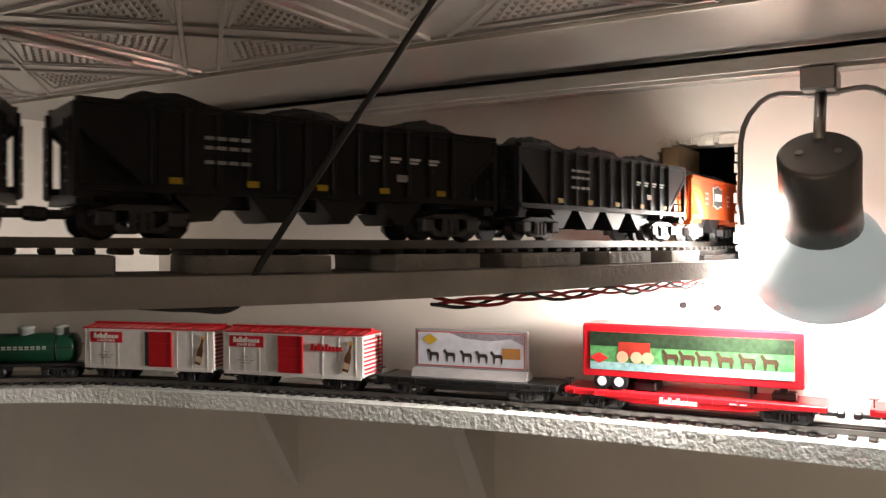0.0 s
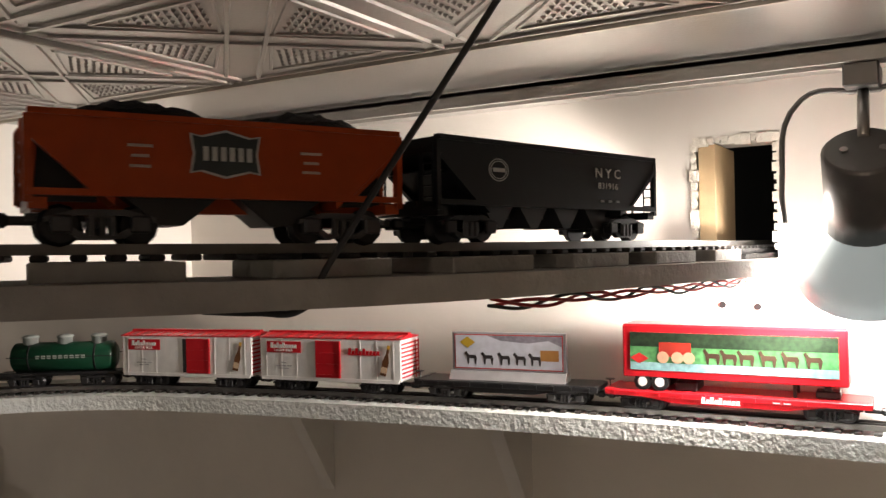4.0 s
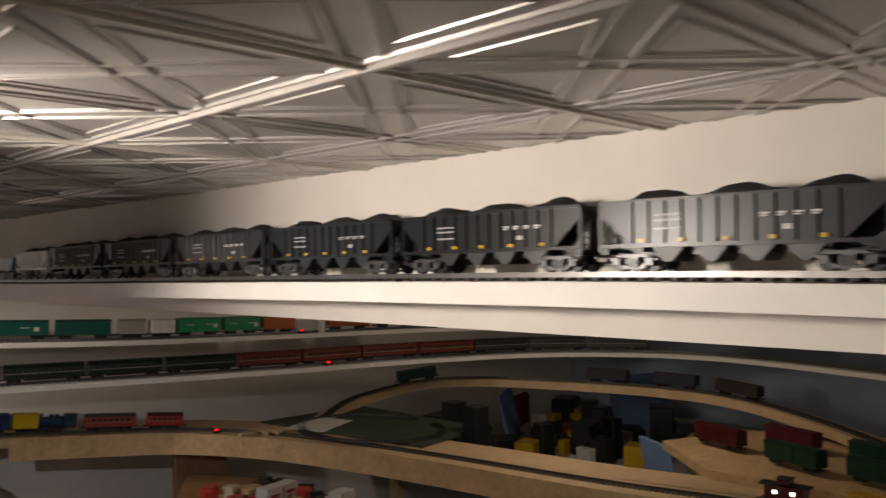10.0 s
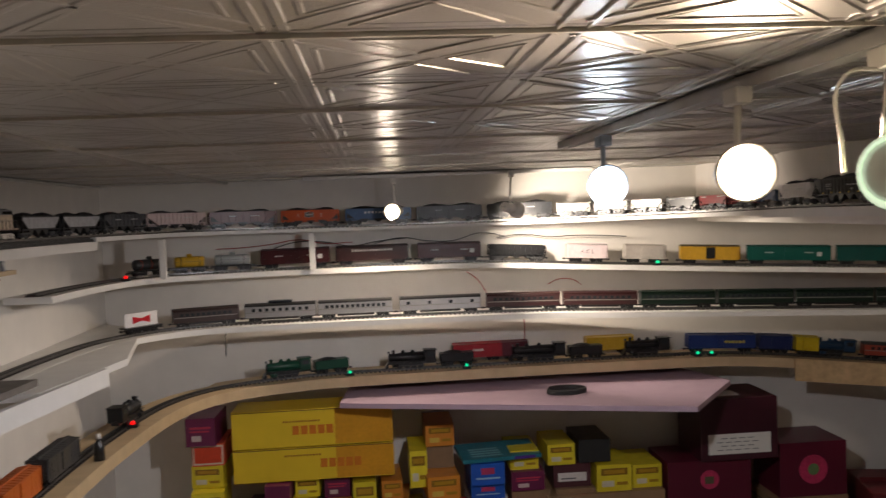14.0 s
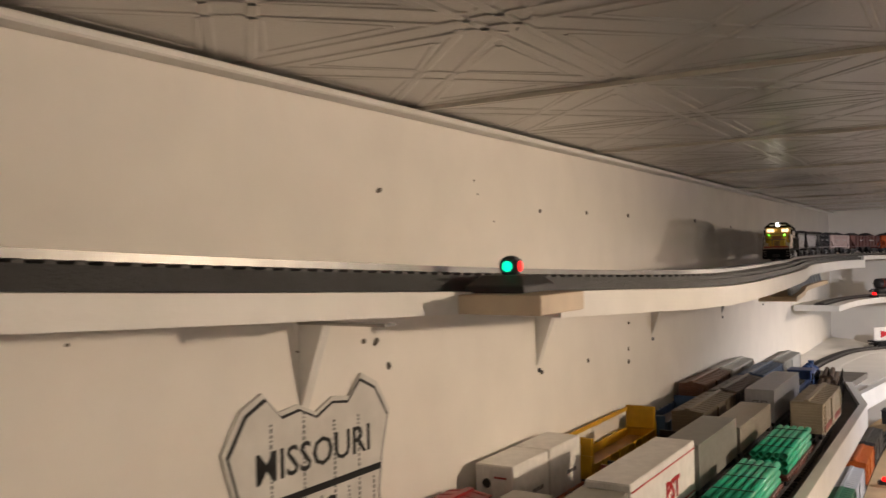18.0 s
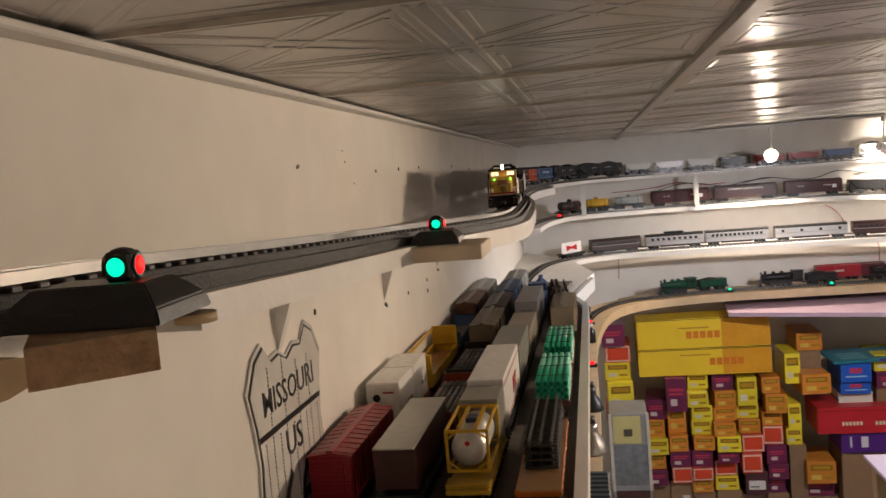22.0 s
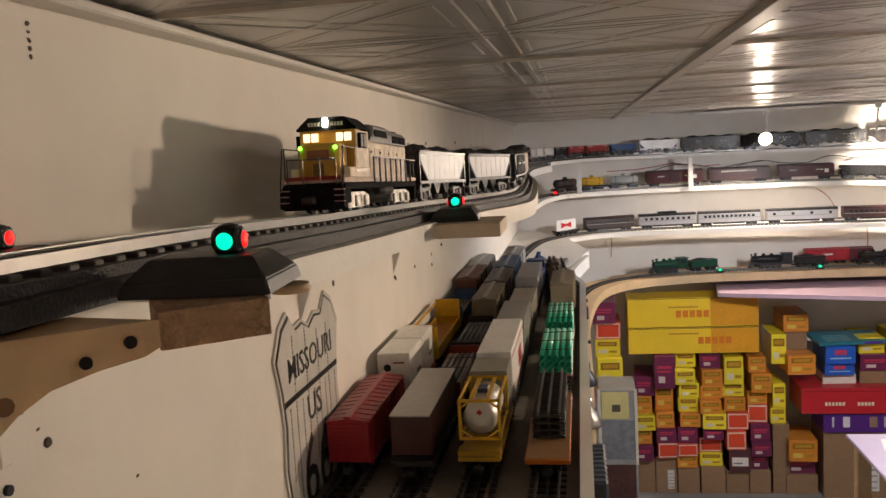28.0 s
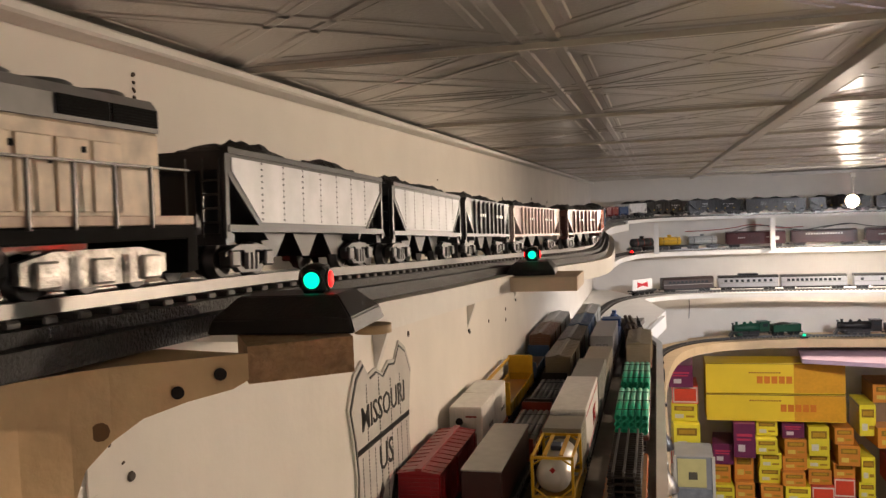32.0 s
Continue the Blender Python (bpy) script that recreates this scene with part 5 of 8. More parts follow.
for x in (0.085, 0.107):
    for sgn in (-1, 1):
        w_ = part("wheel", tube(bmesh.new(), (x, sgn * 0.018, 0.011), (x, sgn * 0.028, 0.011), 0.011, n=18), BLACK, tr)
        part("rim", tube(bmesh.new(), (x, sgn * 0.0282, 0.011), (x, sgn * 0.0288, 0.011), 0.006, n=14), paint((0.75, 0.74, 0.72)), w_, "white wheel rim")
for y in (-0.018, 0.018):
    part("landing_leg", box(-0.075, -0.071, y - 0.002, y + 0.002, 0.0, 0.0165), BLACK, tr)
part("hitch_stand", box(-0.122, -0.095, -0.012, 0.012, 0.0, 0.008, 0.001), BLACK, tr)
part("hitch_post", box(-0.112, -0.104, -0.006, 0.006, 0.008, 0.0165), BLACK, tr)
part("mud_guard", box(0.04, 0.068, -0.02, 0.02, 0.0, 0.012, 0.002), BLACK, tr)
# the next red car
flat_car(on(LOW, s_of_x(1.60), 0.27), RED, "bright red flat car at the end of the shelf", 0.27, group=G1)
# billboard car
flat_car(on(LOW, s_of_x(2.235), 0.27), (0.015, 0.015, 0.016), "black flat car with silver trucks and a billboard", 0.265, group=G1, bright=True)
bbm = on(LOW, s_of_x(2.235), 0.27)
bb = thing("billboard", bbm @ pose(0, 0, 0.0268), "grey framed billboard with a winter sleigh picture", "billboard")
part("base", prism(bmesh.new(), ((-0.016, 0), (0.016, 0), (0.008, 0.012), (-0.008, 0.012)), 0, -0.085, 0.085), paint((0.34, 0.33, 0.33)), bb)
part("frame", box(-0.084, 0.084, -0.004, 0.004, 0.012, 0.0665, 0.001), paint((0.30, 0.30, 0.31)), bb)
part("border", box(-0.080, 0.080, 0.0041, 0.0046, 0.0145, 0.0635), paint((0.45, 0.05, 0.05)), bb)
part("picture", box(-0.0785, 0.0785, 0.0046, 0.0049, 0.016, 0.062), mat("printed_snow", (0.55, 0.56, 0.62), 0.35, vary=0.18, scale=90), bb, "printed snowy field")
part("picture_trees", prism(bmesh.new(), ((-0.0785, 0.062), (0.03, 0.062), (0.01, 0.055), (-0.03, 0.052), (-0.06, 0.056), (-0.0785, 0.048)), 1, 0.0049, 0.0051), mat("printed_bare_trees", (0.24, 0.22, 0.26), 0.35, vary=0.5, scale=200), bb)
for x in (-0.04, -0.018, 0.005, 0.03, 0.055):
    bm = prism(bmesh.new(), ((x - 0.009, 0.030), (x - 0.007, 0.034), (x + 0.003, 0.034), (x + 0.007, 0.039), (x + 0.010, 0.036), (x + 0.006, 0.031), (x + 0.005, 0.021), (x + 0.003, 0.021), (x + 0.002, 0.029), (x - 0.005, 0.029), (x - 0.006, 0.021), (x - 0.008, 0.021)), 1, 0.0051, 0.0053)
    part("picture_horse", bm, paint((0.035, 0.03, 0.03)), bb)
part("picture_wagon", box(-0.074, -0.048, 0.0051, 0.0053, 0.028, 0.043), paint((0.42, 0.20, 0.06)), bb)
part("emblem", prism(bmesh.new(), ((0.048, 0.052), (0.060, 0.044), (0.072, 0.052), (0.060, 0.060)), 1, 0.0051, 0.0053), paint((0.45, 0.30, 0.03)), bb)


def brewery_boxcar(x, door_open):
    c = boxcar(on(LOW, s_of_x(x), 0.24), BWHITE, "white boxcar with red roof and bottle picture", 0.238, RED, RED, end=RED, group=G1, door_open=door_open)
    part("panel", box(-0.030, 0.030, -0.0004, 0.0004, 0.060, 0.077), paint(RED), c).matrix_local = pose(0.076, 0.0326, 0)
    part_of("marking", word_mark(0.046, 0.008, 9, (0.75, 0.73, 0.7), True), c, "", pose(0.076, 0.0334, 0.071, 0, 0, 180))
    part_of("lettering", text_mesh("LAGER BEER", 0.006, (0.75, 0.73, 0.7)), c, "", pose(0.076, 0.0334, 0.0636, 90, 0, 180))
    if not door_open:
        part_of("marking", word_mark(0.052, 0.010, 9, (0.50, 0.012, 0.02), True), c, "", pose(-0.06, 0.0334, 0.064, 0, 0, 180))
    bt = bmesh.new()
    o = [(-0.005, 0), (0.005, 0), (0.005, 0.022), (0.002, 0.032), (0.002, 0.045), (-0.002, 0.045), (-0.002, 0.032), (-0.005, 0.022)]
    prism(bt, [(-p[0], p[1]) for p in o], 1, -0.0004, 0.0004)
    b = part("bottle_picture", bt, paint((0.12, 0.05, 0.02)), c, "printed brown bottle")
    b.matrix_local = pose(-0.090, 0.0334, 0.030, 0, -14, 0)
    part("bottle_label", box(-0.0045, 0.0045, -0.0002, 0.0002, 0.004, 0.013), paint((0.6, 0.45, 0.3)), c).matrix_local = pose(-0.090, 0.0341, 0.030, 0, -14, 0)
    part("bottle_cap", box(-0.0022, 0.0022, -0.0002, 0.0002, 0.040, 0.0455), paint((0.6, 0.35, 0.05)), c).matrix_local = pose(-0.090, 0.0341, 0.030, 0, -14, 0)
    for z, n in ((0.045, 1), (0.040, 3), (0.036, 2)):
        part_of("marking", mark_mesh(0.008, 0.0013, (0.3, 0.3, 0.3), n), c, "", pose(0.076, 0.0334, z))


brewery_boxcar(2.505, False)
brewery_boxcar(2.755, True)
s = s_of_x(2.755) + 0.128
GREEN = (0.008, 0.05, 0.025)
for k in range(3):
    L = 0.205
    c = tank_car(on(LOW, s + L / 2, L), GREEN, "dark green tank car with pale domes", L, domes=3 if k == 0 else 1, dome_color=(0.35, 0.38, 0.36) if k == 0 else None, group=G1)
    part_of("marking", mark_mesh(0.006, 0.005, (0.4, 0.45, 0.4), 9, 0.003), c, "", pose(0, 0.0247, 0.05))
    s += L + 0.025
for mk, L in (("bud", 0.228), ("brown", 0.188), ("vatg", 0.18), ("vatr", 0.176), ("white", 0.178)):
    m_ = on(LOW, s + L / 2, L)
    if mk == "bud":
        c = tank_car(m_, BWHITE, "white tank car with red ends and red script", L, RED, 1, 0.0265, RED, group=G1)
        part_of("marking", word_mark(0.085, 0.017, 9, (0.50, 0.012, 0.02), True), c, "", pose(0, 0.0275, 0.051, 0, 0, 180))
    elif mk == "brown":
        tank_car(m_, (0.06, 0.03, 0.022), "dark brown tank car on a red frame", L, RED, 1, 0.021, band=(0.03, 0.02, 0.02), group=G1)
    elif mk in ("vatg", "vatr"):
        c = flat_car(m_, (0.02, 0.02, 0.02), "vat car with white vats and a coloured middle", L, group=G1)
        for x in (-0.050, 0.050):
            part("vat", lathe(bmesh.new(), (x - 0.031, 0, 0.052), (x + 0.031, 0, 0.052), ((0, 0.02), (0.03, 0.024), (0.97, 0.024), (1, 0.02)), 20), paint(BWHITE), c, "white vat")
            part_of("marking", mark_mesh(0.008, 0.009, (0.12, 0.08, 0.06), 1), c, "", pose(x, 0.0245, 0.052))
        part("centre_box", box(-0.019, 0.019, -0.026, 0.026, 0.027, 0.082 if mk == "vatg" else 0.088, 0.002), paint((0.01, 0.10, 0.04) if mk == "vatg" else RED), c)
    else:
        c = tank_car(m_, BWHITE, "white tank car with one red end", L, RED, 1, 0.0265, RED, group=G1)
        part("bow_tie", prism(bmesh.new(), ((-0.02, 0.04), (-0.02, 0.064), (0, 0.055), (0.02, 0.064), (0.02, 0.04), (0, 0.049)), 1, 0.0262, 0.0268), paint(RED), c)
    s += L + 0.018
caboose(on(LOW, s + 0.075, 0.15), (0.42, 0.02, 0.02), "bright red caboose at the shelf end", 0.15, group=G1)
# the row behind, against the wall
boxcar(pose(3.47, 0.46, ZL, 0, 0, 90), (0.10, 0.02, 0.018), "maroon boxcar parked against the wall", 0.25)
for y, lab in ((0.92, "black tender car parked against the wall"), (0.70, "black tender car behind the vat cars")):
    t_ = thing("tender", pose(3.48, y, ZL, 0, 0, 90), lab, "tender", "row against the wall")
    part("body", box(-0.1, 0.1, -0.03, 0.03, 0.02, 0.062, 0.003), BLKPAINT_SHADE, t_)
    part_of("coal_load", coal_mesh(0.13, 61, 0.062, 0.026, 1, 0.014), t_)
    running_gear(t_, 0.1, False)
steam(pose(3.47, 0.14, ZL, 0, 0, -90), (0.02, 0.02, 0.022), "black steam engine parked behind the tank cars", 0.22, False)
tank_car(pose(3.48, -0.14, ZL, 0, 0, 90), (0.50, 0.48, 0.45), "silver tank car with a red roof hatch", 0.23, dome_color=RED)
dish = thing("radar_dish", pose(3.36, 0.60, ZL - 0.0106), "small silver dish on a stand", "dish")
part("post", tube(bmesh.new(), (0, 0, 0), (0, 0, 0.085), 0.003, n=8), SILVER, dish)
part("bowl", lathe(bmesh.new(), (-0.008, 0, 0.095), (0.006, 0, 0.095), ((0, 0.024), (0.3, 0.022), (0.8, 0.012), (1, 0.004)), 18), SILVER, dish)

# a lower shelf still, under the first, against the same wall
ZB = 1.548
BELOW = Line([(3.36, -0.42, ZB), (3.36, 0.1, ZB), (3.37, 0.6, ZB), (3.40, 1.1, ZB)])
tagged(part("shelf_board", ribbon(BELOW, 0, BELOW.length, (-0.19, 0.07), -0.034, -0.0106), TRIM, None), "white shelf board below the brewery train", "shelf")
track(BELOW, 0, BELOW.length, "three-rail track on the shelf below the brewery train")
steam(BELOW.seat(0.50, 0.06, -1), (0.012, 0.012, 0.013), "black steam engine on the shelf below", 0.24, False)
boxcar(BELOW.seat(0.22, 0.07), (0.02, 0.09, 0.26), "bright blue freight car on the shelf below", 0.25)
boxcar(BELOW.seat(0.80, 0.07), (0.04, 0.02, 0.018), "dark brown boxcar on the shelf below", 0.25)
flat_car(BELOW.seat(1.1, 0.07), (0.02, 0.02, 0.02), "black flat car on the shelf below", 0.26)

# ---- cables under the plank ----
pts = []
for k in range(18):
    s_ = S_HOLE + 0.0 + k * 0.033
    m_ = HIGH.seat(s_, 0.02)
    pts.append(m_ @ Vector((0, 0.05, -0.0445 - 0.003 * math.sin(k * 0.9) ** 2)))
for ph, mt_ in ((0, REDWIRE), (2.1, BLKWIRE), (4.2, REDWIRE)):
    tw = [p + Vector((0, 0.0035 * math.cos(k * 1.7 + ph), 0.0035 * math.sin(k * 1.7 + ph))) for k, p in enumerate(pts)]
    rope("twisted_wire", tw, 0.0014, mt_, None, "red and black twisted wire hanging below the plank", "wire")
rope("hanging_cable", [(1.89, 0.0, 2.199), (1.955, 0.012, 2.11), (2.03, 0.045, 1.99), (2.05, 0.045, 1.964), (2.085, 0.05, 1.961), (2.12, 0.06, 1.962)], 0.0023, BLKWIRE, None, "thin black cable hanging from the ceiling to the plank", "cable")
rope("hanging_cable", [(2.28, 0.455, 2.199), (2.285, 0.472, 2.106), (2.295, 0.485, 2.03), (2.302, 0.494, 1.978), (2.325, 0.497, 1.973)], 0.002, BLKWIRE, None, "thin black cable hanging from the ceiling to the shelf", "cable")

# ---- track lights ----
def light_rail(x0, y0, x1, y1, label):
    r = thing("light_rail", Matrix.Identity(4), label, "light rail")
    d = Vector((x1 - x0, y1 - y0, 0))
    n = Vector((-d.y, d.x, 0)).normalized()
    for o0, o1, z0 in ((-0.018, 0.018, H - 0.006), (-0.018, -0.013, H - 0.020), (0.013, 0.018, H - 0.020)):
        bm = bmesh.new()
        c = [Vector((x0, y0, 0)) + n * o0, Vector((x1, y1, 0)) + n * o0, Vector((x1, y1, 0)) + n * o1, Vector((x0, y0, 0)) + n * o1]
        prism(bm, [(p.x, p.y) for p in c], 2, z0, H - 0.0005)
        part("channel", bm, mat("grey_white_rail", (0.55, 0.53, 0.50), 0.4), r)
    return r


def spot(x, y, zc, target, lit, label, cup=0.058, body=0.03, length=0.13, shell=None, yoke=False, cup_mat=None):
    """A track light: adapter block under the rail, stem, turned housing with an open cup, and the bulb in it."""
    shell = shell or WHITEPL
    sp = thing("track_light", Matrix.Identity(4), label, "track light", "track lights")
    f = min(1.0, cup / 0.055)
    part("adapter", box(x - 0.017 * f, x + 0.017 * f, y - 0.03 * f, y + 0.03 * f, H - 0.045, H - 0.0205, 0.002), shell, sp)
    c, d = Vector((x, y, zc)), (Vector(target) - Vector((x, y, zc))).normalized()
    top = Vector((x, y, H - 0.045))
    if yoke:
        side = d.cross(Vector((0, 0, 1))).normalized()
        for sgn in (-1, 1):
            rope("yoke", [top, top + side * sgn * 0.06 * f + Vector((0, 0, -0.005)), c + side * sgn * (cup + 0.008) + Vector((0, 0, 0.04 * f)), c + side * sgn * (cup + 0.006)], 0.003 * f, shell, sp)
        part("stem", tube(bmesh.new(), top, c - d * length * 0.4 + Vector((0, 0, body * 0.8)), 0.006, n=10), CHROME, sp)
    else:
        part("stem", tube(bmesh.new(), top, c - d * length * 0.15, 0.007 * f, n=10), shell, sp)
    a, b = c - d * length * 0.55, c + d * length * 0.45
    part("housing", lathe(bmesh.new(), a, c, ((0, body * 0.9), (0.04, body), (0.7, body), (1, body * 1.05)), 24), shell, sp)
    bm = bmesh.new()
    q = (b - c).to_track_quat("Z", "Y")
    prof = ((0.0, body), (0.25, body + (cup - body) * 0.55), (0.6, body + (cup - body) * 0.9), (1.0, cup), (1.0, cup * 0.95), (0.6, (body + (cup - body) * 0.9) * 0.94), (0.25, (body + (cup - body) * 0.55) * 0.92), (0.02, body * 0.9))
    n = 28
    rings = [[bm.verts.new(c.lerp(b, u) + q @ Vector((r * math.cos(2 * math.pi * i / n), r * math.sin(2 * math.pi * i / n), 0))) for i in range(n)] for u, r in prof]
    for p, q2 in zip(rings, rings[1:]):
        for i in range(n):
            bm.faces.new((p[i], p[(i + 1) % n], q2[(i + 1) % n], q2[i])).smooth = True
    part("cup", bm, cup_mat or shell, sp)
    part("bulb", lathe(bmesh.new(), c - d * 0.005, c + d * length * 0.38, ((0, body * 0.5), (0.35, body * 0.75), (0.75, cup * 0.82), (0.95, cup * 0.72), (1, cup * 0.4)), 20), lit or mat("frosted_bulb", (0.7, 0.7, 0.68), 0.3), sp, "lit bulb" if lit else "bulb")
    for k in (-1, 1):
        part("screw", tube(bmesh.new(), a + q @ Vector((k * body * 0.45, 0, -0.0015)), a + q @ Vector((k * body * 0.45, 0, 0.001)), 0.004, n=10), CHROME, sp)
    return sp


light_rail(0.9, -0.52, 2.75, -0.52, "grey-white light rail along the ceiling by the wall with the hole")
light_rail(1.875, 1.92, 1.84, 3.6, "grey-white light rail along the middle of the ceiling")
light_rail(1.0, 5.06, 2.3, 5.06, "grey-white light rail across the ceiling before the back wall")
LITCUP = glow("light_through_cup", (0.62, 0.72, 0.74), 0.2)
spot(1.776, -0.535, 2.018, (1.786, -0.705, 1.83), glow("lit_reflector", (0.92, 0.97, 1.0), 8.0), "grey metal track light with a lit glass cup by the wall", 0.073, 0.039, 0.17, mat("satin_grey_housing", (0.16, 0.155, 0.15), 0.38, 0.7, vary=0.15, scale=40), True, LITCUP)
spot(1.872, 1.988, 2.052, (2.67, 1.44, 2.02), BULB, "white enamel track light turned to the soffit", 0.036, 0.0225, 0.098)
spot(1.868, 2.15, 2.045, (1.6, 1.3, 1.96), None, "open track light with a greenish lit reflector", 0.042, 0.018, 0.06, None, True, glow("greenish_reflector", (0.62, 0.74, 0.55), 0.6))
spot(1.83, 2.45, 2.058, (1.66, 1.5, 2.03), BULB, "white track light with a bright warm bulb", 0.042, 0.026, 0.095)
spot(1.84, 3.20, 2.066, (1.66, 1.7, 2.03), BULBC, "track light with a bright cool bulb", 0.046, 0.028, 0.12, mat("pale_blue_enamel", (0.45, 0.55, 0.66), 0.35))
spot(1.40, 5.06, 2.03, (1.1, 4.2, 1.99), BULB, "small white track light with a lit bulb", 0.036, 0.022, 0.10)
spot(1.885, 4.80, 2.02, (2.25, 5.12, 1.92), BULB, "small white track light turned to the back wall", 0.034, 0.02, 0.10)


# ---- switch machines and the near end of the white wall ----
def switch_machine(m, label, bx=1.0, by=1.0, bz=1.0, ls=0.72, lx=0.0):
    """Trapezoid base and a lantern cube with a green and a red lens."""
    sm = thing("switch_machine", m, label, "switch machine", "switch machines")
    bm = bmesh.new()
    v = []
    for z, ix, iy in ((0, 0, 0), (0.009, 0.002, 0.003), (0.022, 0.012, 0.022)):
        v.append([bm.verts.new((x, y, z)) for x, y in ((-0.038 + ix, -0.048 + iy), (0.038 - ix, -0.048 + iy), (0.038 - ix, 0.048 - iy), (-0.038 + ix, 0.048 - iy))])
    bm.faces.new(v[0][::-1])
    bm.faces.new(v[2])
    for a, b in zip(v, v[1:]):
        for i in range(4):
            bm.faces.new((a[i], a[(i + 1) % 4], b[(i + 1) % 4], b[i]))
    for q in bm.verts:
        q.co = Vector((q.co.x * bx, q.co.y * by, q.co.z * bz))
    bmesh.ops.bevel(bm, geom=bm.edges[:], offset=0.0008, segments=2, affect="EDGES")
    part("base", bm, mat("matt_black_plastic", (0.016, 0.016, 0.017), 0.38, vary=0.25, scale=80, bump=0.15, bscale=600), sm)
    z0 = 0.022 * bz
    lan = part("lantern", box(-0.0125 * ls, 0.0125 * ls, -0.0125 * ls, 0.0125 * ls, 0.0, 0.025 * ls, 0.003 * ls), BLACK, sm, "black lantern housing")
    lan.matrix_local = pose(lx, 0, z0)
    part("lantern_cap", lathe(bmesh.new(), (0, 0, 0.025 * ls), (0, 0, 0.0285 * ls), ((0, 0.011 * ls), (0.5, 0.009 * ls), (1, 0.003 * ls)), 14), BLACK, lan)
    for axis, mt_, lab in (((0, -1), LED_G, "lit green lens"), ((0, 1), LED_G, "lit green lens"), ((1, 0), LED_R, "lit red lens"), ((-1, 0), LED_R, "lit red lens")):
        d = Vector((axis[0], axis[1], 0))
        c = (Vector((0, 0, 0.0125)) + d * 0.0125) * ls
        part("lens_ring", lathe(bmesh.new(), c - d * 0.001, c + d * 0.0022 * ls, ((0, 0.0108 * ls), (1, 0.0102 * ls)), 18), BLACK, lan)
        part("lens", lathe(bmesh.new(), c + d * 0.002 * ls, c + d * 0.0045 * ls, ((0, 0.0084 * ls), (0.5, 0.0068 * ls), (1, 0.002 * ls)), 18), mt_, lan, lab)
    return sm


switch_machine(pose(0.209, 0.588, 2.006, 0, 0, 4), "black switch machine with lit green and red lenses", 1.0, 0.62, 0.80, 0.53, 0.010)
switch_machine(pose(0.032, 0.665, 2.012, 0, 0, 0), "black switch machine against the wall with red glow", 0.75, 0.75, 0.5, 0.55)
switch_machine(pose(0.215, 1.40, 1.968, 0, 0, 4), "black switch machine on a wooden block, lit green", 0.9, 1.0, 0.8, 0.72)
lamp_light("lens_light", 0.013, 0.662, 2.022, 0.02, (1.0, 0.05, 0.03), 0.006)
bm = prism(bmesh.new(), ((0.211, 0.525), (0.250, 0.556), (0.228, 0.592), (0.185, 0.565)), 2, 1.9885, 2.0055)
solid("fibreboard_block", bm, OSB, "brown fibreboard block under the switch machine", "block")
bm = bmesh.new()
rows = []
BRD = ((0.211, 0.525, 1.9905), (0.205, 0.521, 1.987), (0.190, 0.509, 1.984), (0.175, 0.497, 1.979), (0.165, 0.489, 1.971), (0.158, 0.480, 1.961), (0.155, 0.476, 1.948), (0.153, 0.471, 1.931), (0.146, 0.457, 1.905), (0.132, 0.39, 1.86), (0.125, 0.25, 1.80))
for x, y, z in BRD:
    rows.append([bm.verts.new(p) for p in ((x, y, z), (x, y, 2.0025), (x - 0.05, y + 0.012, 2.0025), (x - 0.05, y + 0.012, z))])
for a, b in zip(rows, rows[1:]):
    for i in range(4):
        bm.faces.new((a[i], a[(i + 1) % 4], b[(i + 1) % 4], b[i]))
bm.faces.new(rows[0])
bm.faces.new(rows[-1][::-1])
cb = thing("curved_bracket", Matrix.Identity(4), "curved pine board with two screw holes carrying the track", "bracket")
part("board", bm, mat("knotty_pine_board", (0.62, 0.43, 0.23), 0.5, vary=0.35, scale=26, bump=0.2, bscale=140), cb)
for x, y, z in ((0.201, 0.5175, 1.9945), (0.1865, 0.506, 1.9885)):
    n = Vector((0.62, -0.78, 0.0))
    p = Vector((x, y, z)) + n * 0.002
    part("screw_hole", tube(bmesh.new(), p - n * 0.006, p - n * 0.0008, 0.0028, n=14), mat("dark_hole", (0.01, 0.008, 0.006), 0.9), cb, "dark countersunk screw hole")
part_of("knot", mesh_of("knot", tube(bmesh.new(), Vector((0.160, 0.488, 1.976)), Vector((0.1625, 0.4845, 1.976)), 0.004, n=10), mat("pine_knot", (0.16, 0.08, 0.03), 0.6)), cb)
solid("spacer_disc", tube(bmesh.new(), (0.243, 0.605, 2.0), (0.243, 0.605, 2.0045), 0.010, n=20), WOOD, "small tan wooden disc under the machine", "disc")
solid("wooden_block", box(0.14, 0.285, 1.325, 1.43, 1.948, 1.9675, 0.001), mat("pale_wood_block", (0.60, 0.49, 0.36), 0.6, vary=0.15, scale=30, bump=0.2, bscale=120), "short pine block under the green switch machine", "block")
# brackets of the shelf on the white wall, nail holes
for y, dz in ((1.31, 0.0), (1.91, 0.0), (2.52, -0.02), (3.17, -0.06), (3.75, -0.08), (4.3, -0.1)):
    zt = HIGH.at(HIGH.near(0.17, y)).z - 0.061
    b = thing("shelf_bracket", pose(0, y, zt), "thin grey metal wedge bracket under the shelf", "bracket", "wall brackets")
    part("arm", box(0.0, 0.12, -0.010, 0.010, -0.003, 0.0, 0.0005), CHROME, b)
    part("brace", prism(bmesh.new(), ((0.0, -0.003), (0.035, -0.003), (0.0, -0.10)), 1, -0.007, 0.007), TRIM, b)
    part("screw", tube(bmesh.new(), (0.0, 0, -0.108), (0.003, 0, -0.108), 0.004, n=10), DARKMET, b)
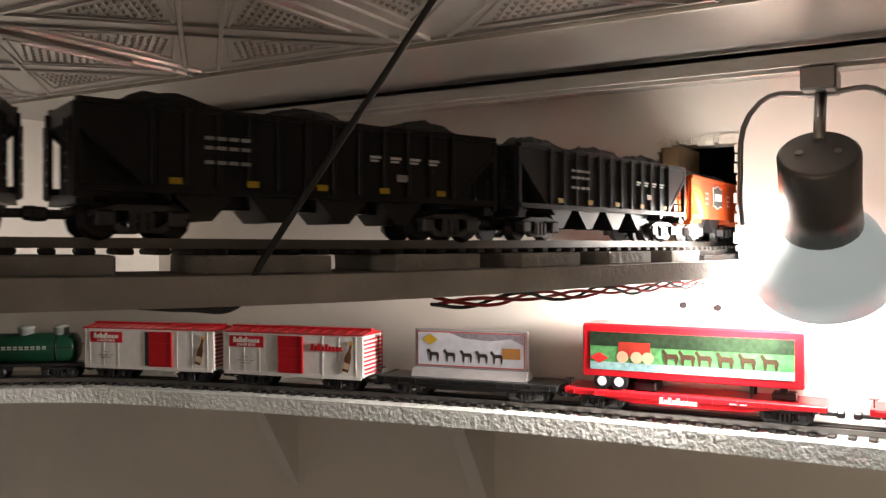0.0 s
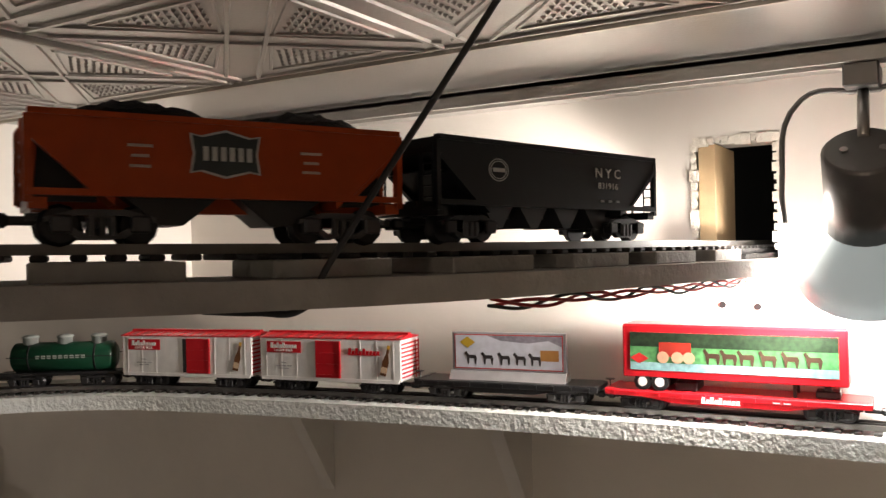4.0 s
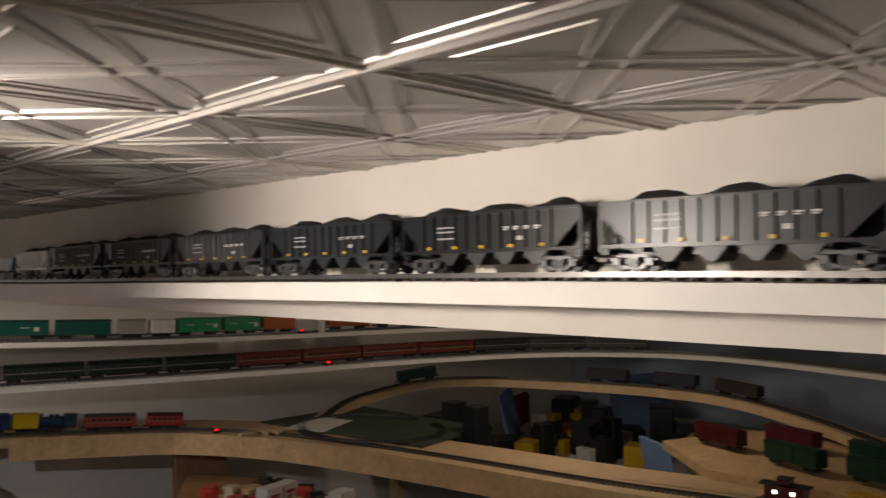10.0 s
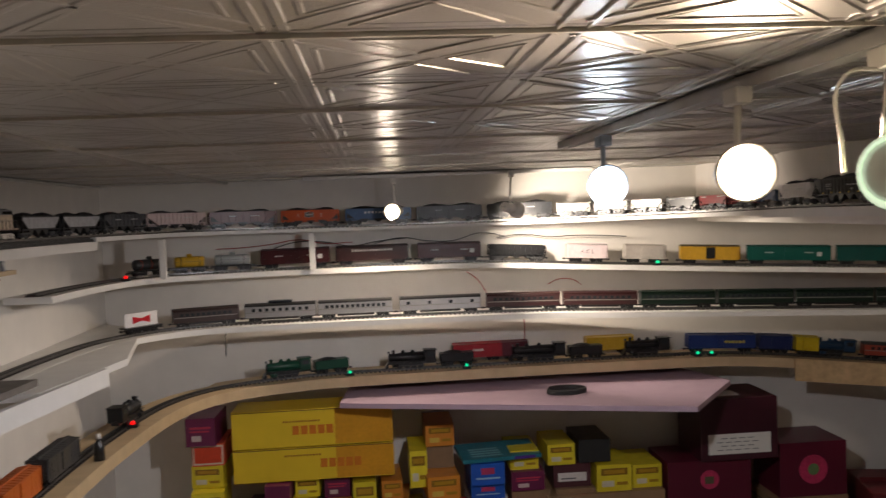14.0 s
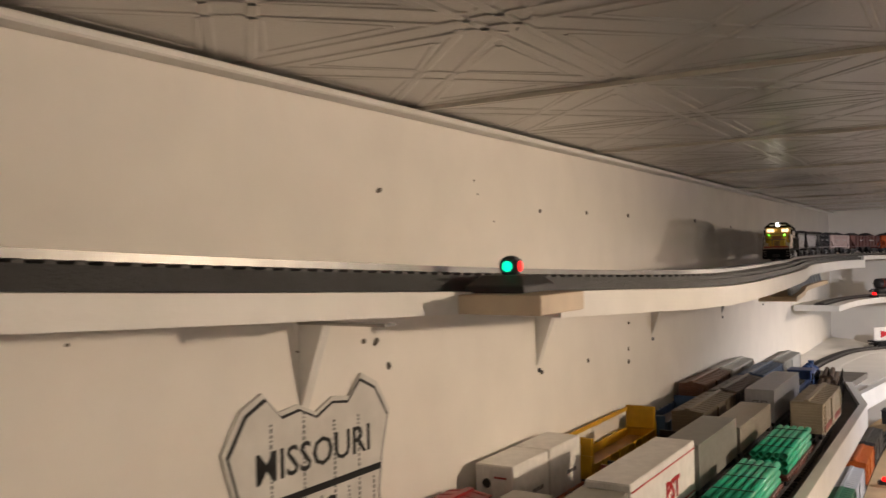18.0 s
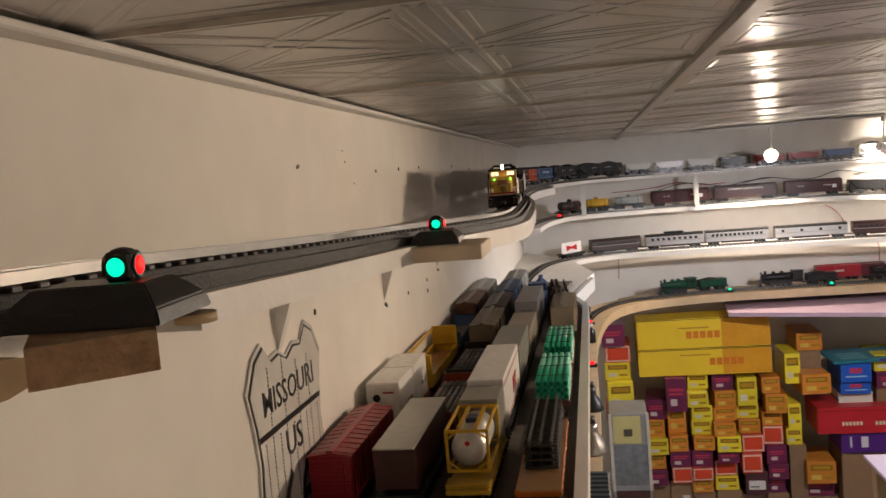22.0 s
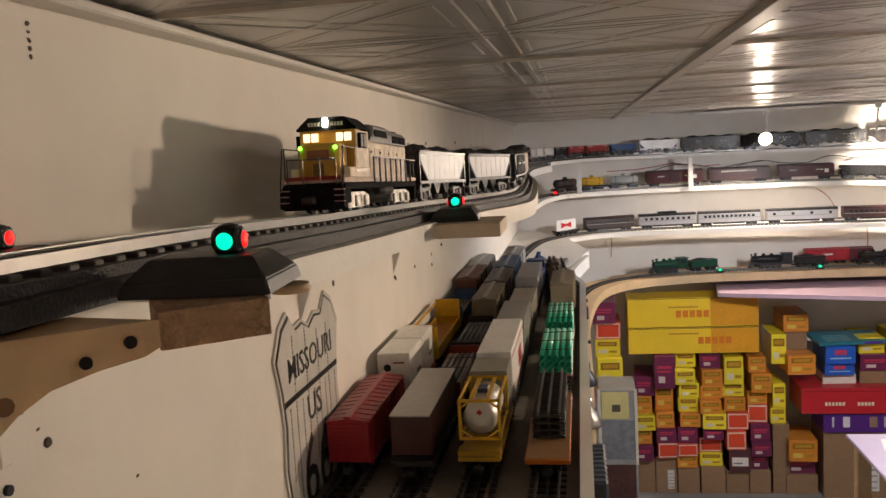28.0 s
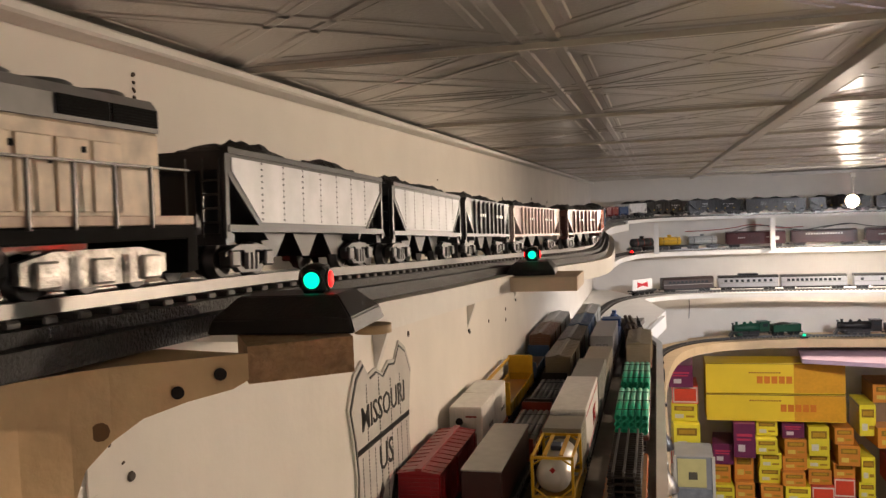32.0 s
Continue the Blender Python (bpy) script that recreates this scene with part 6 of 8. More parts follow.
HOLE_ME = mesh_of("nail_hole", tube(bmesh.new(), (0, 0, 0), (0.0016, 0, 0), 0.0055, 0.0042, n=9), mat("grey_nail_hole", (0.10, 0.085, 0.07), 0.9, rnd=0.3))
random.seed(8)
for y, z in ((1.458, 2.092), (1.928, 2.082), (2.138, 2.086), (2.373, 2.088), (2.361, 1.855), (1.42, 1.905), (1.445, 1.902), (1.471, 1.869), (1.922, 1.804), (2.129, 1.800), (2.356, 1.772), (1.822, 1.959), (2.356, 1.80), (2.9, 2.09), (3.3, 2.08), (0.734, 1.872), (1.021, 1.964)):
    ob = new("nail_hole", HOLE_ME)
    ob.matrix_world = pose(0.0002, y, z, random.uniform(0, 90), 0, 0) @ Matrix.Diagonal((1, random.uniform(0.7, 1.25), random.uniform(0.5, 1.0), 1))
    tagged(ob, "small dark nail hole in the wall", "nail hole", "nail holes")
# white metal plate with rounded foot that holds the curved bracket on the wall
wp = thing("wall_plate", Matrix.Identity(4), "white painted metal plate screwed to the wall", "plate")
foot = [(0.678 + 0.021 * math.cos(a), 1.866 + 0.021 * math.sin(a)) for a in [math.pi + k * math.pi / 10 for k in range(11)]]
part("plate", prism(bmesh.new(), foot + [(0.699, 1.955), (0.657, 1.955)], 0, 0.0004, 0.007), WALL, wp)
part("rib", box(0.007, 0.0095, 0.672, 0.684, 1.875, 1.955, 0.001), WALL, wp)
for z in (1.859, 1.909):
    part("screw", tube(bmesh.new(), (0.007, 0.677, z), (0.0102, 0.677, z), 0.0038, n=12), DARKMET, wp, "dark screw head")
# chips and specks in the wall paint
SPECK = mesh_of("paint_chip", tube(bmesh.new(), (0, 0, 0), (0.0009, 0, 0), 0.0026, 0.002, n=7), mat("dark_plaster_chip", (0.09, 0.07, 0.05), 0.9, rnd=0.3))
random.seed(14)
for y, z in [(0.765, 2.178 - 0.006 * k) for k in range(5)] + [(0.735, 1.947), (0.79, 1.945), (0.70, 1.935), (0.725, 1.885), (0.95, 1.93), (1.02, 1.94), (1.30, 1.905), (1.62, 1.95), (1.68, 1.93), (1.70, 2.12), (1.71, 2.10), (1.76, 2.06), (0.62, 2.09), (0.70, 1.915), (0.703, 1.91), (0.71, 1.903), (0.85, 1.80), (0.78, 1.76)]:
    ob = new("paint_chip", SPECK)
    ob.matrix_world = pose(0.0002, y, z, random.uniform(0, 180), 0, 0) @ Matrix.Diagonal((1, random.uniform(0.5, 1.4), random.uniform(0.4, 0.9), 1))
    tagged(ob, "small dark chip in the wall paint", "paint chip", "paint chips")
# road shield
sg = thing("highway_sign", pose(0.0, 1.325, 1.72), "white road shield sign with black border and lettering", "sign")
def shield(sc, x0, x1, dz=0.0):
    half = ((0.0, 0.115), (0.03, 0.128), (0.06, 0.124), (0.085, 0.148), (0.115, 0.134), (0.142, 0.095), (0.128, 0.05), (0.120, 0.0), (0.128, -0.06), (0.118, -0.115), (0.085, -0.155), (0.035, -0.178), (0.0, -0.192))
    pts = [(y * sc, z * sc + dz) for y, z in half] + [(-y * sc, z * sc + dz) for y, z in half[::-1][1:-1]]
    return prism(bmesh.new(), pts, 0, x0, x1)
part("plate", shield(1.0, 0.0005, 0.0035), mat("white_sign_enamel", (0.62, 0.60, 0.56), 0.25, vary=0.14, scale=30), sg)
part("border", shield(0.962, 0.0035, 0.0042), paint((0.015, 0.015, 0.015)), sg)
part("field", shield(0.938, 0.0042, 0.0050), mat("white_sign_enamel", (0.62, 0.60, 0.56), 0.25, vary=0.14, scale=30), sg)
part("bar", box(0.005, 0.0056, -0.118, 0.118, 0.026, 0.034), paint((0.015, 0.015, 0.015)), sg)
for txt, size, z, st in (("MISSOURI", 0.046, 0.068, 1.0), ("US", 0.052, -0.004, 1.1), ("66", 0.15, -0.095, 0.9)):
    part_of("lettering", text_mesh(txt, size, (0.015, 0.015, 0.015), bold=0.0003), sg, "", pose(0.0053, 0, z, 90, 0, 90) @ Matrix.Diagonal((st, 1, 1, 1)))
random.seed(12)
bm = bmesh.new()
for col in range(9):
    y = -0.1 + col * 0.025 + random.uniform(-0.004, 0.004)
    z = random.uniform(0.08, 0.12) if col % 2 else 0.02
    end = random.uniform(-0.13, -0.05)
    while z > end:
        h = random.uniform(0.002, 0.005)
        quad_box(bm, 0.005, 0.0054, y, y + 0.003, z - h, z)
        z -= h + 0.002
part("small_print", bm, paint((0.10, 0.10, 0.10)), sg, "columns of tiny unreadable print")
tagged(bpy.data.objects["small_print"], "columns of tiny unreadable print", kind="stuff")

# ---- the yard of freight cars on the wall table ----
ZY = 1.60
bm = prism(bmesh.new(), ((0.002, 1.14), (0.378, 1.14), (0.378, 3.03), (0.30, 3.42), (0.33, 3.75), (0.002, 3.75)), 2, ZY - 0.030, ZY - 0.0106)
wt = thing("wall_table", Matrix.Identity(4), "dark wall table with a white edge carrying four yard tracks", "table")
part("table_top", bm, mat("brown_grey_table", (0.16, 0.14, 0.12), 0.7, vary=0.3, scale=30), wt)
bm = bmesh.new()
for a, b in (((0.378, 1.14), (0.378, 3.03)), ((0.378, 3.03), (0.30, 3.42)), ((0.30, 3.42), (0.40, 4.1))):
    d = Vector((b[0] - a[0], b[1] - a[1], 0)).normalized()
    n = Vector((d.y, -d.x, 0)) * 0.019
    low = 0.05 if b[1] > 4 else 0.0   # steps down where it meets the shelf
    prism(bm, ((a[0], a[1]), (b[0], b[1]), (b[0] + n.x, b[1] + n.y), (a[0] + n.x, a[1] + n.y)), 2, ZY - 0.055 - low, ZY + 0.002 - low)
part("edge_board", bm, TRIM, wt, "white painted edge board")
COLS = (0.045, 0.140, 0.235, 0.333)
for x in COLS:
    ln = Line([(x, 1.18, ZY), (x, 1.8, ZY), (x, 2.6, ZY), (min(x, 0.27), 3.5, ZY)])
    track(ln, 0.0, ln.length, "yard track with dark ties on the wall table", False, name="track")


def yard(col, y, L):
    return pose(COLS[col], y + L / 2, ZY, 0, 0, 90)


GY = "freight cars on the wall table"
boxcar(yard(0, 1.345, 0.25), (0.28, 0.016, 0.022), "dark red boxcar with a ribbed roof", 0.25, group=GY)
c = flat_car(yard(0, 1.645, 0.27), (0.42, 0.09, 0.02), "orange-red flat car carrying two white containers", 0.27, group=GY)
for k in range(2):
    q = container(yard(0, 1.662 + k * 0.125, 0.118) @ pose(0, 0, 0.027), (0.80, 0.78, 0.74), "white container with a round black logo", 0.118, hgt=0.078, ribs=False)
    part("logo", tube(bmesh.new(), (-0.0594, 0.012, 0.052), (-0.0604, 0.012, 0.052), 0.007, n=14), BLACK, q)
    part("print_bar", box(-0.0604, -0.0594, -0.02, 0.0, 0.060, 0.063), paint((0.3, 0.05, 0.05)), q)
    for sgn in (-1, 1):
        part_of("marking", mark_mesh(0.010, 0.006, (0.2, 0.2, 0.2), 3, 0.003), q, "", pose(0.02, sgn * 0.031, 0.03))


def rack_car(m, color, label, L=0.28, deck=None):
    """Open rack or gondola with tall ends and ribbed low sides."""
    car = thing("gondola", m, label, "gondola", GY)
    h = L / 2
    bm = box(-h, h, -0.030, 0.030, 0.019, 0.026, 0.001)
    for sgn in (-1, 1):
        quad_box(bm, -h, h, sgn * 0.030 - 0.0012, sgn * 0.030 + 0.0012, 0.02, 0.044)
        for k in range(9):
            x = -h + 0.006 + k * (L - 0.012) / 8
            quad_box(bm, x - 0.0015, x + 0.0015, sgn * 0.0318 - 0.001, sgn * 0.0318 + 0.001, 0.02, 0.046)
        quad_box(bm, sgn * h - 0.002, sgn * h + 0.002, -0.031, 0.031, 0.02, 0.060)
    part("body", bm, paint(color), car)
    part("floor", box(-h + 0.003, h - 0.003, -0.0285, 0.0285, 0.0262, 0.0275), paint(deck or color), car)
    running_gear(car, h)
    return car


def pipes(m, color, label, L=0.24, rows_=3, n=5, r=0.0055, open_=True):
    ld = thing("pipe_load", m, label, "pipe load", GY)
    def pm():
        bm = bmesh.new()
        n_ = 12
        ring = []
        for x, rr in ((-L / 2, r), (L / 2, r), (L / 2, r * 0.72), (-L / 2, r * 0.72)):
            ring.append([bm.verts.new((x, rr * math.cos(2 * math.pi * i / n_), rr * math.sin(2 * math.pi * i / n_))) for i in range(n_)])
        for a, b in zip(ring, ring[1:] + ring[:1]):
            for i in range(n_):
                bm.faces.new((a[i], a[(i + 1) % n_], b[(i + 1) % n_], b[i])).smooth = True
        return mesh_of("pipe", bm, paint(color, 0.3))
    me = cached(("pipe", color, L, r), pm)
    for q in range(rows_):
        for k in range(n):
            part_of("pipe", me, ld, "", pose(0, (k - (n - 1) / 2) * r * 2.02, r + q * r * 2.0))
    for x in (-L * 0.32, 0.0, L * 0.32):
        part("band", box(x - 0.0012, x + 0.0012, -n * r * 1.03, n * r * 1.03, rows_ * r * 2.0, rows_ * r * 2.0 + 0.0008), paint((0.02, 0.05, 0.04)), ld)
    return ld


rack = rack_car(yard(0, 1.955, 0.345), (0.55, 0.32, 0.02), "yellow rack car with tall yellow ends", 0.345, (0.35, 0.16, 0.05))
for e in (-1, 1):
    part("end_frame", box(e * 0.168 - 0.004, e * 0.168 + 0.004, -0.031, 0.031, 0.044, 0.090, 0.002), paint((0.55, 0.32, 0.02)), rack)
part("top_rail", box(-0.168, 0.168, 0.027, 0.031, 0.078, 0.086, 0.001), paint((0.55, 0.32, 0.02)), rack)
rack_car(yard(0, 2.36, 0.27), (0.07, 0.13, 0.26), "blue gondola car with brown floor", 0.27, (0.14, 0.09, 0.06))
boxcar(yard(0, 2.67, 0.26), (0.16, 0.08, 0.05), "brown boxcar in the yard row", 0.26, group=GY)
boxcar(yard(0, 2.96, 0.26), (0.55, 0.54, 0.50), "off-white boxcar with a pale roof", 0.26, (0.6, 0.6, 0.57), group=GY)
# second column
flat_car(yard(1, 1.335, 0.27), (0.03, 0.03, 0.03), "black flat car carrying a trailer", 0.27, group=GY)
tl = thing("semi_trailer", yard(1, 1.335, 0.26) @ pose(0, 0, 0.0268), "dark brown trailer with a flat grey roof", "trailer", GY)
part("box_body", box(-0.13, 0.13, -0.029, 0.029, 0.010, 0.066, 0.001), paint((0.055, 0.02, 0.018)), tl)
part("roof", box(-0.131, 0.131, -0.030, 0.030, 0.066, 0.0685, 0.0008), paint((0.42, 0.40, 0.36)), tl, "grey roof")
for x in (0.08, 0.105, -0.1):
    part("wheel", tube(bmesh.new(), (x, -0.026, 0.0095), (x, 0.026, 0.0095), 0.0095, n=16), BLACK, tl)
rack_car(yard(1, 1.63, 0.28), (0.20, 0.035, 0.02), "rust-red gondola loaded with grey pipes", 0.28)
pipes(yard(1, 1.65, 0.24) @ pose(0, 0, 0.0276), (0.14, 0.14, 0.14), "stack of dark grey pipes in a gondola", 0.235, 2, 5)
rack_car(yard(1, 1.94, 0.28), (0.018, 0.016, 0.016), "black gondola loaded with dark pipes", 0.28)
pipes(yard(1, 1.96, 0.24) @ pose(0, 0, 0.0276), (0.09, 0.09, 0.10), "stack of dark pipes in a gondola", 0.235, 2, 5)
for y, col, lab in ((2.30, (0.19, 0.16, 0.12), "brown-grey boxcar with a worn roof"), (2.59, (0.15, 0.14, 0.13), "dark grey covered car"), (2.88, (0.09, 0.15, 0.26), "blue boxcar in the yard row"), (3.17, (0.5, 0.5, 0.47), "white boxcar near the corner")):
    boxcar(yard(1, y, 0.265), col, lab, 0.265, group=GY)
# third column: tank container, grey and white containers on well cars
def well_car(m, L, color, label):
    w = flat_car(m, color, label, L, 0.031, "well_car", group=GY)
    part("end_plate", box(-L / 2 + 0.002, -L / 2 + 0.03, -0.031, 0.031, 0.0268, 0.034, 0.001), paint(color), w)
    part("end_plate", box(L / 2 - 0.03, L / 2 - 0.002, -0.031, 0.031, 0.0268, 0.034, 0.001), paint(color), w)
    return w


well_car(yard(2, 1.355, 0.235), 0.235, (0.45, 0.27, 0.03), "yellow well car with containers")
tc = thing("tank_container", yard(2, 1.382, 0.13) @ pose(0, 0, 0.0425), "silver tank in a yellow open frame", "tank container", GY)
YF = paint((0.58, 0.34, 0.02))
part("tank", lathe(bmesh.new(), (-0.062, 0, 0.030), (0.062, 0, 0.030), ((0, 0.010), (0.02, 0.019), (0.08, 0.0255), (0.92, 0.0255), (0.98, 0.019), (1, 0.010)), 24), mat("pale_tank_metal", (0.55, 0.54, 0.50), 0.35, 0.4), tc)
for x in (-0.064, 0.064):
    bm = bmesh.new()
    for y in (-0.029, 0.029):
        quad_box(bm, x - 0.002, x + 0.002, y - 0.002, y + 0.002, 0.0, 0.060)
    for z in (0.001, 0.058):
        quad_box(bm, x - 0.002, x + 0.002, -0.029, 0.029, z - 0.001, z + 0.003)
    for sy in (-1, 1):
        for z0, z1 in ((0.003, 0.014), (0.058, 0.047)):
            prism(bm, ((sy * 0.028, z1), (sy * 0.028, z1 + 0.003), (sy * 0.012, z0 + 0.002), (sy * 0.012, z0)), 0, x - 0.0015, x + 0.0015)
    part("end_frame", bm, YF, tc, "yellow end frame")
for y in (-0.029, 0.029):
    for z in (0.001, 0.058):
        part("side_rail", box(-0.064, 0.064, y - 0.0018, y + 0.0018, z, z + 0.0035), YF, tc)
for y in (-0.012, 0.012):
    part("walkway", box(-0.055, 0.055, y - 0.003, y + 0.003, 0.0595, 0.061), YF, tc)
part("hatch", box(-0.012, 0.012, -0.008, 0.008, 0.055, 0.062, 0.001), paint((0.05, 0.06, 0.10)), tc)
part("warning_diamond", prism(bmesh.new(), ((0.0, 0.036), (0.0045, 0.0405), (0.0, 0.045), (-0.0045, 0.0405)), 0, -0.0632, -0.0622), paint((0.5, 0.02, 0.02)), tc, "red diamond mark")
container(yard(2, 1.516, 0.088) @ pose(0, 0, 0.0345), (0.30, 0.29, 0.25), "olive grey container with a flat roof", 0.088, hgt=0.074)
well_car(yard(2, 1.612, 0.29), 0.29, (0.04, 0.04, 0.04), "black well car with a white container")
cw = container(yard(2, 1.612, 0.288) @ pose(0, 0, 0.0345), (0.80, 0.78, 0.75), "white container with red lettering and stripes", 0.288, hgt=0.081, ribs=False)
for sgn in (-1, 1):
    part_of("lettering", text_mesh("PST", 0.040, (0.50, 0.02, 0.03), bold=0.0012), cw, "red letters", pose(0.03 * -sgn, sgn * 0.0312, 0.034, 90, 0, 0 if sgn < 0 else 180))
    part("stripe", box(-0.141, 0.141, -0.0003, 0.0003, 0.070, 0.072), paint((0.5, 0.02, 0.03)), cw).matrix_local = pose(0, sgn * 0.031, 0)
    part("stripe", box(-0.141, 0.141, -0.0003, 0.0003, 0.006, 0.008), paint((0.5, 0.02, 0.03)), cw).matrix_local = pose(0, sgn * 0.031, 0)
part_of("lettering", text_mesh("PST", 0.012, (0.50, 0.02, 0.03), bold=0.0005), cw, "red letters", pose(-0.1448, -0.004, 0.046, 90, 0, -90))
for y, L, col, lab in ((1.925, 0.25, (0.25, 0.25, 0.23), "dark grey container with ribbed sides"), (2.52, 0.31, (0.38, 0.39, 0.42), "grey container with two square marks on its end"), (2.20, 0.28, (0.36, 0.33, 0.28), "beige-grey low container on the yard track")):
    well_car(yard(2, y - 0.01, L + 0.02), L + 0.02, (0.05, 0.05, 0.05), "black well car with a grey container")
    q = container(yard(2, y, L) @ pose(0, 0, 0.0345), col, lab, L, hgt=0.046 if "low" in lab else 0.068)
    for yy in (-0.010, 0.008):
        part("print_square", box(-L / 2 - 0.0026, -L / 2 - 0.0018, yy - 0.006, yy + 0.006, 0.032, 0.046), paint((0.14, 0.14, 0.14)), q)
        part("print_square", box(-L / 2 - 0.0030, -L / 2 - 0.0026, yy - 0.004, yy + 0.004, 0.034, 0.044), paint(col), q)
steam(yard(2, 3.0, 0.26), (0.05, 0.10, 0.26), "blue steam engine near the corner", 0.24, True)
# fourth column
flat_car(yard(3, 1.345, 0.33), (0.48, 0.13, 0.02), "orange-edged flat car stacked with black track panels", 0.33, deck=(0.30, 0.17, 0.08), group=GY)
for q in range(4):
    for k in range(1):
        tp = thing("stacked_track", yard(3, 1.43, 0.25) @ pose(0, 0, 0.0269 + 0.0105 + q * 0.0106), "black track panel stacked on a flat car", "track panel", "track panels")
        for o in (-0.0159, 0.0, 0.0159):
            part("rail", box(-0.125, 0.125, o - 0.0016, o + 0.0016, -0.0065, 0.0), DARKMET if q < 3 else STEEL, tp)
        for i in range(20):
            part_of("tie", TIE_ME, tp, "", pose(-0.119 + i * 0.0125, 0, 0) @ Matrix.Diagonal((0.75, 0.95, 1, 1)))
for k, y in enumerate((1.785, 2.095)):
    flat_car(yard(3, y, 0.272), (0.12, 0.035, 0.025), "brown flat car loaded with green pipes", 0.272, group=GY)
    pipes(yard(3, y + 0.015, 0.24) @ pose(0, 0, 0.0269), (0.03, 0.42, 0.25), "banded stack of sea-green pipes", 0.245, 3, 5, 0.0062)
c = boxcar(yard(3, 2.50, 0.27), (0.52, 0.46, 0.35), "cream boxcar with a red lower stripe", 0.27, (0.42, 0.37, 0.28), group=GY)
for sgn in (-1, 1):
    part("stripe", box(-0.13, 0.13, -0.0004, 0.0004, 0.024, 0.036), paint((0.32, 0.03, 0.03)), c).matrix_local = pose(0, sgn * 0.033, 0)
for y, L in ((2.80, 0.24), (3.06, 0.22)):
    m_ = pose(0.325 - (y - 2.6) * 0.08, y + L / 2, ZY, 0, 0, 95)
    flat_car(m_, (0.03, 0.03, 0.03), "black stake car loaded with brown logs", L, group=GY, stakes=True)
    lg = thing("log_load", m_ @ pose(0, 0, 0.0269), "stack of rough brown logs", "log load", GY)
    random.seed(int(y * 100))
    for q in range(3):
        for k in range(4 - q):
            part("log", tube(bmesh.new(), (-L * 0.42, (k - (3 - q) / 2) * 0.0145, 0.007 + q * 0.0125), (L * 0.42, (k - (3 - q) / 2) * 0.0145 + random.uniform(-0.002, 0.002), 0.007 + q * 0.0125), 0.0072, 0.0064, n=9), mat("log_bark", (0.11, 0.07, 0.045), 0.9, vary=0.5, scale=120, bump=1.0, bscale=200), lg)

# ---- the shelves across the back wall ----
TIER2 = Line([(0.11, 4.3, 1.79), (0.15, 4.75, 1.79), (0.30, 5.12, 1.79), (0.7, 5.29, 1.787), (1.3, 5.30, 1.787), (1.8, 5.30, 1.782), (2.3, 5.30, 1.752), (2.8, 5.27, 1.724), (3.3, 5.15, 1.705), (3.85, 4.95, 1.69), (4.65, 4.85, 1.672), (5.6, 4.6, 1.662), (6.4, 4.0, 1.66), (6.6, 3.2, 1.66), (6.3, 2.3, 1.66)])
TIER3 = Line([(0.10, 3.9, 1.56), (0.12, 4.35, 1.56), (0.2, 4.78, 1.56), (0.45, 5.06, 1.56), (0.9, 5.13, 1.56), (1.9, 5.11, 1.558), (2.5, 5.05, 1.545), (3.4, 4.95, 1.522), (4.4, 4.70, 1.512), (5.2, 4.5, 1.51), (6.0, 4.1, 1.51), (6.4, 3.3, 1.51), (6.1, 2.1, 1.51), (5.5, 1.2, 1.51)])
TIER4 = Line([(0.315, 1.6, 1.27), (0.32, 3.0, 1.27), (0.33, 4.2, 1.275), (0.47, 4.92, 1.282), (0.9, 5.20, 1.288), (1.6, 5.26, 1.288), (2.6, 5.26, 1.288), (3.05, 5.25, 1.28), (3.6, 5.18, 1.235), (4.1, 5.0, 1.20), (4.42, 4.55, 1.182), (4.60, 3.8, 1.178), (4.72, 2.9, 1.178), (4.85, 2.2, 1.178), (4.9, 1.2, 1.178)])
for ln, lab, front, back, mt_, thick in ((TIER2, "white shelf board of the second tier across the back wall", -0.072, 0.11, TRIM, 0.024), (TIER3, "white shelf board of the third tier across the back wall", -0.085, 0.24, TRIM, 0.024), (TIER4, "pine-edged shelf board of the lowest tier", -0.092, 0.15, WOOD, 0.045)):
    def hind(s, ln=ln, back=back):
        p = ln.at(s)
        return min(back, YB - p.y - 0.004) if 0.6 < p.x < 3.2 else min(back, 0.1)
    tagged(part("shelf_board", ribbon(ln, 0.0, ln.length, (front, hind), -0.0106 - thick, -0.0106), mt_, None), lab, "shelf")
    track(ln, 0.0, ln.length, "three-rail track along the tiered shelf", False)
bm = prism(bmesh.new(), ((0.002, 3.75), (0.33, 3.75), (0.42, 4.3), (0.30, 4.9), (0.12, 5.3), (0.002, 5.4)), 2, 1.525, 1.5485)
tagged(part("shelf_board", bm, TRIM, None), "white corner board between wall table and shelf", "shelf")
P_POST = mat("painted_wood_white", (0.72, 0.70, 0.66), 0.5, vary=0.08, scale=14, bump=0.2, bscale=90)
for x, y, z0, z1 in ((0.385, 5.03, 1.775, 1.948), (1.015, 5.22, 1.775, 1.948), (4.78, 4.76, 1.66, 1.92)):
    solid("shelf_post", box(x - 0.013, x + 0.013, y - 0.013, y + 0.013, z0, z1, 0.001), P_POST, "white wooden post between two shelves", "post", "shelf posts")
# graduated grey piers below the high track near the corner
s_p = HIGH.near(0.17, 3.23) - 0.75
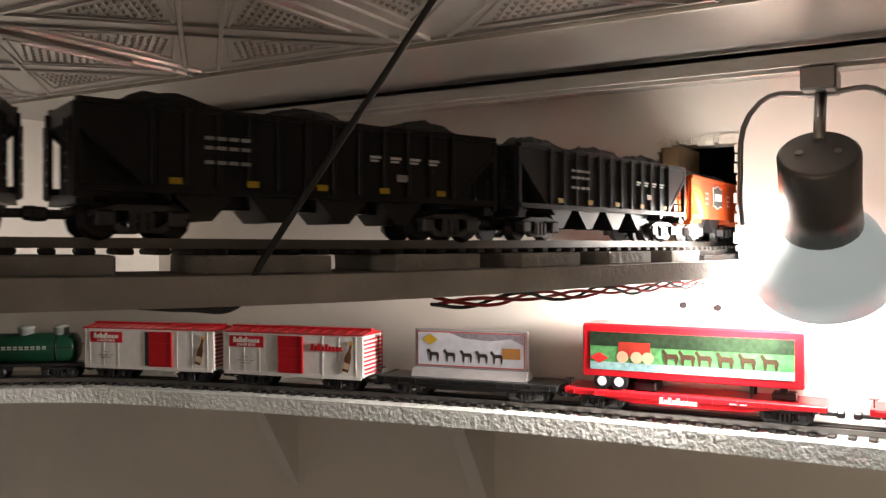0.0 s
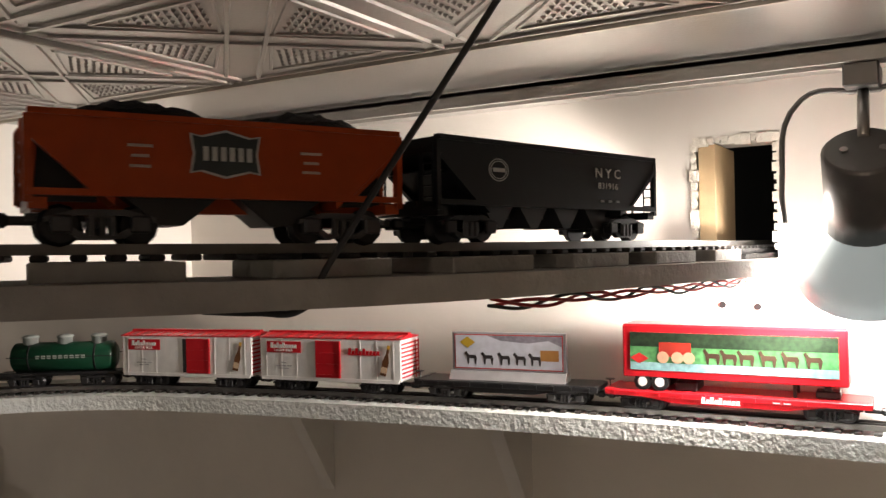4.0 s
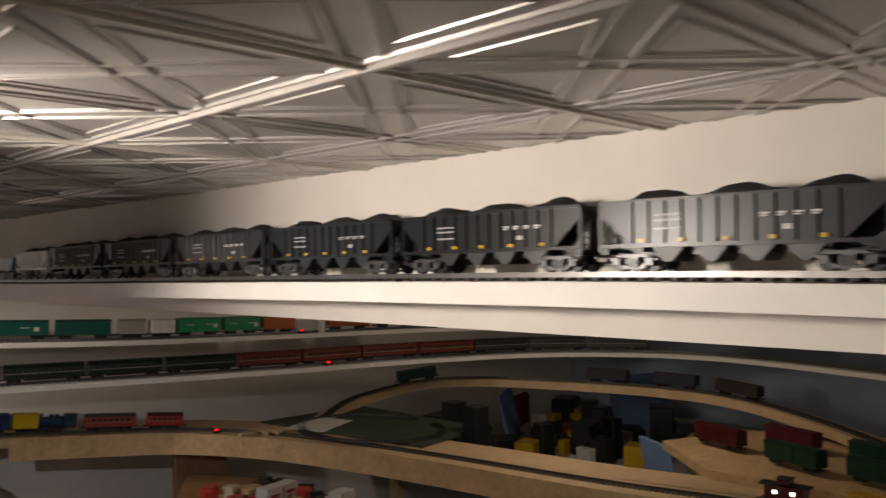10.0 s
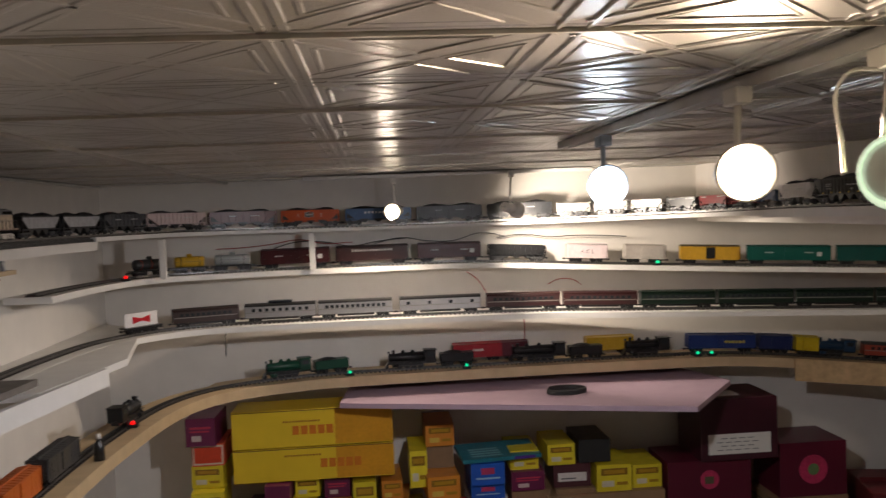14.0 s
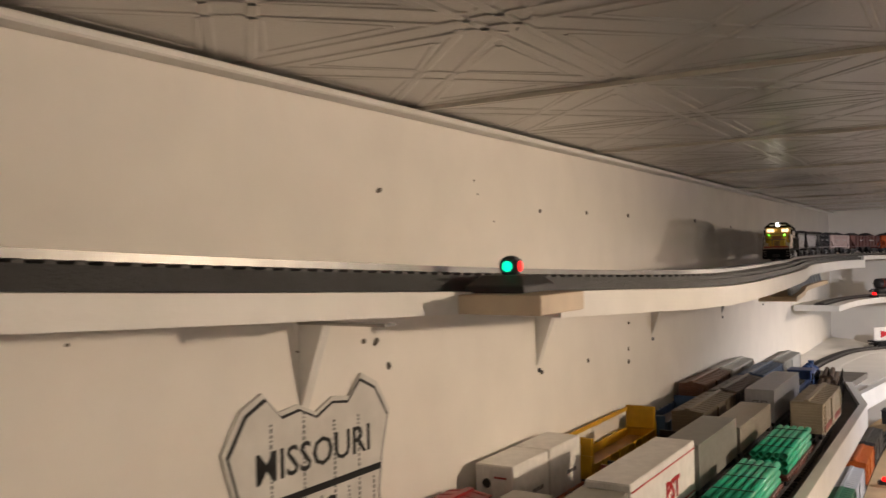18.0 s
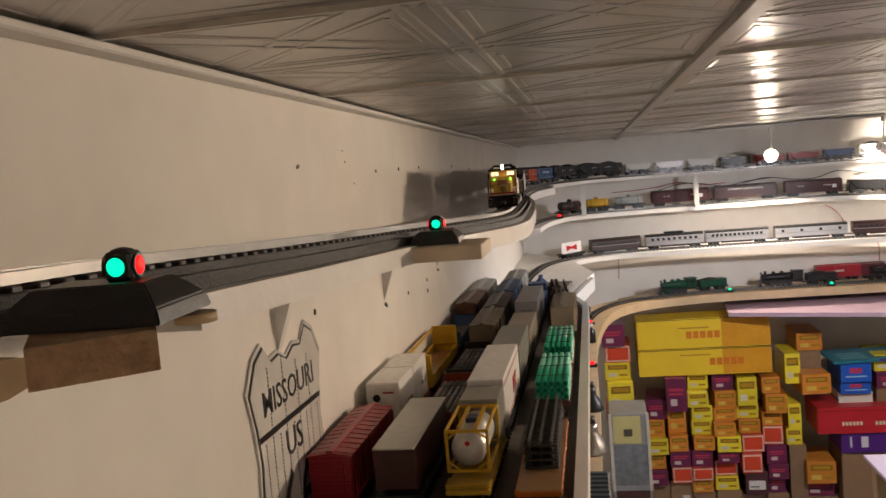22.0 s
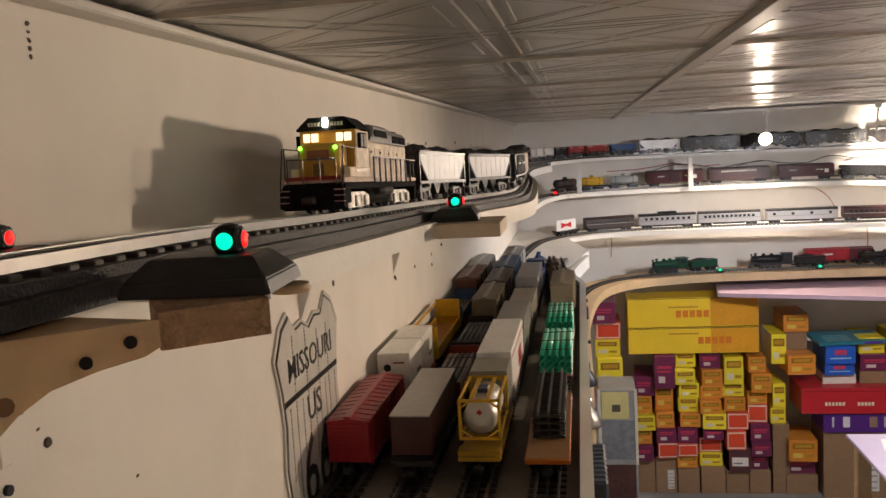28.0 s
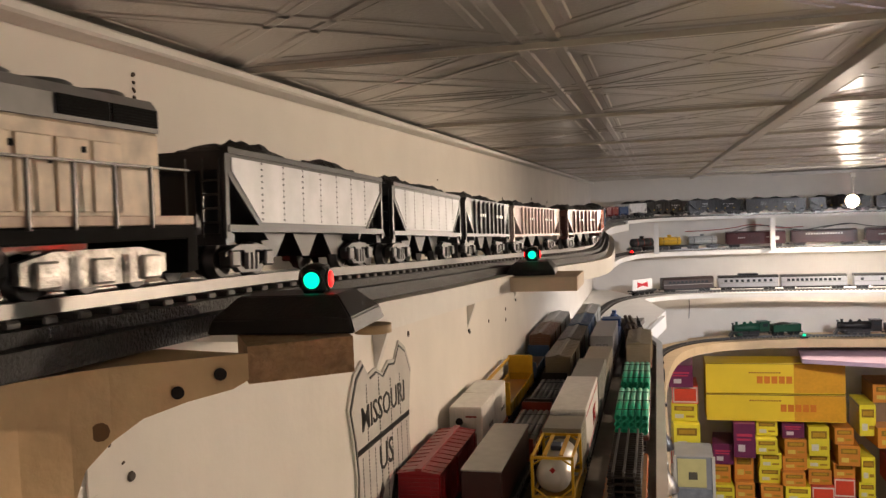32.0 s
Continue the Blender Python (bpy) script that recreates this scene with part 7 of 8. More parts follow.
for k in range(16):
    s_ = s_p + k * 0.065
    ob = thing("trestle_pier", HIGH.seat(s_, 0.02), "small grey plastic trestle pier under the high track", "trestle pier", "trestle piers")
    hgt = 0.034
    for sgn in (-1, 1):
        part_of("leg", cached(("pier", sgn), lambda: mesh_of("leg", prism(bmesh.new(), ((sgn * 0.036, -0.094), (sgn * 0.026, -0.094), (sgn * 0.020, -0.061), (sgn * 0.028, -0.061)), 0, -0.008, 0.008), paint((0.30, 0.31, 0.32)))), ob)
    part_of("cap", cached("piercap", lambda: mesh_of("cap", box(-0.010, 0.010, -0.034, 0.034, -0.068, -0.0603, 0.001), paint((0.30, 0.31, 0.32)))), ob)
tagged(part("shelf_board", ribbon(HIGH, s_p - 0.05, s_p + 1.02, (-0.045, 0.05), -0.108, -0.0942), WOOD, None), "narrow pale board below the trestle piers", "shelf")


def put(line, x, L, dz=0.0, turn=1, s=None):
    """Pose on a line at the place nearest to x on its run along the back wall."""
    if s is None:
        k = (line.c[:, 1] > 4.4)
        s = float(np.interp(x, line.c[k, 0], line.s[k]))
    return line.seat(s, max(0.03, L / 2 - 0.045), turn)


GT = "freight cars on the second tier"
tank_car(put(TIER2, 0.30, 0.2), (0.03, 0.03, 0.03), "black tank car with red and yellow bands", 0.19, band=(0.4, 0.05, 0.02), group=GT)
tank_car(put(TIER2, 0.455, 0.16), (0.55, 0.33, 0.03), "yellow tank car on a black frame", 0.17, group=GT)
tank_car(put(TIER2, 0.64, 0.2), (0.34, 0.36, 0.36), "grey tank car on a black frame", 0.20, group=GT)
for x, L, col, lab, r_ in ((0.93, 0.33, (0.055, 0.012, 0.014), "maroon boxcar with white emblem", None), (1.29, 0.35, (0.035, 0.014, 0.013), "brown boxcar with wooden sides and lettering", None), (1.655, 0.31, (0.06, 0.012, 0.015), "maroon boxcar with small white lettering", None),
                           (2.32, 0.205, (0.60, 0.50, 0.50), "pale pink-white boxcar with dark lettering", (0.5, 0.42, 0.42)), (2.605, 0.21, (0.42, 0.38, 0.34), "cream boxcar on the second tier", None), (2.915, 0.29, (0.52, 0.30, 0.03), "yellow boxcar with a black door", (0.1, 0.07, 0.03)),
                           (3.265, 0.385, (0.006, 0.085, 0.066), "teal green boxcar with white marks", None), (3.58, 0.26, (0.006, 0.07, 0.058), "teal green boxcar on the second tier", None), (3.785, 0.135, (0.3, 0.29, 0.26), "grey boxcar in shadow", None), (3.925, 0.13, (0.66, 0.64, 0.6), "white boxcar with a dark emblem", None), (4.11, 0.235, (0.01, 0.26, 0.10), "bright green boxcar with white marks", None), (4.345, 0.215, (0.01, 0.22, 0.09), "bright green boxcar with white marks", None), (4.56, 0.20, (0.35, 0.09, 0.02), "orange-brown boxcar in shadow", None), (4.98, 0.26, (0.30, 0.08, 0.02), "orange-brown boxcar in shadow", None), (5.28, 0.26, (0.04, 0.03, 0.03), "dark boxcar at the shelf bend", None)):
    c = boxcar(put(TIER2, x, L), col, lab, L - 0.012, r_, (0.02, 0.02, 0.02) if "yellow" in lab else None, group=GT, detail=x < 3.0)
    if "ACL" in lab or "pink" in lab:
        side_text(c, "A C L", 0.026, 0.0, 0.050, 0.0335, (0.03, 0.03, 0.03), (-1,))
    elif "brown boxcar with wooden" in lab:
        side_mark(c, mark_mesh(0.008, 0.010, (0.5, 0.48, 0.45), 14, 0.006), 0.0, 0.066, 0.0335, (-1,))
    elif "emblem" in lab or "marks" in lab or "letter" in lab:
        for xx in (-0.075, 0.075):
            side_mark(c, mark_mesh(0.006, 0.006, (0.6, 0.6, 0.58), 4, 0.004), xx * L / 0.33, 0.055, 0.0335, (-1,))
        side_mark(c, mark_mesh(0.022, 0.020, (0.6, 0.6, 0.58)), 0.115 * L / 0.33, 0.048, 0.0335, (-1,))
hopper(put(TIER2, 1.98, 0.28), (0.015, 0.015, 0.016), "black open gondola with a white letter", 0.27, 8, 3, False, 5, group=GT)
# third tier: sign car, coaches
GP = "passenger cars on the shelf"
flat_car(put(TIER3, 0.30, 0.2), (0.02, 0.02, 0.02), "black flat car carrying a white sign", 0.17, group=GP)
sgn_ = thing("sign_board", put(TIER3, 0.30, 0.2) @ pose(0, 0, 0.0268), "white sign board with a red bow-tie shape", "sign")
part("board", box(-0.08, 0.08, -0.003, 0.003, 0.0, 0.058, 0.001), paint((0.72, 0.70, 0.68)), sgn_)
part("bow_tie", prism(bmesh.new(), ((-0.042, 0.012), (-0.042, 0.044), (0.0, 0.033), (0.042, 0.044), (0.042, 0.012), (0.0, 0.023)), 1, -0.0042, -0.003), paint((0.50, 0.02, 0.03)), sgn_, "red bow-tie shape")
passenger(put(TIER3, 0.54, 0.29), (0.03, 0.015, 0.012), "dark brown coach with lit-grey windows", 0.285, (0.03, 0.02, 0.018), 10, group=GP)
SIL = (0.36, 0.36, 0.37)
passenger(put(TIER3, 0.868, 0.33), SIL, "silver dome coach with black roof", 0.315, (0.02, 0.02, 0.02), 9, True, group=GP)
passenger(put(TIER3, 1.205, 0.345), SIL, "silver coach with a row of windows", 0.335, (0.02, 0.02, 0.02), 12, group=GP)
passenger(put(TIER3, 1.59, 0.385), SIL, "silver baggage car with few windows", 0.37, (0.02, 0.02, 0.02), 4, group=GP)
s0 = float(np.interp(1.80, TIER3.c[60:110, 0], TIER3.s[60:110]))
for k, (col, lab) in enumerate([((0.035, 0.012, 0.012), "dark maroon coach on the third tier")] * 2 + [((0.007, 0.017, 0.011), "dark green coach on the third tier")] * 5 + [((0.12, 0.022, 0.012), "dull orange-red coach on the third tier")] * 4 + [((0.03, 0.03, 0.028), "black coach at the far bend")] * 3):
    passenger(put(TIER3, 0, 0.345, s=s0 + 0.17 + k * 0.352), col, lab, 0.338, tuple(v * 0.7 for v in col), 11, group=GP)
# lowest tier: engines and cars
GE = "engines on the lowest tier"
steam(put(TIER4, 0.885, 0.22, turn=-1), (0.01, 0.06, 0.035), "dark green steam engine with tender", 0.22, True, (0.01, 0.05, 0.03), "dark green tender coupled to the engine", GE)
steam(put(TIER4, 1.46, 0.24, turn=-1), (0.012, 0.012, 0.013), "black steam engine with bright rods", 0.24, True, group=GE)
steam(put(TIER4, 2.07, 0.27, turn=-1), (0.012, 0.012, 0.013), "large black steam engine on the lowest tier", 0.27, True, group=GE)
steam(put(TIER4, 2.60, 0.24, turn=-1), (0.014, 0.014, 0.015), "black steam engine on the lowest tier", 0.23, False, group=GE)
back = lambda x, L: put(TIER4, x, L) @ pose(0, 0.075 if x < 2.7 else 0.0, 0.004)
for x, L, col, lab in ((1.78, 0.24, (0.32, 0.02, 0.03), "red boxcar behind the engines"), (1.96, 0.13, (0.10, 0.02, 0.03), "maroon car behind the engines"), (2.43, 0.235, (0.55, 0.35, 0.03), "yellow boxcar behind the engines"), (2.96, 0.33, (0.02, 0.04, 0.16), "blue boxcar with yellow lettering"), (3.22, 0.16, (0.02, 0.03, 0.10), "dark blue boxcar on the lowest tier"), (3.37, 0.11, (0.58, 0.42, 0.02), "yellow car end with a dark square")):
    c = boxcar(back(x, L), col, lab, L, group=GE, detail=False)
    if "lettering" in lab:
        side_mark(c, mark_mesh(0.012, 0.012, (0.6, 0.5, 0.1), 6, 0.005), 0.06, 0.05, 0.0335, (-1,))
    elif "red box" in lab:
        side_mark(c, mark_mesh(0.05, 0.012, (0.6, 0.55, 0.5), 1), 0.0, 0.055, 0.0335, (-1,))
steam(put(TIER4, 3.51, 0.2, turn=-1), (0.02, 0.05, 0.10), "dark blue streamlined engine with red trim", 0.20, False, group=GE)
passenger(put(TIER4, 3.75, 0.27), (0.30, 0.05, 0.03), "red and grey coach behind the blue engine", 0.24, (0.05, 0.05, 0.05), 7, group=GE)
passenger(put(TIER4, 4.0, 0.20), (0.35, 0.03, 0.02), "bright red passenger car by the bend", 0.18, (0.06, 0.02, 0.02), 5, group=GE)
# small lights between the rails
LEDM = {c: mesh_of("lens", lathe(bmesh.new(), (0, 0, 0.012), (0, 0, 0.024), ((0, 0.0085), (0.6, 0.0085), (1, 0.004)), 10), m_) for c, m_ in (("g", LED_G), ("r", LED_R))}


def led(p, col):
    l = thing("signal_lamp", Matrix.Translation(p), "small lit %s signal lamp beside the track" % ("green" if col == "g" else "red"), "signal lamp", "signal lamps")
    part("base", box(-0.02, 0.02, -0.012, 0.012, 0.0, 0.012, 0.002), BLACK, l)
    part_of("lens", LEDM[col], l)


for ln, x, col in ((TIER4, 1.16, "g"), (TIER4, 1.71, "g"), (TIER4, 2.83, "g"), (TIER4, 2.90, "g"), (TIER4, 4.22, "r"), (TIER2, 2.66, "g"), (TIER2, 4.68, "r"), (TIER2, 5.5, "r"), (TIER3, 4.7, "r"), (TIER2, 0.20, "r")):
    led(put(ln, x, 0.1) @ Vector((0, -0.055, -0.0104)), col)
led((0.385, 4.45, 1.27), "r")
led((0.39, 3.55, 1.27), "r")
# slack wires below the shelves
random.seed(4)
for x0, z0, n, mt_ in ((0.55, 1.90, 1, REDWIRE), (0.8, 1.885, 1, BLKWIRE), (1.3, 1.895, 1, BLKWIRE), (1.9, 1.88, 1, BLKWIRE)):
    rope("slack_wire", [(x0 + k * 0.13, 5.36 + 0.03 * random.random(), z0 + random.uniform(-0.02, 0.02)) for k in range(6)], 0.0022, mt_, None, "slack wire hanging along the back wall", "wire")
for pts in ([(1.75, 5.42, 1.72), (1.8, 5.40, 1.68), (1.85, 5.40, 1.60)], [(2.15, 5.40, 1.64), (2.2, 5.38, 1.665), (2.27, 5.38, 1.66), (2.32, 5.40, 1.63)], [(0.56, 5.44, 1.53), (0.565, 5.43, 1.45), (0.56, 5.44, 1.36)], [(2.02, 5.44, 1.52), (2.03, 5.42, 1.44), (2.02, 5.43, 1.30)]):
    rope("slack_wire", pts, 0.0022, REDWIRE if pts[0][0] > 1.7 else BLKWIRE, None, "thin wire dropping between two shelves", "wire")
rope("slack_wire", [(0.02, 2.2, 1.895), (0.03, 2.6, 1.875), (0.05, 3.0, 1.868), (0.04, 3.4, 1.86), (0.06, 3.8, 1.855), (0.05, 4.2, 1.85)], 0.0028, REDWIRE, None, "dark red wires sagging along the wall", "wire")
rope("slack_wire", [(0.02, 2.1, 1.90), (0.03, 2.7, 1.868), (0.05, 3.2, 1.872), (0.04, 3.6, 1.85), (0.06, 4.0, 1.86)], 0.0028, BLKWIRE, None, "black wires sagging along the wall", "wire")


# ---- stacked model boxes under the lowest tier ----
YEL_, ORG, PUR, REDB, BLU = (0.70, 0.56, 0.025), (0.56, 0.20, 0.02), (0.13, 0.012, 0.055), (0.58, 0.06, 0.025), (0.01, 0.08, 0.40)
BROWNC = (0.25, 0.15, 0.08)
CARD = {k: mat("printed_card", c, 0.4, vary=0.14, scale=25, rnd=0.12) for k, c in (("y", YEL_), ("o", ORG), ("p", PUR), ("r", REDB), ("b", BLU), ("c", BROWNC), ("w", (0.55, 0.50, 0.43)), ("k", (0.02, 0.02, 0.02)), ("d", (0.07, 0.02, 0.025)))}
LABELS = {"y": "yellow card model box with a brown label panel", "o": "orange card model box with a label panel", "p": "purple card model box with small print", "r": "red card model box with a pale border", "b": "blue card model box with red print",
          "c": "brown corrugated carton", "w": "white printed carton", "k": "black card model box", "d": "dark maroon card box with a white label"}


def carton(x0, x1, z0, z1, kind, y=5.08, depth=0.26, label="", tilt=0.0, turn=0.0):
    """A closed card box standing with its printed end to the room."""
    w, h = x1 - x0, z1 - z0
    b = thing("model_box" if kind != "c" else "carton", pose((x0 + x1) / 2, y, z0, 0, tilt, turn), label or LABELS[kind], "box", "stacked boxes")
    part("card", box(-w / 2, w / 2, 0, depth, 0, h, 0.0012), CARD[kind], b)
    part("lid_seam", box(-w / 2 - 0.0006, w / 2 + 0.0006, 0.002, depth, h * 0.93, h * 0.945), paint((0.05, 0.03, 0.02)), b)
    f = lambda n, xa, xb, za, zb, col, k=1: part(n, box(xa * w, xb * w, -0.0006 * k, 0.0, za * h, zb * h), paint(col), b)
    if kind in "yo":
        f("label_panel", -0.38, 0.38, 0.60, 0.86, (0.22, 0.12, 0.015))
        f("print_bar", -0.30, 0.30, 0.66, 0.80, (0.40, 0.22, 0.02), 2)
        f("price_label", -0.36, -0.02, 0.18, 0.40, (0.58, 0.52, 0.40) if kind == "y" else (0.60, 0.42, 0.08))
        f("print_bar", 0.06, 0.38, 0.22, 0.34, (0.35, 0.20, 0.02))
    elif kind == "p":
        f("print_bar", -0.36, 0.36, 0.62, 0.70, (0.45, 0.04, 0.08))
        f("print_bar", -0.36, 0.30, 0.50, 0.56, (0.45, 0.04, 0.08))
        f("price_label", -0.30, 0.02, 0.18, 0.38, (0.55, 0.45, 0.42))
    elif kind == "r":
        f("border", -0.47, 0.47, 0.06, 0.94, (0.62, 0.50, 0.40))
        f("field", -0.42, 0.42, 0.14, 0.86, REDB, 2)
    elif kind == "b":
        f("print_bar", -0.2, 0.2, 0.50, 0.80, (0.40, 0.04, 0.10))
        f("print_bar", -0.35, 0.35, 0.28, 0.36, (0.30, 0.45, 0.6))
    elif kind == "c" and "white printed" in label:
        f("price_label", 0.05, 0.36, 0.10, 0.62, (0.60, 0.57, 0.52))
        for q in range(5):
            f("print_bar", 0.08, 0.33, 0.14 + q * 0.09, 0.165 + q * 0.09, (0.30, 0.29, 0.28), 2)
    elif kind == "d":
        f("price_label", -0.38, 0.38, 0.25, 0.62, (0.62, 0.58, 0.54))
        f("print_bar", -0.30, 0.10, 0.34, 0.40, (0.15, 0.15, 0.15), 2)
    elif kind == "w":
        for q in range(4):
            f("print_bar", -0.40, 0.25 - 0.1 * (q % 2), 0.55 + q * 0.09, 0.58 + q * 0.09, (0.30, 0.08, 0.06))
    return b


# columns of boxes, each from the top down: x from, x to, then top, bottom and kind of every box
STACKS = (
    (0.435, 0.585, ((1.145, 1.04, "p"), (1.02, 0.94, "r"), (0.92, 0.83, "y"), (0.82, 0.73, "y"), (0.66, 0.58, "r"))),
    (0.64, 0.76, ((0.70, 0.60, "p"), (0.585, 0.49, "o"), (0.48, 0.40, "y"), (0.39, 0.31, "o"), (0.30, 0.21, "p"))),
    (0.765, 0.885, ((0.83, 0.74, "p"), (0.64, 0.55, "o"), (0.50, 0.42, "o"), (0.41, 0.32, "p"), (0.315, 0.22, "r"))),
    (0.89, 1.01, ((0.83, 0.755, "y"), (0.745, 0.67, "y"), (0.66, 0.59, "y"), (0.575, 0.50, "y"), (0.49, 0.42, "o"), (0.41, 0.32, "p"), (0.31, 0.24, "r"), (0.235, 0.16, "o"))),
    (1.02, 1.155, ((0.83, 0.745, "p"), (0.735, 0.65, "o"), (0.64, 0.575, "o"), (0.565, 0.50, "o"), (0.49, 0.42, "y"), (0.40, 0.34, "p"), (0.33, 0.25, "r"), (0.24, 0.16, "y"))),
    (1.16, 1.285, ((0.81, 0.655, "y"), (0.65, 0.575, "y"), (0.57, 0.50, "o"), (0.49, 0.40, "r"), (0.39, 0.29, "r"), (0.28, 0.14, "d"))),
    (1.29, 1.405, ((0.81, 0.73, "o"), (0.72, 0.625, "o"), (0.61, 0.54, "o"), (0.53, 0.48, "r"), (0.42, 0.33, "p"), (0.32, 0.24, "p"), (0.235, 0.14, "p"))),
    (1.42, 1.51, ((0.645, 0.51, "y"), (0.505, 0.41, "y"))),
    (1.49, 1.66, ((0.82, 0.71, "o"), (0.335, 0.22, "o"), (0.21, 0.115, "p"))),
    (1.69, 1.865, ((0.87, 0.775, "b"), (0.77, 0.70, "b"))),
    (1.885, 2.06, ((0.81, 0.72, "p"),)),
    (2.095, 2.28, ((0.82, 0.71, "d"),)),
)
random.seed(21)
for k, (x0, x1, col) in enumerate(STACKS):
    low = None
    for (z1, z0, kind), nxt in zip(col, col[1:] + (None,)):
        # each box stands on the one below it
        base = nxt[0] if nxt and z0 - nxt[0] < 0.12 else z0
        dx = random.uniform(-0.012, 0.012)
        carton(x0 + 0.004 + dx, x1 - 0.004 + dx - random.choice((0, 0, 0.012)), base + 0.0005, z1, kind, 5.03 + random.uniform(0, 0.09), turn=random.uniform(-4, 4))
        low = base
    if low > 0.16:
        carton(x0, x1, 0.0, low, "c" if k % 3 else "w", 5.09, label=("brown carton under the stack of model boxes" if k % 2 else "brown carton with a white printed label") if k % 3 else "white printed carton under the model boxes")
    else:
        carton(x0, x1, 0.0, low, "c", 5.08, label="flat brown carton on the floor")
for z0, z1, txt, size, sx in ((0.99, 1.158, "KING", 0.055, 0.0), (0.835, 0.985, "RAIL KING", 0.06, 0.12)):
    b = thing("long_model_box", pose(0.99, 5.08, z0), "long yellow and orange card box with upturned print", "box", "stacked boxes")
    part("card", box(-0.36, 0.36, 0, 0.22, 0, z1 - z0, 0.0015), mat("yellow_orange_card", (0.70, 0.48, 0.02), 0.4, vary=0.12, scale=8), b)
    part("orange_end", box(0.10, 0.359, -0.0006, 0.0, 0.004, z1 - z0 - 0.004), paint((0.58, 0.27, 0.02)), b)
    part("edge_line", box(-0.36, 0.36, -0.0008, 0.0, z1 - z0 - 0.006, z1 - z0 - 0.002), paint((0.10, 0.05, 0.02)), b)
    part_of("marking", mark_mesh(0.030, 0.040, (0.55, 0.16, 0.02), 5, 0.008), b, "", pose(sx, -0.001, 0.075))
    part_of("marking", mark_mesh(0.010, 0.008, (0.30, 0.12, 0.02), 12, 0.004), b, "", pose(-0.05, -0.0012, 0.115))
carton(1.42, 1.50, 0.76, 0.93, "y", 5.10)
carton(1.50, 1.635, 0.93, 1.03, "o", 5.16)
carton(1.50, 1.63, 0.821, 0.929, "c", 5.18, label="plain brown card box")
tb = thing("blister_pack", pose(1.85, 5.06, 0.872, 4, 0, 6), "blue-green printed pack lying on the blue boxes", "pack")
part("card", box(-0.19, 0.18, 0, 0.22, 0, 0.018, 0.002), mat("printed_card", (0.02, 0.16, 0.20), 0.35, vary=0.3, scale=40), tb)
part("print_panel", box(0.05, 0.15, -0.001, 0.0, 0.002, 0.016), paint((0.08, 0.03, 0.2)), tb)
for q in range(4):
    part("print_bar", box(-0.14, 0.0, 0.03 + q * 0.03, 0.045 + q * 0.03, 0.018, 0.0186), paint((0.2, 0.4, 0.42)), tb)
carton(1.885, 2.02, 0.81, 0.90, "y", 5.11)
carton(2.06, 2.19, 0.823, 0.92, "y", 5.10)
carton(2.21, 2.36, 0.823, 0.93, "k", 5.11)
carton(2.285, 2.45, 0.69, 0.815, "y", 5.08)
rb = thing("long_model_box", pose(1.80, 5.0, 0.50), "long red card box with script print", "box", "stacked boxes")
part("card", box(-0.245, 0.245, 0, 0.28, 0, 0.145, 0.0015), mat("red_card", (0.42, 0.012, 0.02), 0.4, vary=0.1, scale=12), rb)
for x, n in ((-0.07, 6), (0.09, 5)):
    part_of("marking", mark_mesh(0.012, 0.020, (0.62, 0.56, 0.40), n, 0.006), rb, "", pose(x, -0.0006, 0.055))
part("lid_seam", box(-0.246, 0.246, -0.0006, 0.27, 0.125, 0.128), paint((0.12, 0.01, 0.01)), rb)
pb = thing("long_model_box", pose(1.845, 5.02, 0.385), "long purple card box with pictures", "box", "stacked boxes")
part("card", box(-0.17, 0.17, 0, 0.26, 0, 0.1145, 0.0015), mat("purple_card", (0.07, 0.012, 0.16), 0.4, vary=0.15, scale=14), pb)
for x, w, col in ((-0.05, 0.035, (0.6, 0.56, 0.58)), (0.09, 0.04, (0.25, 0.16, 0.12)), (-0.12, 0.01, (0.55, 0.5, 0.5)), (0.15, 0.01, (0.5, 0.45, 0.4))):
    part("print_panel", box(x - w / 2, x + w / 2, -0.0007, 0, 0.03, 0.09), paint(col), pb)
carton(1.68, 2.02, 0.0, 0.384, "c", 5.04, label="tall brown carton with a white printed label")
carton(2.05, 2.60, 0.0, 0.69, "c", 5.06, 0.34, "large brown carton with white printed labels")
carton(2.62, 3.02, 0.0, 0.60, "c", 5.06, 0.34, "large brown carton under maroon boxes")
carton(2.46, 2.60, 0.691, 0.80, "y", 5.1)
mb = thing("model_box", pose(2.815, 5.06, 0.601), "dark maroon box with a round printed picture", "box", "stacked boxes")
part("card", box(-0.20, 0.20, 0, 0.28, 0, 0.21, 0.0015), mat("maroon_card", (0.09, 0.006, 0.02), 0.35, vary=0.15, scale=10), mb)
part("picture", tube(bmesh.new(), (0.0, -0.0008, 0.12), (0.0, 0.0, 0.12), 0.045, n=24), mat("printed_round_picture", (0.42, 0.03, 0.09), 0.35, vary=0.4, scale=60), mb, "round pink-red picture")
part("picture_train", box(-0.025, 0.02, -0.0012, 0.0, 0.10, 0.135), paint((0.10, 0.09, 0.05)), mb)
mb = thing("model_box", pose(2.955, 5.04, 0.8115), "large dark maroon box with a white label", "box", "stacked boxes")
part("card", box(-0.185, 0.185, 0, 0.30, 0, 0.29, 0.002), mat("dark_maroon_card", (0.045, 0.008, 0.015), 0.35, vary=0.2, scale=10), mb)
part("paper_label", box(-0.15, 0.15, -0.0007, 0, 0.03, 0.125), mat("paper", (0.66, 0.63, 0.58), 0.6, vary=0.06), mb, "white paper label")
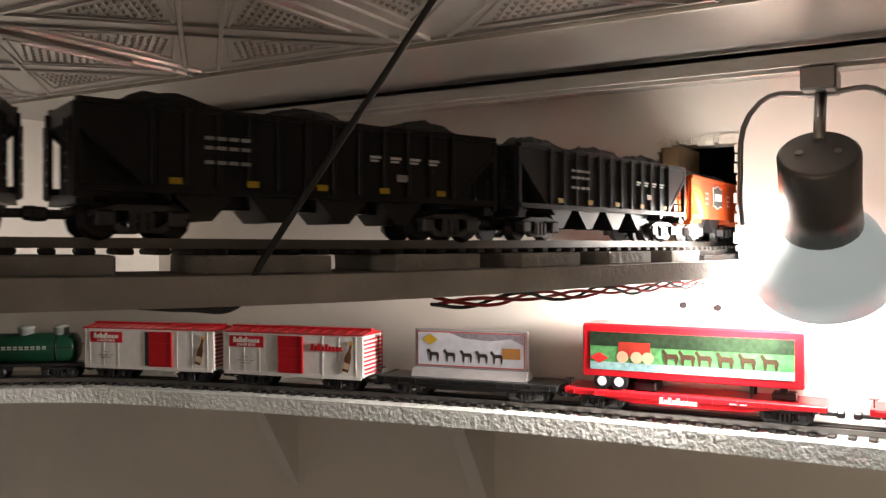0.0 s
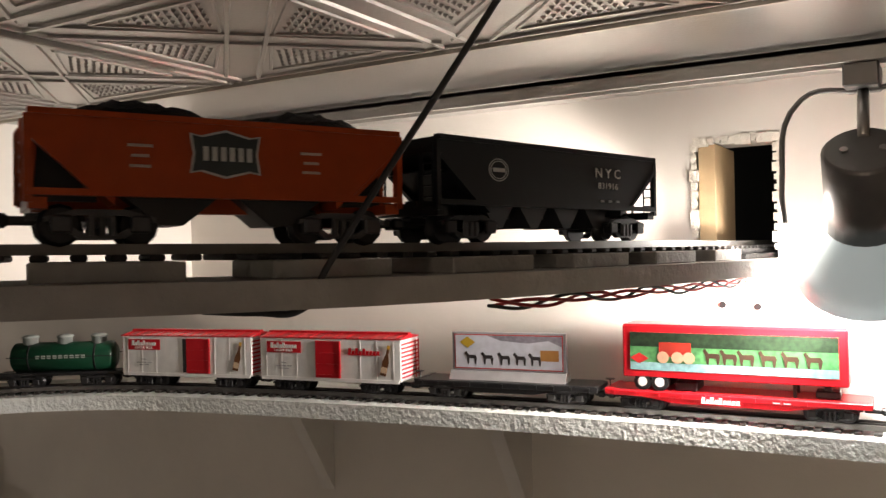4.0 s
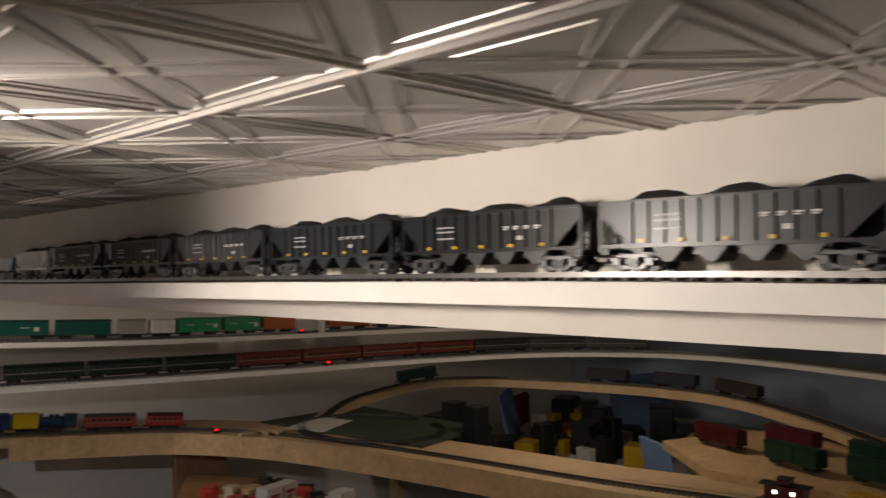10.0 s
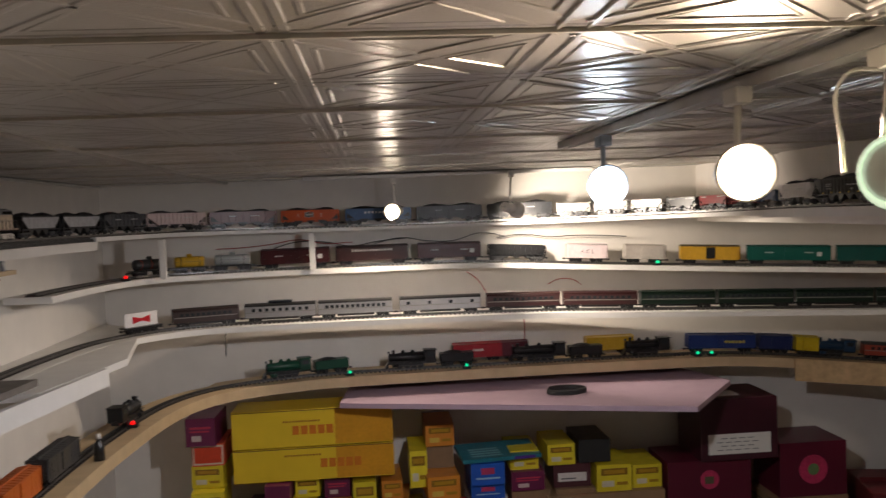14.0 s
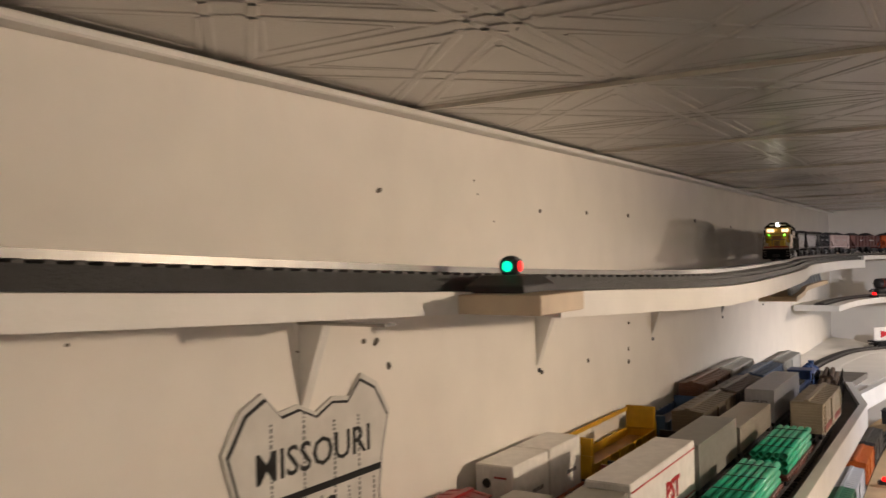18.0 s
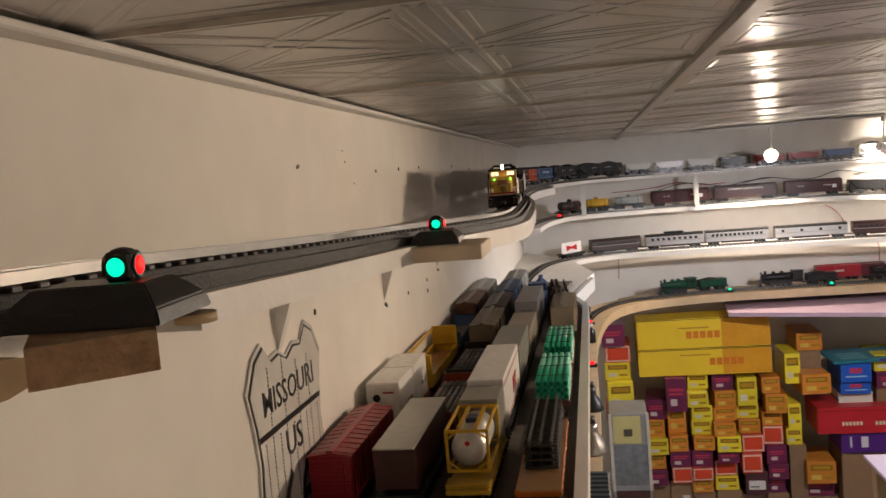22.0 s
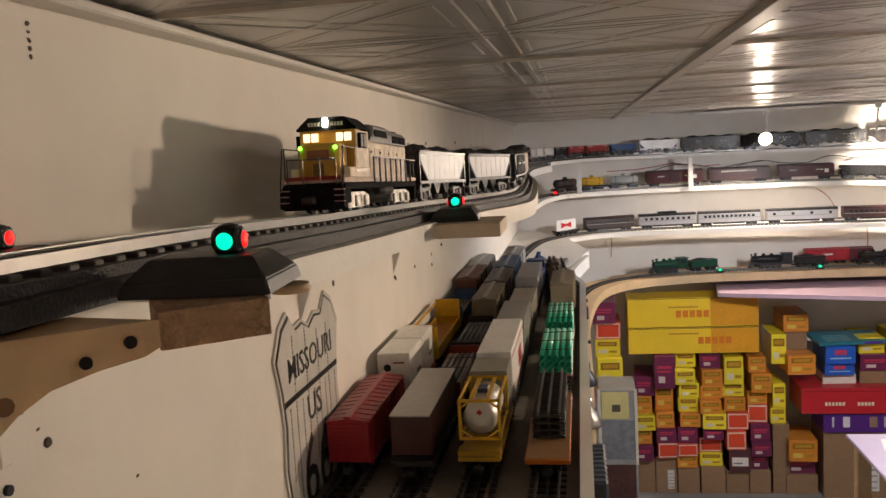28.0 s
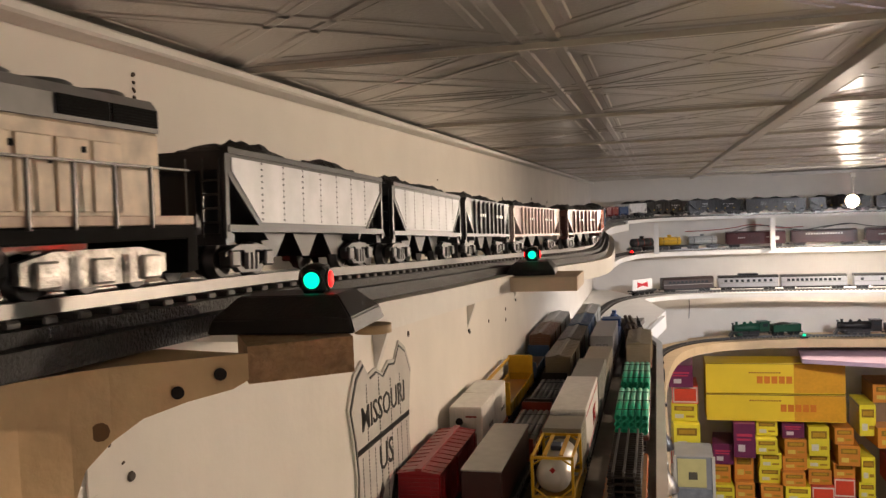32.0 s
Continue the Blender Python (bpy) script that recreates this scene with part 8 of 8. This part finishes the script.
for q in range(4):
    part_of("marking", mark_mesh(0.03, 0.004, (0.2, 0.2, 0.2), 5 - q % 2, 0.012), mb, "", pose(-0.01, -0.0009, 0.05 + q * 0.018))
part("paper_slip", box(-0.08, 0.03, 0.06, 0.16, 0.2905, 0.2915), mat("paper", (0.66, 0.63, 0.58), 0.6, vary=0.06), mb)
mb = thing("model_box", pose(3.33, 5.08, 0.601), "maroon box with a round green and pink picture", "box", "stacked boxes")
part("card", box(-0.165, 0.165, 0, 0.28, 0, 0.26, 0.002), mat("maroon_card", (0.09, 0.006, 0.02), 0.35, vary=0.15, scale=10), mb)
part("picture", tube(bmesh.new(), (0.0, -0.0008, 0.13), (0.0, 0.0, 0.13), 0.07, n=24), mat("printed_round_picture", (0.42, 0.03, 0.09), 0.35, vary=0.4, scale=60), mb, "round pink-red picture")
part("picture_train", tube(bmesh.new(), (0.0, -0.0014, 0.13), (0.0, 0.0, 0.13), 0.028, n=16), paint((0.12, 0.20, 0.08)), mb)
carton(3.13, 3.50, 0.0, 0.60, "c", 5.08, 0.3, "brown carton under a maroon box")
# foam board resting on the boxes under the tier
bm = prism(bmesh.new(), ((1.12, 4.99), (2.57, 4.55), (2.90, 5.0), (2.78, 5.40), (1.16, 5.42)), 2, 1.174, 1.196)
solid("foam_board", bm, mat("pink_lilac_foam", (0.42, 0.30, 0.36), 0.6, vary=0.10, scale=12, bump=0.15, bscale=90), "pink-lilac foam board sticking out under the shelf", "foam board")
coil = []
for k in range(40):
    a = k * 0.55
    coil.append((2.12 + 0.085 * math.cos(a), 4.92 + 0.055 * math.sin(a), 1.1995 + 0.0006 * k))
rope("cable_coil", coil, 0.004, BLKWIRE, None, "coil of black cable on the foam board", "cable")
# booklet cabinet beside the boxes
cabn = thing("small_cabinet", pose(0.545, 4.75, 0.0), "narrow grey cabinet with a yellow booklet on its front", "cabinet")
part("body", box(-0.10, 0.10, 0.0, 0.28, 0.0, 0.72, 0.003), mat("grey_cabinet", (0.22, 0.22, 0.22), 0.5, vary=0.2, scale=15), cabn)
part("frame", box(-0.105, -0.09, -0.006, 0.0, 0.30, 0.725), mat("pale_frame", (0.5, 0.46, 0.38), 0.5), cabn)
part("frame", box(0.09, 0.105, -0.006, 0.0, 0.30, 0.725), mat("pale_frame", (0.5, 0.46, 0.38), 0.5), cabn)
part("booklet", box(-0.085, 0.06, -0.004, -0.001, 0.56, 0.71), mat("yellow_paper", (0.50, 0.44, 0.18), 0.6, vary=0.12, scale=20), cabn, "pale yellow booklet")
part("booklet_mark", box(-0.03, 0.015, -0.0046, -0.004, 0.60, 0.64), paint((0.08, 0.07, 0.05)), cabn)
part("glass_front", box(-0.088, 0.088, -0.002, -0.0005, 0.33, 0.55), mat("grey_plastic_sheet", (0.16, 0.17, 0.18), 0.25, vary=0.4, scale=30), cabn)
part("dark_shelf", box(-0.088, 0.088, -0.002, -0.0005, 0.02, 0.30), mat("dark_red_parts", (0.05, 0.015, 0.012), 0.6, vary=0.8, scale=80), cabn)
# things on the strip below the wall table
strip = lambda y: (0.40, y, 1.2594)
def shade(y, r, label, mt_):
    l = thing("lamp_shade", pose(0.385, y, 1.2594), label, "lamp shade", "lamp shades on the strip")
    part("cup", lathe(bmesh.new(), (0, 0, 0.0), (0, 0, r * 1.9), ((0, r), (0.08, r), (0.35, r * 0.82), (0.65, r * 0.45), (0.8, r * 0.42), (1, r * 0.40)), 22), mt_, l)
    part("socket", tube(bmesh.new(), (0, 0, r * 1.9), (0, 0, r * 2.3), r * 0.3, n=12), BLACK, l)
shade(3.0, 0.040, "black metal lamp shade on the strip", BLACK)
shade(2.58, 0.044, "polished silver lamp shade on the strip", CHROME)
rib = thing("ribbed_bellows", pose(0.385, 2.15, 1.2594), "dark blue-grey ribbed plastic bellows", "bellows")
for k in range(9):
    part_of("fold", cached("fold", lambda: mesh_of("fold", box(-0.045, 0.045, -0.013, 0.013, 0.0, 0.06, 0.006), mat("blue_grey_plastic", (0.035, 0.05, 0.07), 0.45, vary=0.2))), rib, "", pose(0, -0.12 + k * 0.028, 0))
bo = thing("glue_bottle", pose(0.39, 4.05, 1.264), "small dark bottle with a white cap", "bottle")
part("body", lathe(bmesh.new(), (0, 0, 0), (0, 0, 0.07), ((0, 0.017), (0.75, 0.017), (0.9, 0.008), (1, 0.007)), 16), BLACK, bo)
part("cap", tube(bmesh.new(), (0, 0, 0.07), (0, 0, 0.085), 0.008, n=12), WHITEPL, bo)
for y, col, lab in ((3.28, (0.42, 0.42, 0.43), "silver-grey boxcar on the strip track"), (3.56, (0.45, 0.10, 0.02), "orange boxcar on the strip track"), (3.84, (0.05, 0.05, 0.05), "black boxcar on the strip track"), (3.0, (0.02, 0.12, 0.06), "green boxcar on the strip track"), (2.72, (0.35, 0.03, 0.03), "red boxcar on the strip track")):
    boxcar(TIER4.seat(TIER4.near(0.33, y), 0.08), col, lab, 0.25, group="cars on the strip")
steam(TIER4.seat(TIER4.near(0.4, 4.45), 0.06), (0.012, 0.012, 0.013), "black steam engine at the strip corner", 0.22, False)
# lilac table with papers
tb = thing("work_table", pose(1.9, 3.14, 0.0), "lilac-topped work table with white papers", "table")
part("tabletop", box(-0.5, 0.55, -0.65, 0.53, 0.835, 0.85, 0.003), mat("lilac_laminate", (0.40, 0.33, 0.42), 0.35, vary=0.08, scale=14), tb)
for x in (-0.45, 0.5):
    for y in (-0.6, 0.48):
        part("leg", box(x - 0.025, x + 0.025, y - 0.025, y + 0.025, 0.0, 0.835), WOOD, tb)
PAPER = mat("paper", (0.66, 0.63, 0.58), 0.6, vary=0.06)
for k, (x, y, rz, w, h) in enumerate(((1.60, 3.52, -12, 0.21, 0.13), (1.66, 3.36, 6, 0.22, 0.15), (1.72, 3.28, -20, 0.2, 0.14), (1.62, 3.27, 30, 0.16, 0.12))):
    p_ = solid("paper_sheet", box(-w / 2, w / 2, -h / 2, h / 2, 0, 0.0015 + 0.001 * k), PAPER, "white paper sheet on the lilac table", "paper", "papers on the table")
    p_.matrix_world = pose(x, y, 0.8505 + 0.0026 * k, 0, 0, rz)
nb = solid("note_pad", box(-0.1, 0.1, -0.06, 0.06, 0, 0.022, 0.003), mat("cream_paper", (0.60, 0.54, 0.40), 0.6, vary=0.08), "thick cream note pad on the papers", "note pad")
nb.matrix_world = pose(1.80, 3.36, 0.861, 0, 0, 14)
pl = thing("pliers", pose(1.70, 3.50, 0.857, 0, 0, 40), "dark metal pliers lying on papers", "pliers")
for sgn in (-1, 1):
    part("handle", tube(bmesh.new(), (0, 0, 0.006), (-0.09, sgn * 0.022, 0.006), 0.006, n=8), DARKMET, pl)
    part("jaw", tube(bmesh.new(), (0, 0, 0.006), (0.05, sgn * 0.004, 0.006), 0.007, 0.004, n=8), DARKMET, pl)
rope("cable_coil", [(1.87 + 0.06 * math.cos(k * 0.7), 3.55 + 0.05 * math.sin(k * 0.7), 0.855 + 0.0008 * k) for k in range(24)], 0.005, BLKWIRE, None, "black cable coiled on the table", "cable")

# ---- the layout room beyond the soffit ----
fa = thing("layout_fascia", Matrix.Identity(4), "knotty pine fascia boards along the layout edge", "fascia")
fs = [TIER4.near(3.3, 5.22) + k * (TIER4.length - TIER4.near(3.3, 5.22)) / 4 for k in range(5)]
for a, b in zip(fs, fs[1:]):
    part("board", ribbon(TIER4, a, b - 0.002, (-0.106, -0.093), -0.115, -0.008), mat("knotty_pine", (0.55, 0.38, 0.20), 0.55, vary=0.28, scale=38, bump=0.2, bscale=140), fa)
tagged(part("shelf_board", ribbon(TIER4, TIER4.near(3.3, 5.22), TIER4.length, (0.09, 0.30), -0.05, -0.0106), WOOD, None), "plywood deck of the layout beyond the soffit", "shelf")
INNER = Line([(4.75, 4.75, 1.19), (5.2, 4.95, 1.25), (5.7, 4.75, 1.32), (6.0, 4.0, 1.34), (6.1, 3.1, 1.34), (5.9, 2.4, 1.28), (5.6, 1.9, 1.21)])
tagged(part("shelf_board", ribbon(INNER, 0, INNER.length, (-0.06, 0.06), -0.055, -0.0106), WOOD, None), "raised pine shelf curving round the layout room", "shelf")
track(INNER, 0, INNER.length, "raised track curving round the layout room")
OVAL = Line([(4.78 + 0.32 * math.cos(a), 4.35 + 0.42 * math.sin(a), 1.195) for a in [k * math.pi / 8 for k in range(16)]])
track(OVAL, 0, OVAL.length, "loop of track by the layout edge")
solid("layout_board", prism(bmesh.new(), ((4.5, 4.95), (5.2, 4.95), (5.2, 3.95), (4.68, 3.85)), 2, 1.168, 1.184), mat("green_scenery_board", (0.045, 0.06, 0.035), 0.8, vary=0.4, scale=20), "dull green scenery board inside the track loop", "layout board")
ps = solid("paper_sheet", box(-0.17, 0.17, -0.11, 0.11, 0.0, 0.003), PAPER, "white paper sheet lying on the layout board", "paper")
ps.matrix_world = pose(4.66, 4.62, 1.186, 2, 0, 25)
for x, y, h in ((5.25, 4.2, 0.18), (5.05, 3.85, 0.22)):
    solid("black_block", box(x - 0.05, x + 0.05, y - 0.05, y + 0.05, 1.0, 1.0 + h + 0.1, 0.004), BLACK, "black equipment case beside the layout loop", "case")
# scattered pine offcuts by the red lamp
random.seed(9)
for k in range(7):
    o = solid("wood_offcut", box(-0.04, 0.04, -0.012, 0.012, 0, 0.014, 0.001), WOOD, "pale pine offcut lying on the layout", "offcut", "pine offcuts")
    o.matrix_world = pose(4.30 + random.uniform(-0.10, 0.10), 4.72 + random.uniform(-0.10, 0.12), 1.172 + 0.0145 * (k % 2), 0, 0, random.uniform(0, 180))
# dark cars, engines on the far tracks
for ln, f, col, lab in ((INNER, 0.22, (0.02, 0.05, 0.04), "dark green steam tender on the raised track"), (INNER, 0.52, (0.03, 0.03, 0.035), "dark hopper car on the raised track"), (INNER, 0.62, (0.03, 0.03, 0.05), "dark blue car on the raised track"), (INNER, 0.71, (0.04, 0.03, 0.03), "dark car on the raised track")):
    boxcar(ln.seat(ln.length * f, 0.09), col, lab, 0.25, group="cars in the layout room", detail=False, z1=0.07)
for k in range(4):
    boxcar(TIER2.seat(TIER2.near(6.5, 3.7) + k * 0.30 - 0.3, 0.09), ((0.03, 0.03, 0.035), (0.14, 0.03, 0.03))[k % 2], "dark boxcar on the far bend", 0.27, group="cars in the layout room", detail=False)
GR = (0.006, 0.035, 0.02)
for y, x, col, lab in ((2.75, 5.45, (0.06, 0.01, 0.01), "maroon boxcar on the far layout"), (2.35, 5.28, GR, "green steam engine tender on the layout"), (2.0, 5.2, GR, "green freight car on the layout"), (2.5, 5.62, (0.08, 0.012, 0.02), "dark red freight car on the layout"), (2.1, 5.5, GR, "dark green car on the layout"), (1.75, 5.15, (0.02, 0.05, 0.14), "blue freight car on the layout")):
    boxcar(pose(x, y, 1.215, 0, 0, 70), col, lab, 0.26, group="cars in the layout room", detail=False)
solid("layout_board", prism(bmesh.new(), ((5.0, 1.0), (6.2, 1.0), (6.2, 2.2), (5.9, 2.85), (5.42, 3.02), (5.05, 2.6)), 2, 1.165, 1.204), mat("knotty_pine", (0.55, 0.38, 0.20), 0.55, vary=0.28, scale=38, bump=0.2, bscale=140), "pine-edged layout table on the far side", "layout board")
for x, y in ((5.2, 1.3), (6.0, 1.3), (5.9, 2.4), (5.4, 2.8)):
    solid("support_post", box(x - 0.03, x + 0.03, y - 0.03, y + 0.03, 0.0, 1.165), WOOD, "pine leg of the layout table", "post", "layout posts")
cb_ = caboose(TIER4.seat(TIER4.near(4.85, 2.18), 0.05), (0.09, 0.02, 0.022), "dark maroon caboose with lit windows")
for x in (-0.03, 0.03):
    for sgn in (-1, 1):
        part("lit_window", box(x - 0.006, x + 0.006, sgn * 0.0312 - 0.0004, sgn * 0.0312 + 0.0004, 0.046, 0.059), glow("lit_window_pane", (1.0, 0.85, 0.6), 3.0), cb_)
c = boxcar(TIER4.seat(TIER4.near(4.86, 1.85), 0.08), (0.52, 0.30, 0.03), "yellow diesel switcher below the soffit", 0.24, detail=False)
boxcar(TIER4.seat(TIER4.near(4.88, 1.55), 0.08), GR, "dark green freight car below the soffit", 0.25, detail=False)
# workbench with small parts, carton on the floor
wb = thing("workbench", Matrix.Identity(4), "brown wooden workbench cluttered with parts", "workbench")
BEN = mat("worn_brown_bench", (0.30, 0.17, 0.08), 0.5, vary=0.25, scale=18)
part("worktop", prism(bmesh.new(), ((3.72, 3.2), (4.38, 3.2), (4.38, 4.62), (4.12, 5.05), (3.86, 4.66)), 2, 0.90, 0.95), BEN, wb)
part("back_panel", box(4.06, 4.36, 5.06, 5.09, 0.35, 1.12), BEN, wb)
for x, y in ((3.80, 3.3), (4.3, 3.3), (4.3, 4.5), (3.95, 4.5)):
    part("leg", box(x - 0.035, x + 0.035, y - 0.035, y + 0.035, 0.0, 0.90), BEN, wb)
random.seed(31)
for k in range(60):
    x, y = random.uniform(3.92, 4.34), random.uniform(3.6, 4.6)
    w, d, h = random.uniform(0.015, 0.05), random.uniform(0.012, 0.04), random.uniform(0.012, 0.055)
    col = random.choice(((0.55, 0.53, 0.5), (0.5, 0.45, 0.35), (0.38, 0.04, 0.03), (0.03, 0.03, 0.03), (0.03, 0.03, 0.03), (0.12, 0.03, 0.03), (0.45, 0.3, 0.15)))
    o = solid("spare_part", box(-w, w, -d, d, 0, h, min(w, d, h) * 0.15), paint(col), "small model part lying on the workbench", "spare part", "clutter on the workbench")
    o.matrix_world = pose(x, y, 0.9505, 0, 0, random.uniform(0, 180))
for x, y, h, col in ((4.1, 4.25, 0.08, (0.5, 0.48, 0.45)), (4.22, 4.3, 0.07, (0.5, 0.48, 0.45)), (4.28, 3.95, 0.08, (0.5, 0.48, 0.45))):
    o = thing("white_carton", pose(x, y, 0.9505, 0, 0, 15), "small white carton with print on the workbench", "carton")
    part("card", box(-0.05, 0.05, -0.035, 0.035, 0, h, 0.001), paint(col), o)
    part("print_bar", box(-0.03, 0.03, -0.0358, -0.035, h * 0.4, h * 0.6), paint((0.25, 0.05, 0.05)), o)
rope("slack_wire", [(4.0, 4.55, 0.956), (4.05, 4.35, 0.97), (3.98, 4.2, 0.956), (4.1, 4.0, 0.965), (4.02, 3.85, 0.956)], 0.003, REDWIRE, None, "red wire tangle on the workbench", "wire")
dc = thing("red_carton", pose(3.93, 5.1, 0.0, 0, 0, -12), "large dark red carton on the floor", "carton")
part("card", box(-0.32, 0.32, -0.16, 0.22, 0.0, 0.62, 0.004), mat("dark_red_carton", (0.12, 0.012, 0.014), 0.5, vary=0.2, scale=10), dc)
part("flap", box(-0.32, 0.32, 0.02, 0.026, 0.62, 0.64), mat("dark_red_carton", (0.12, 0.012, 0.014), 0.5, vary=0.2, scale=10), dc)
# brackets below tier four, on the wall
for x in (3.42, 3.62):
    b = thing("shelf_bracket", pose(x, YB, 1.225), "thin pale bracket below the lowest tier", "bracket", "wall brackets")
    part("brace", prism(bmesh.new(), ((0.0, 0.0), (-0.16, 0.0), (0.0, -0.14)), 0, -0.008, 0.008), TRIM, b)
# far clutter: benches with bins, chairs
fb = thing("far_bench", Matrix.Identity(4), "low workbench with bins and tools", "workbench")
part("worktop", box(5.6, 7.9, 3.4, 5.3, 0.78, 0.82), mat("pale_worktop", (0.40, 0.38, 0.36), 0.5, vary=0.2, scale=12), fb)
for x in (5.7, 7.8):
    for y in (3.5, 5.2):
        part("leg", box(x - 0.03, x + 0.03, y - 0.03, y + 0.03, 0, 0.78), WOOD, fb)
random.seed(77)
for k in range(80):
    x, y = random.uniform(5.75, 7.6), random.uniform(3.5, 5.1)
    w, h = random.uniform(0.03, 0.10), random.uniform(0.03, 0.14)
    col = random.choice(((0.5, 0.33, 0.02), (0.03, 0.03, 0.03), (0.03, 0.03, 0.03), (0.10, 0.18, 0.38), (0.4, 0.4, 0.42), (0.55, 0.54, 0.5), (0.25, 0.03, 0.03)))
    o = solid("bench_tool", box(-w, w, -w * 0.5, w * 0.5, 0, h, 0.006), paint(col), "assorted tool or bin on the far bench", "tool", "clutter on the far bench")
    o.matrix_world = pose(x, y, 0.8205, 0, 0, random.uniform(0, 180))
for x, y in ((6.0, 4.3), (6.35, 3.75), (5.85, 4.8)):
    yb = thing("storage_bin", pose(x, y, 0.8205, 0, 0, 20), "yellow plastic storage bin", "bin", "yellow bins")
    part("shell", prism(bmesh.new(), ((-0.08, 0.0), (0.08, 0.0), (0.10, 0.07), (0.07, 0.12), (-0.09, 0.12)), 1, -0.06, 0.06), paint((0.55, 0.36, 0.02)), yb)
    part("lip", box(0.07, 0.105, -0.055, 0.055, 0.065, 0.075), paint((0.55, 0.36, 0.02)), yb)


def chair(x, y, rz, color, label):
    c = thing("chair", pose(x, y, 0, 0, 0, rz), label, "chair")
    M_ = mat("chair_cloth", color, 0.7, vary=0.2, scale=40, bump=0.3, bscale=200)
    part("seat", box(-0.22, 0.22, -0.22, 0.22, 0.45, 0.52, 0.03), M_, c)
    part("backrest", box(-0.21, 0.21, 0.17, 0.23, 0.60, 1.05, 0.03), M_, c)
    part("back_post", box(-0.03, 0.03, 0.22, 0.25, 0.45, 0.75), DARKMET, c)
    for a in (-0.19, 0.19):
        for b in (-0.19, 0.19):
            part("leg", tube(bmesh.new(), (a, b, 0), (a * 0.9, b * 0.9, 0.45), 0.012, n=8), DARKMET, c)


chair(6.9, 4.9, 20, (0.28, 0.02, 0.02), "red upholstered chair in the layout room")
chair(6.3, 3.15, -60, (0.20, 0.18, 0.06), "olive yellow chair beside the layout")
# screws and torn paper beside the hole
for x, z in ((1.958, 1.916), (1.914, 1.914)):
    solid("screw", tube(bmesh.new(), (x, YA - 0.002, z), (x, YA + 0.002, z), 0.0045, n=12), DARKMET, "dark screw head below the hole", "screw", "screws")

# pale blue boards and dark gear in the far room
for x, y, rz, w, h in ((6.4, 4.75, 30, 0.42, 0.34), (7.3, 4.3, -20, 0.5, 0.4), (5.9, 3.3, 60, 0.30, 0.28)):
    o = solid("blue_board", box(-w / 2, w / 2, -0.01, 0.01, 0, h, 0.003), mat("pale_blue_board", (0.20, 0.32, 0.55), 0.6, vary=0.12, scale=12), "pale blue board leaning on the far bench", "board", "blue boards")
    o.matrix_world = pose(x, y, 0.8205, -12, 0, rz)
random.seed(55)
for k in range(16):
    x, y = random.uniform(5.7, 7.4), random.uniform(3.5, 5.0)
    o = thing("equipment_case", pose(x, y, 0.8205, 0, 0, random.uniform(0, 90)), "dark equipment case on the far bench", "case", "dark cases")
    w, h = random.uniform(0.05, 0.13), random.uniform(0.08, 0.26)
    part("shell", box(-w, w, -w * 0.7, w * 0.7, 0, h, 0.008), BLACK, o)
    part("front_panel", box(-w * 0.8, w * 0.8, -w * 0.7 - 0.003, -w * 0.7, h * 0.2, h * 0.8, 0.001), CASTDARK, o)


motions()
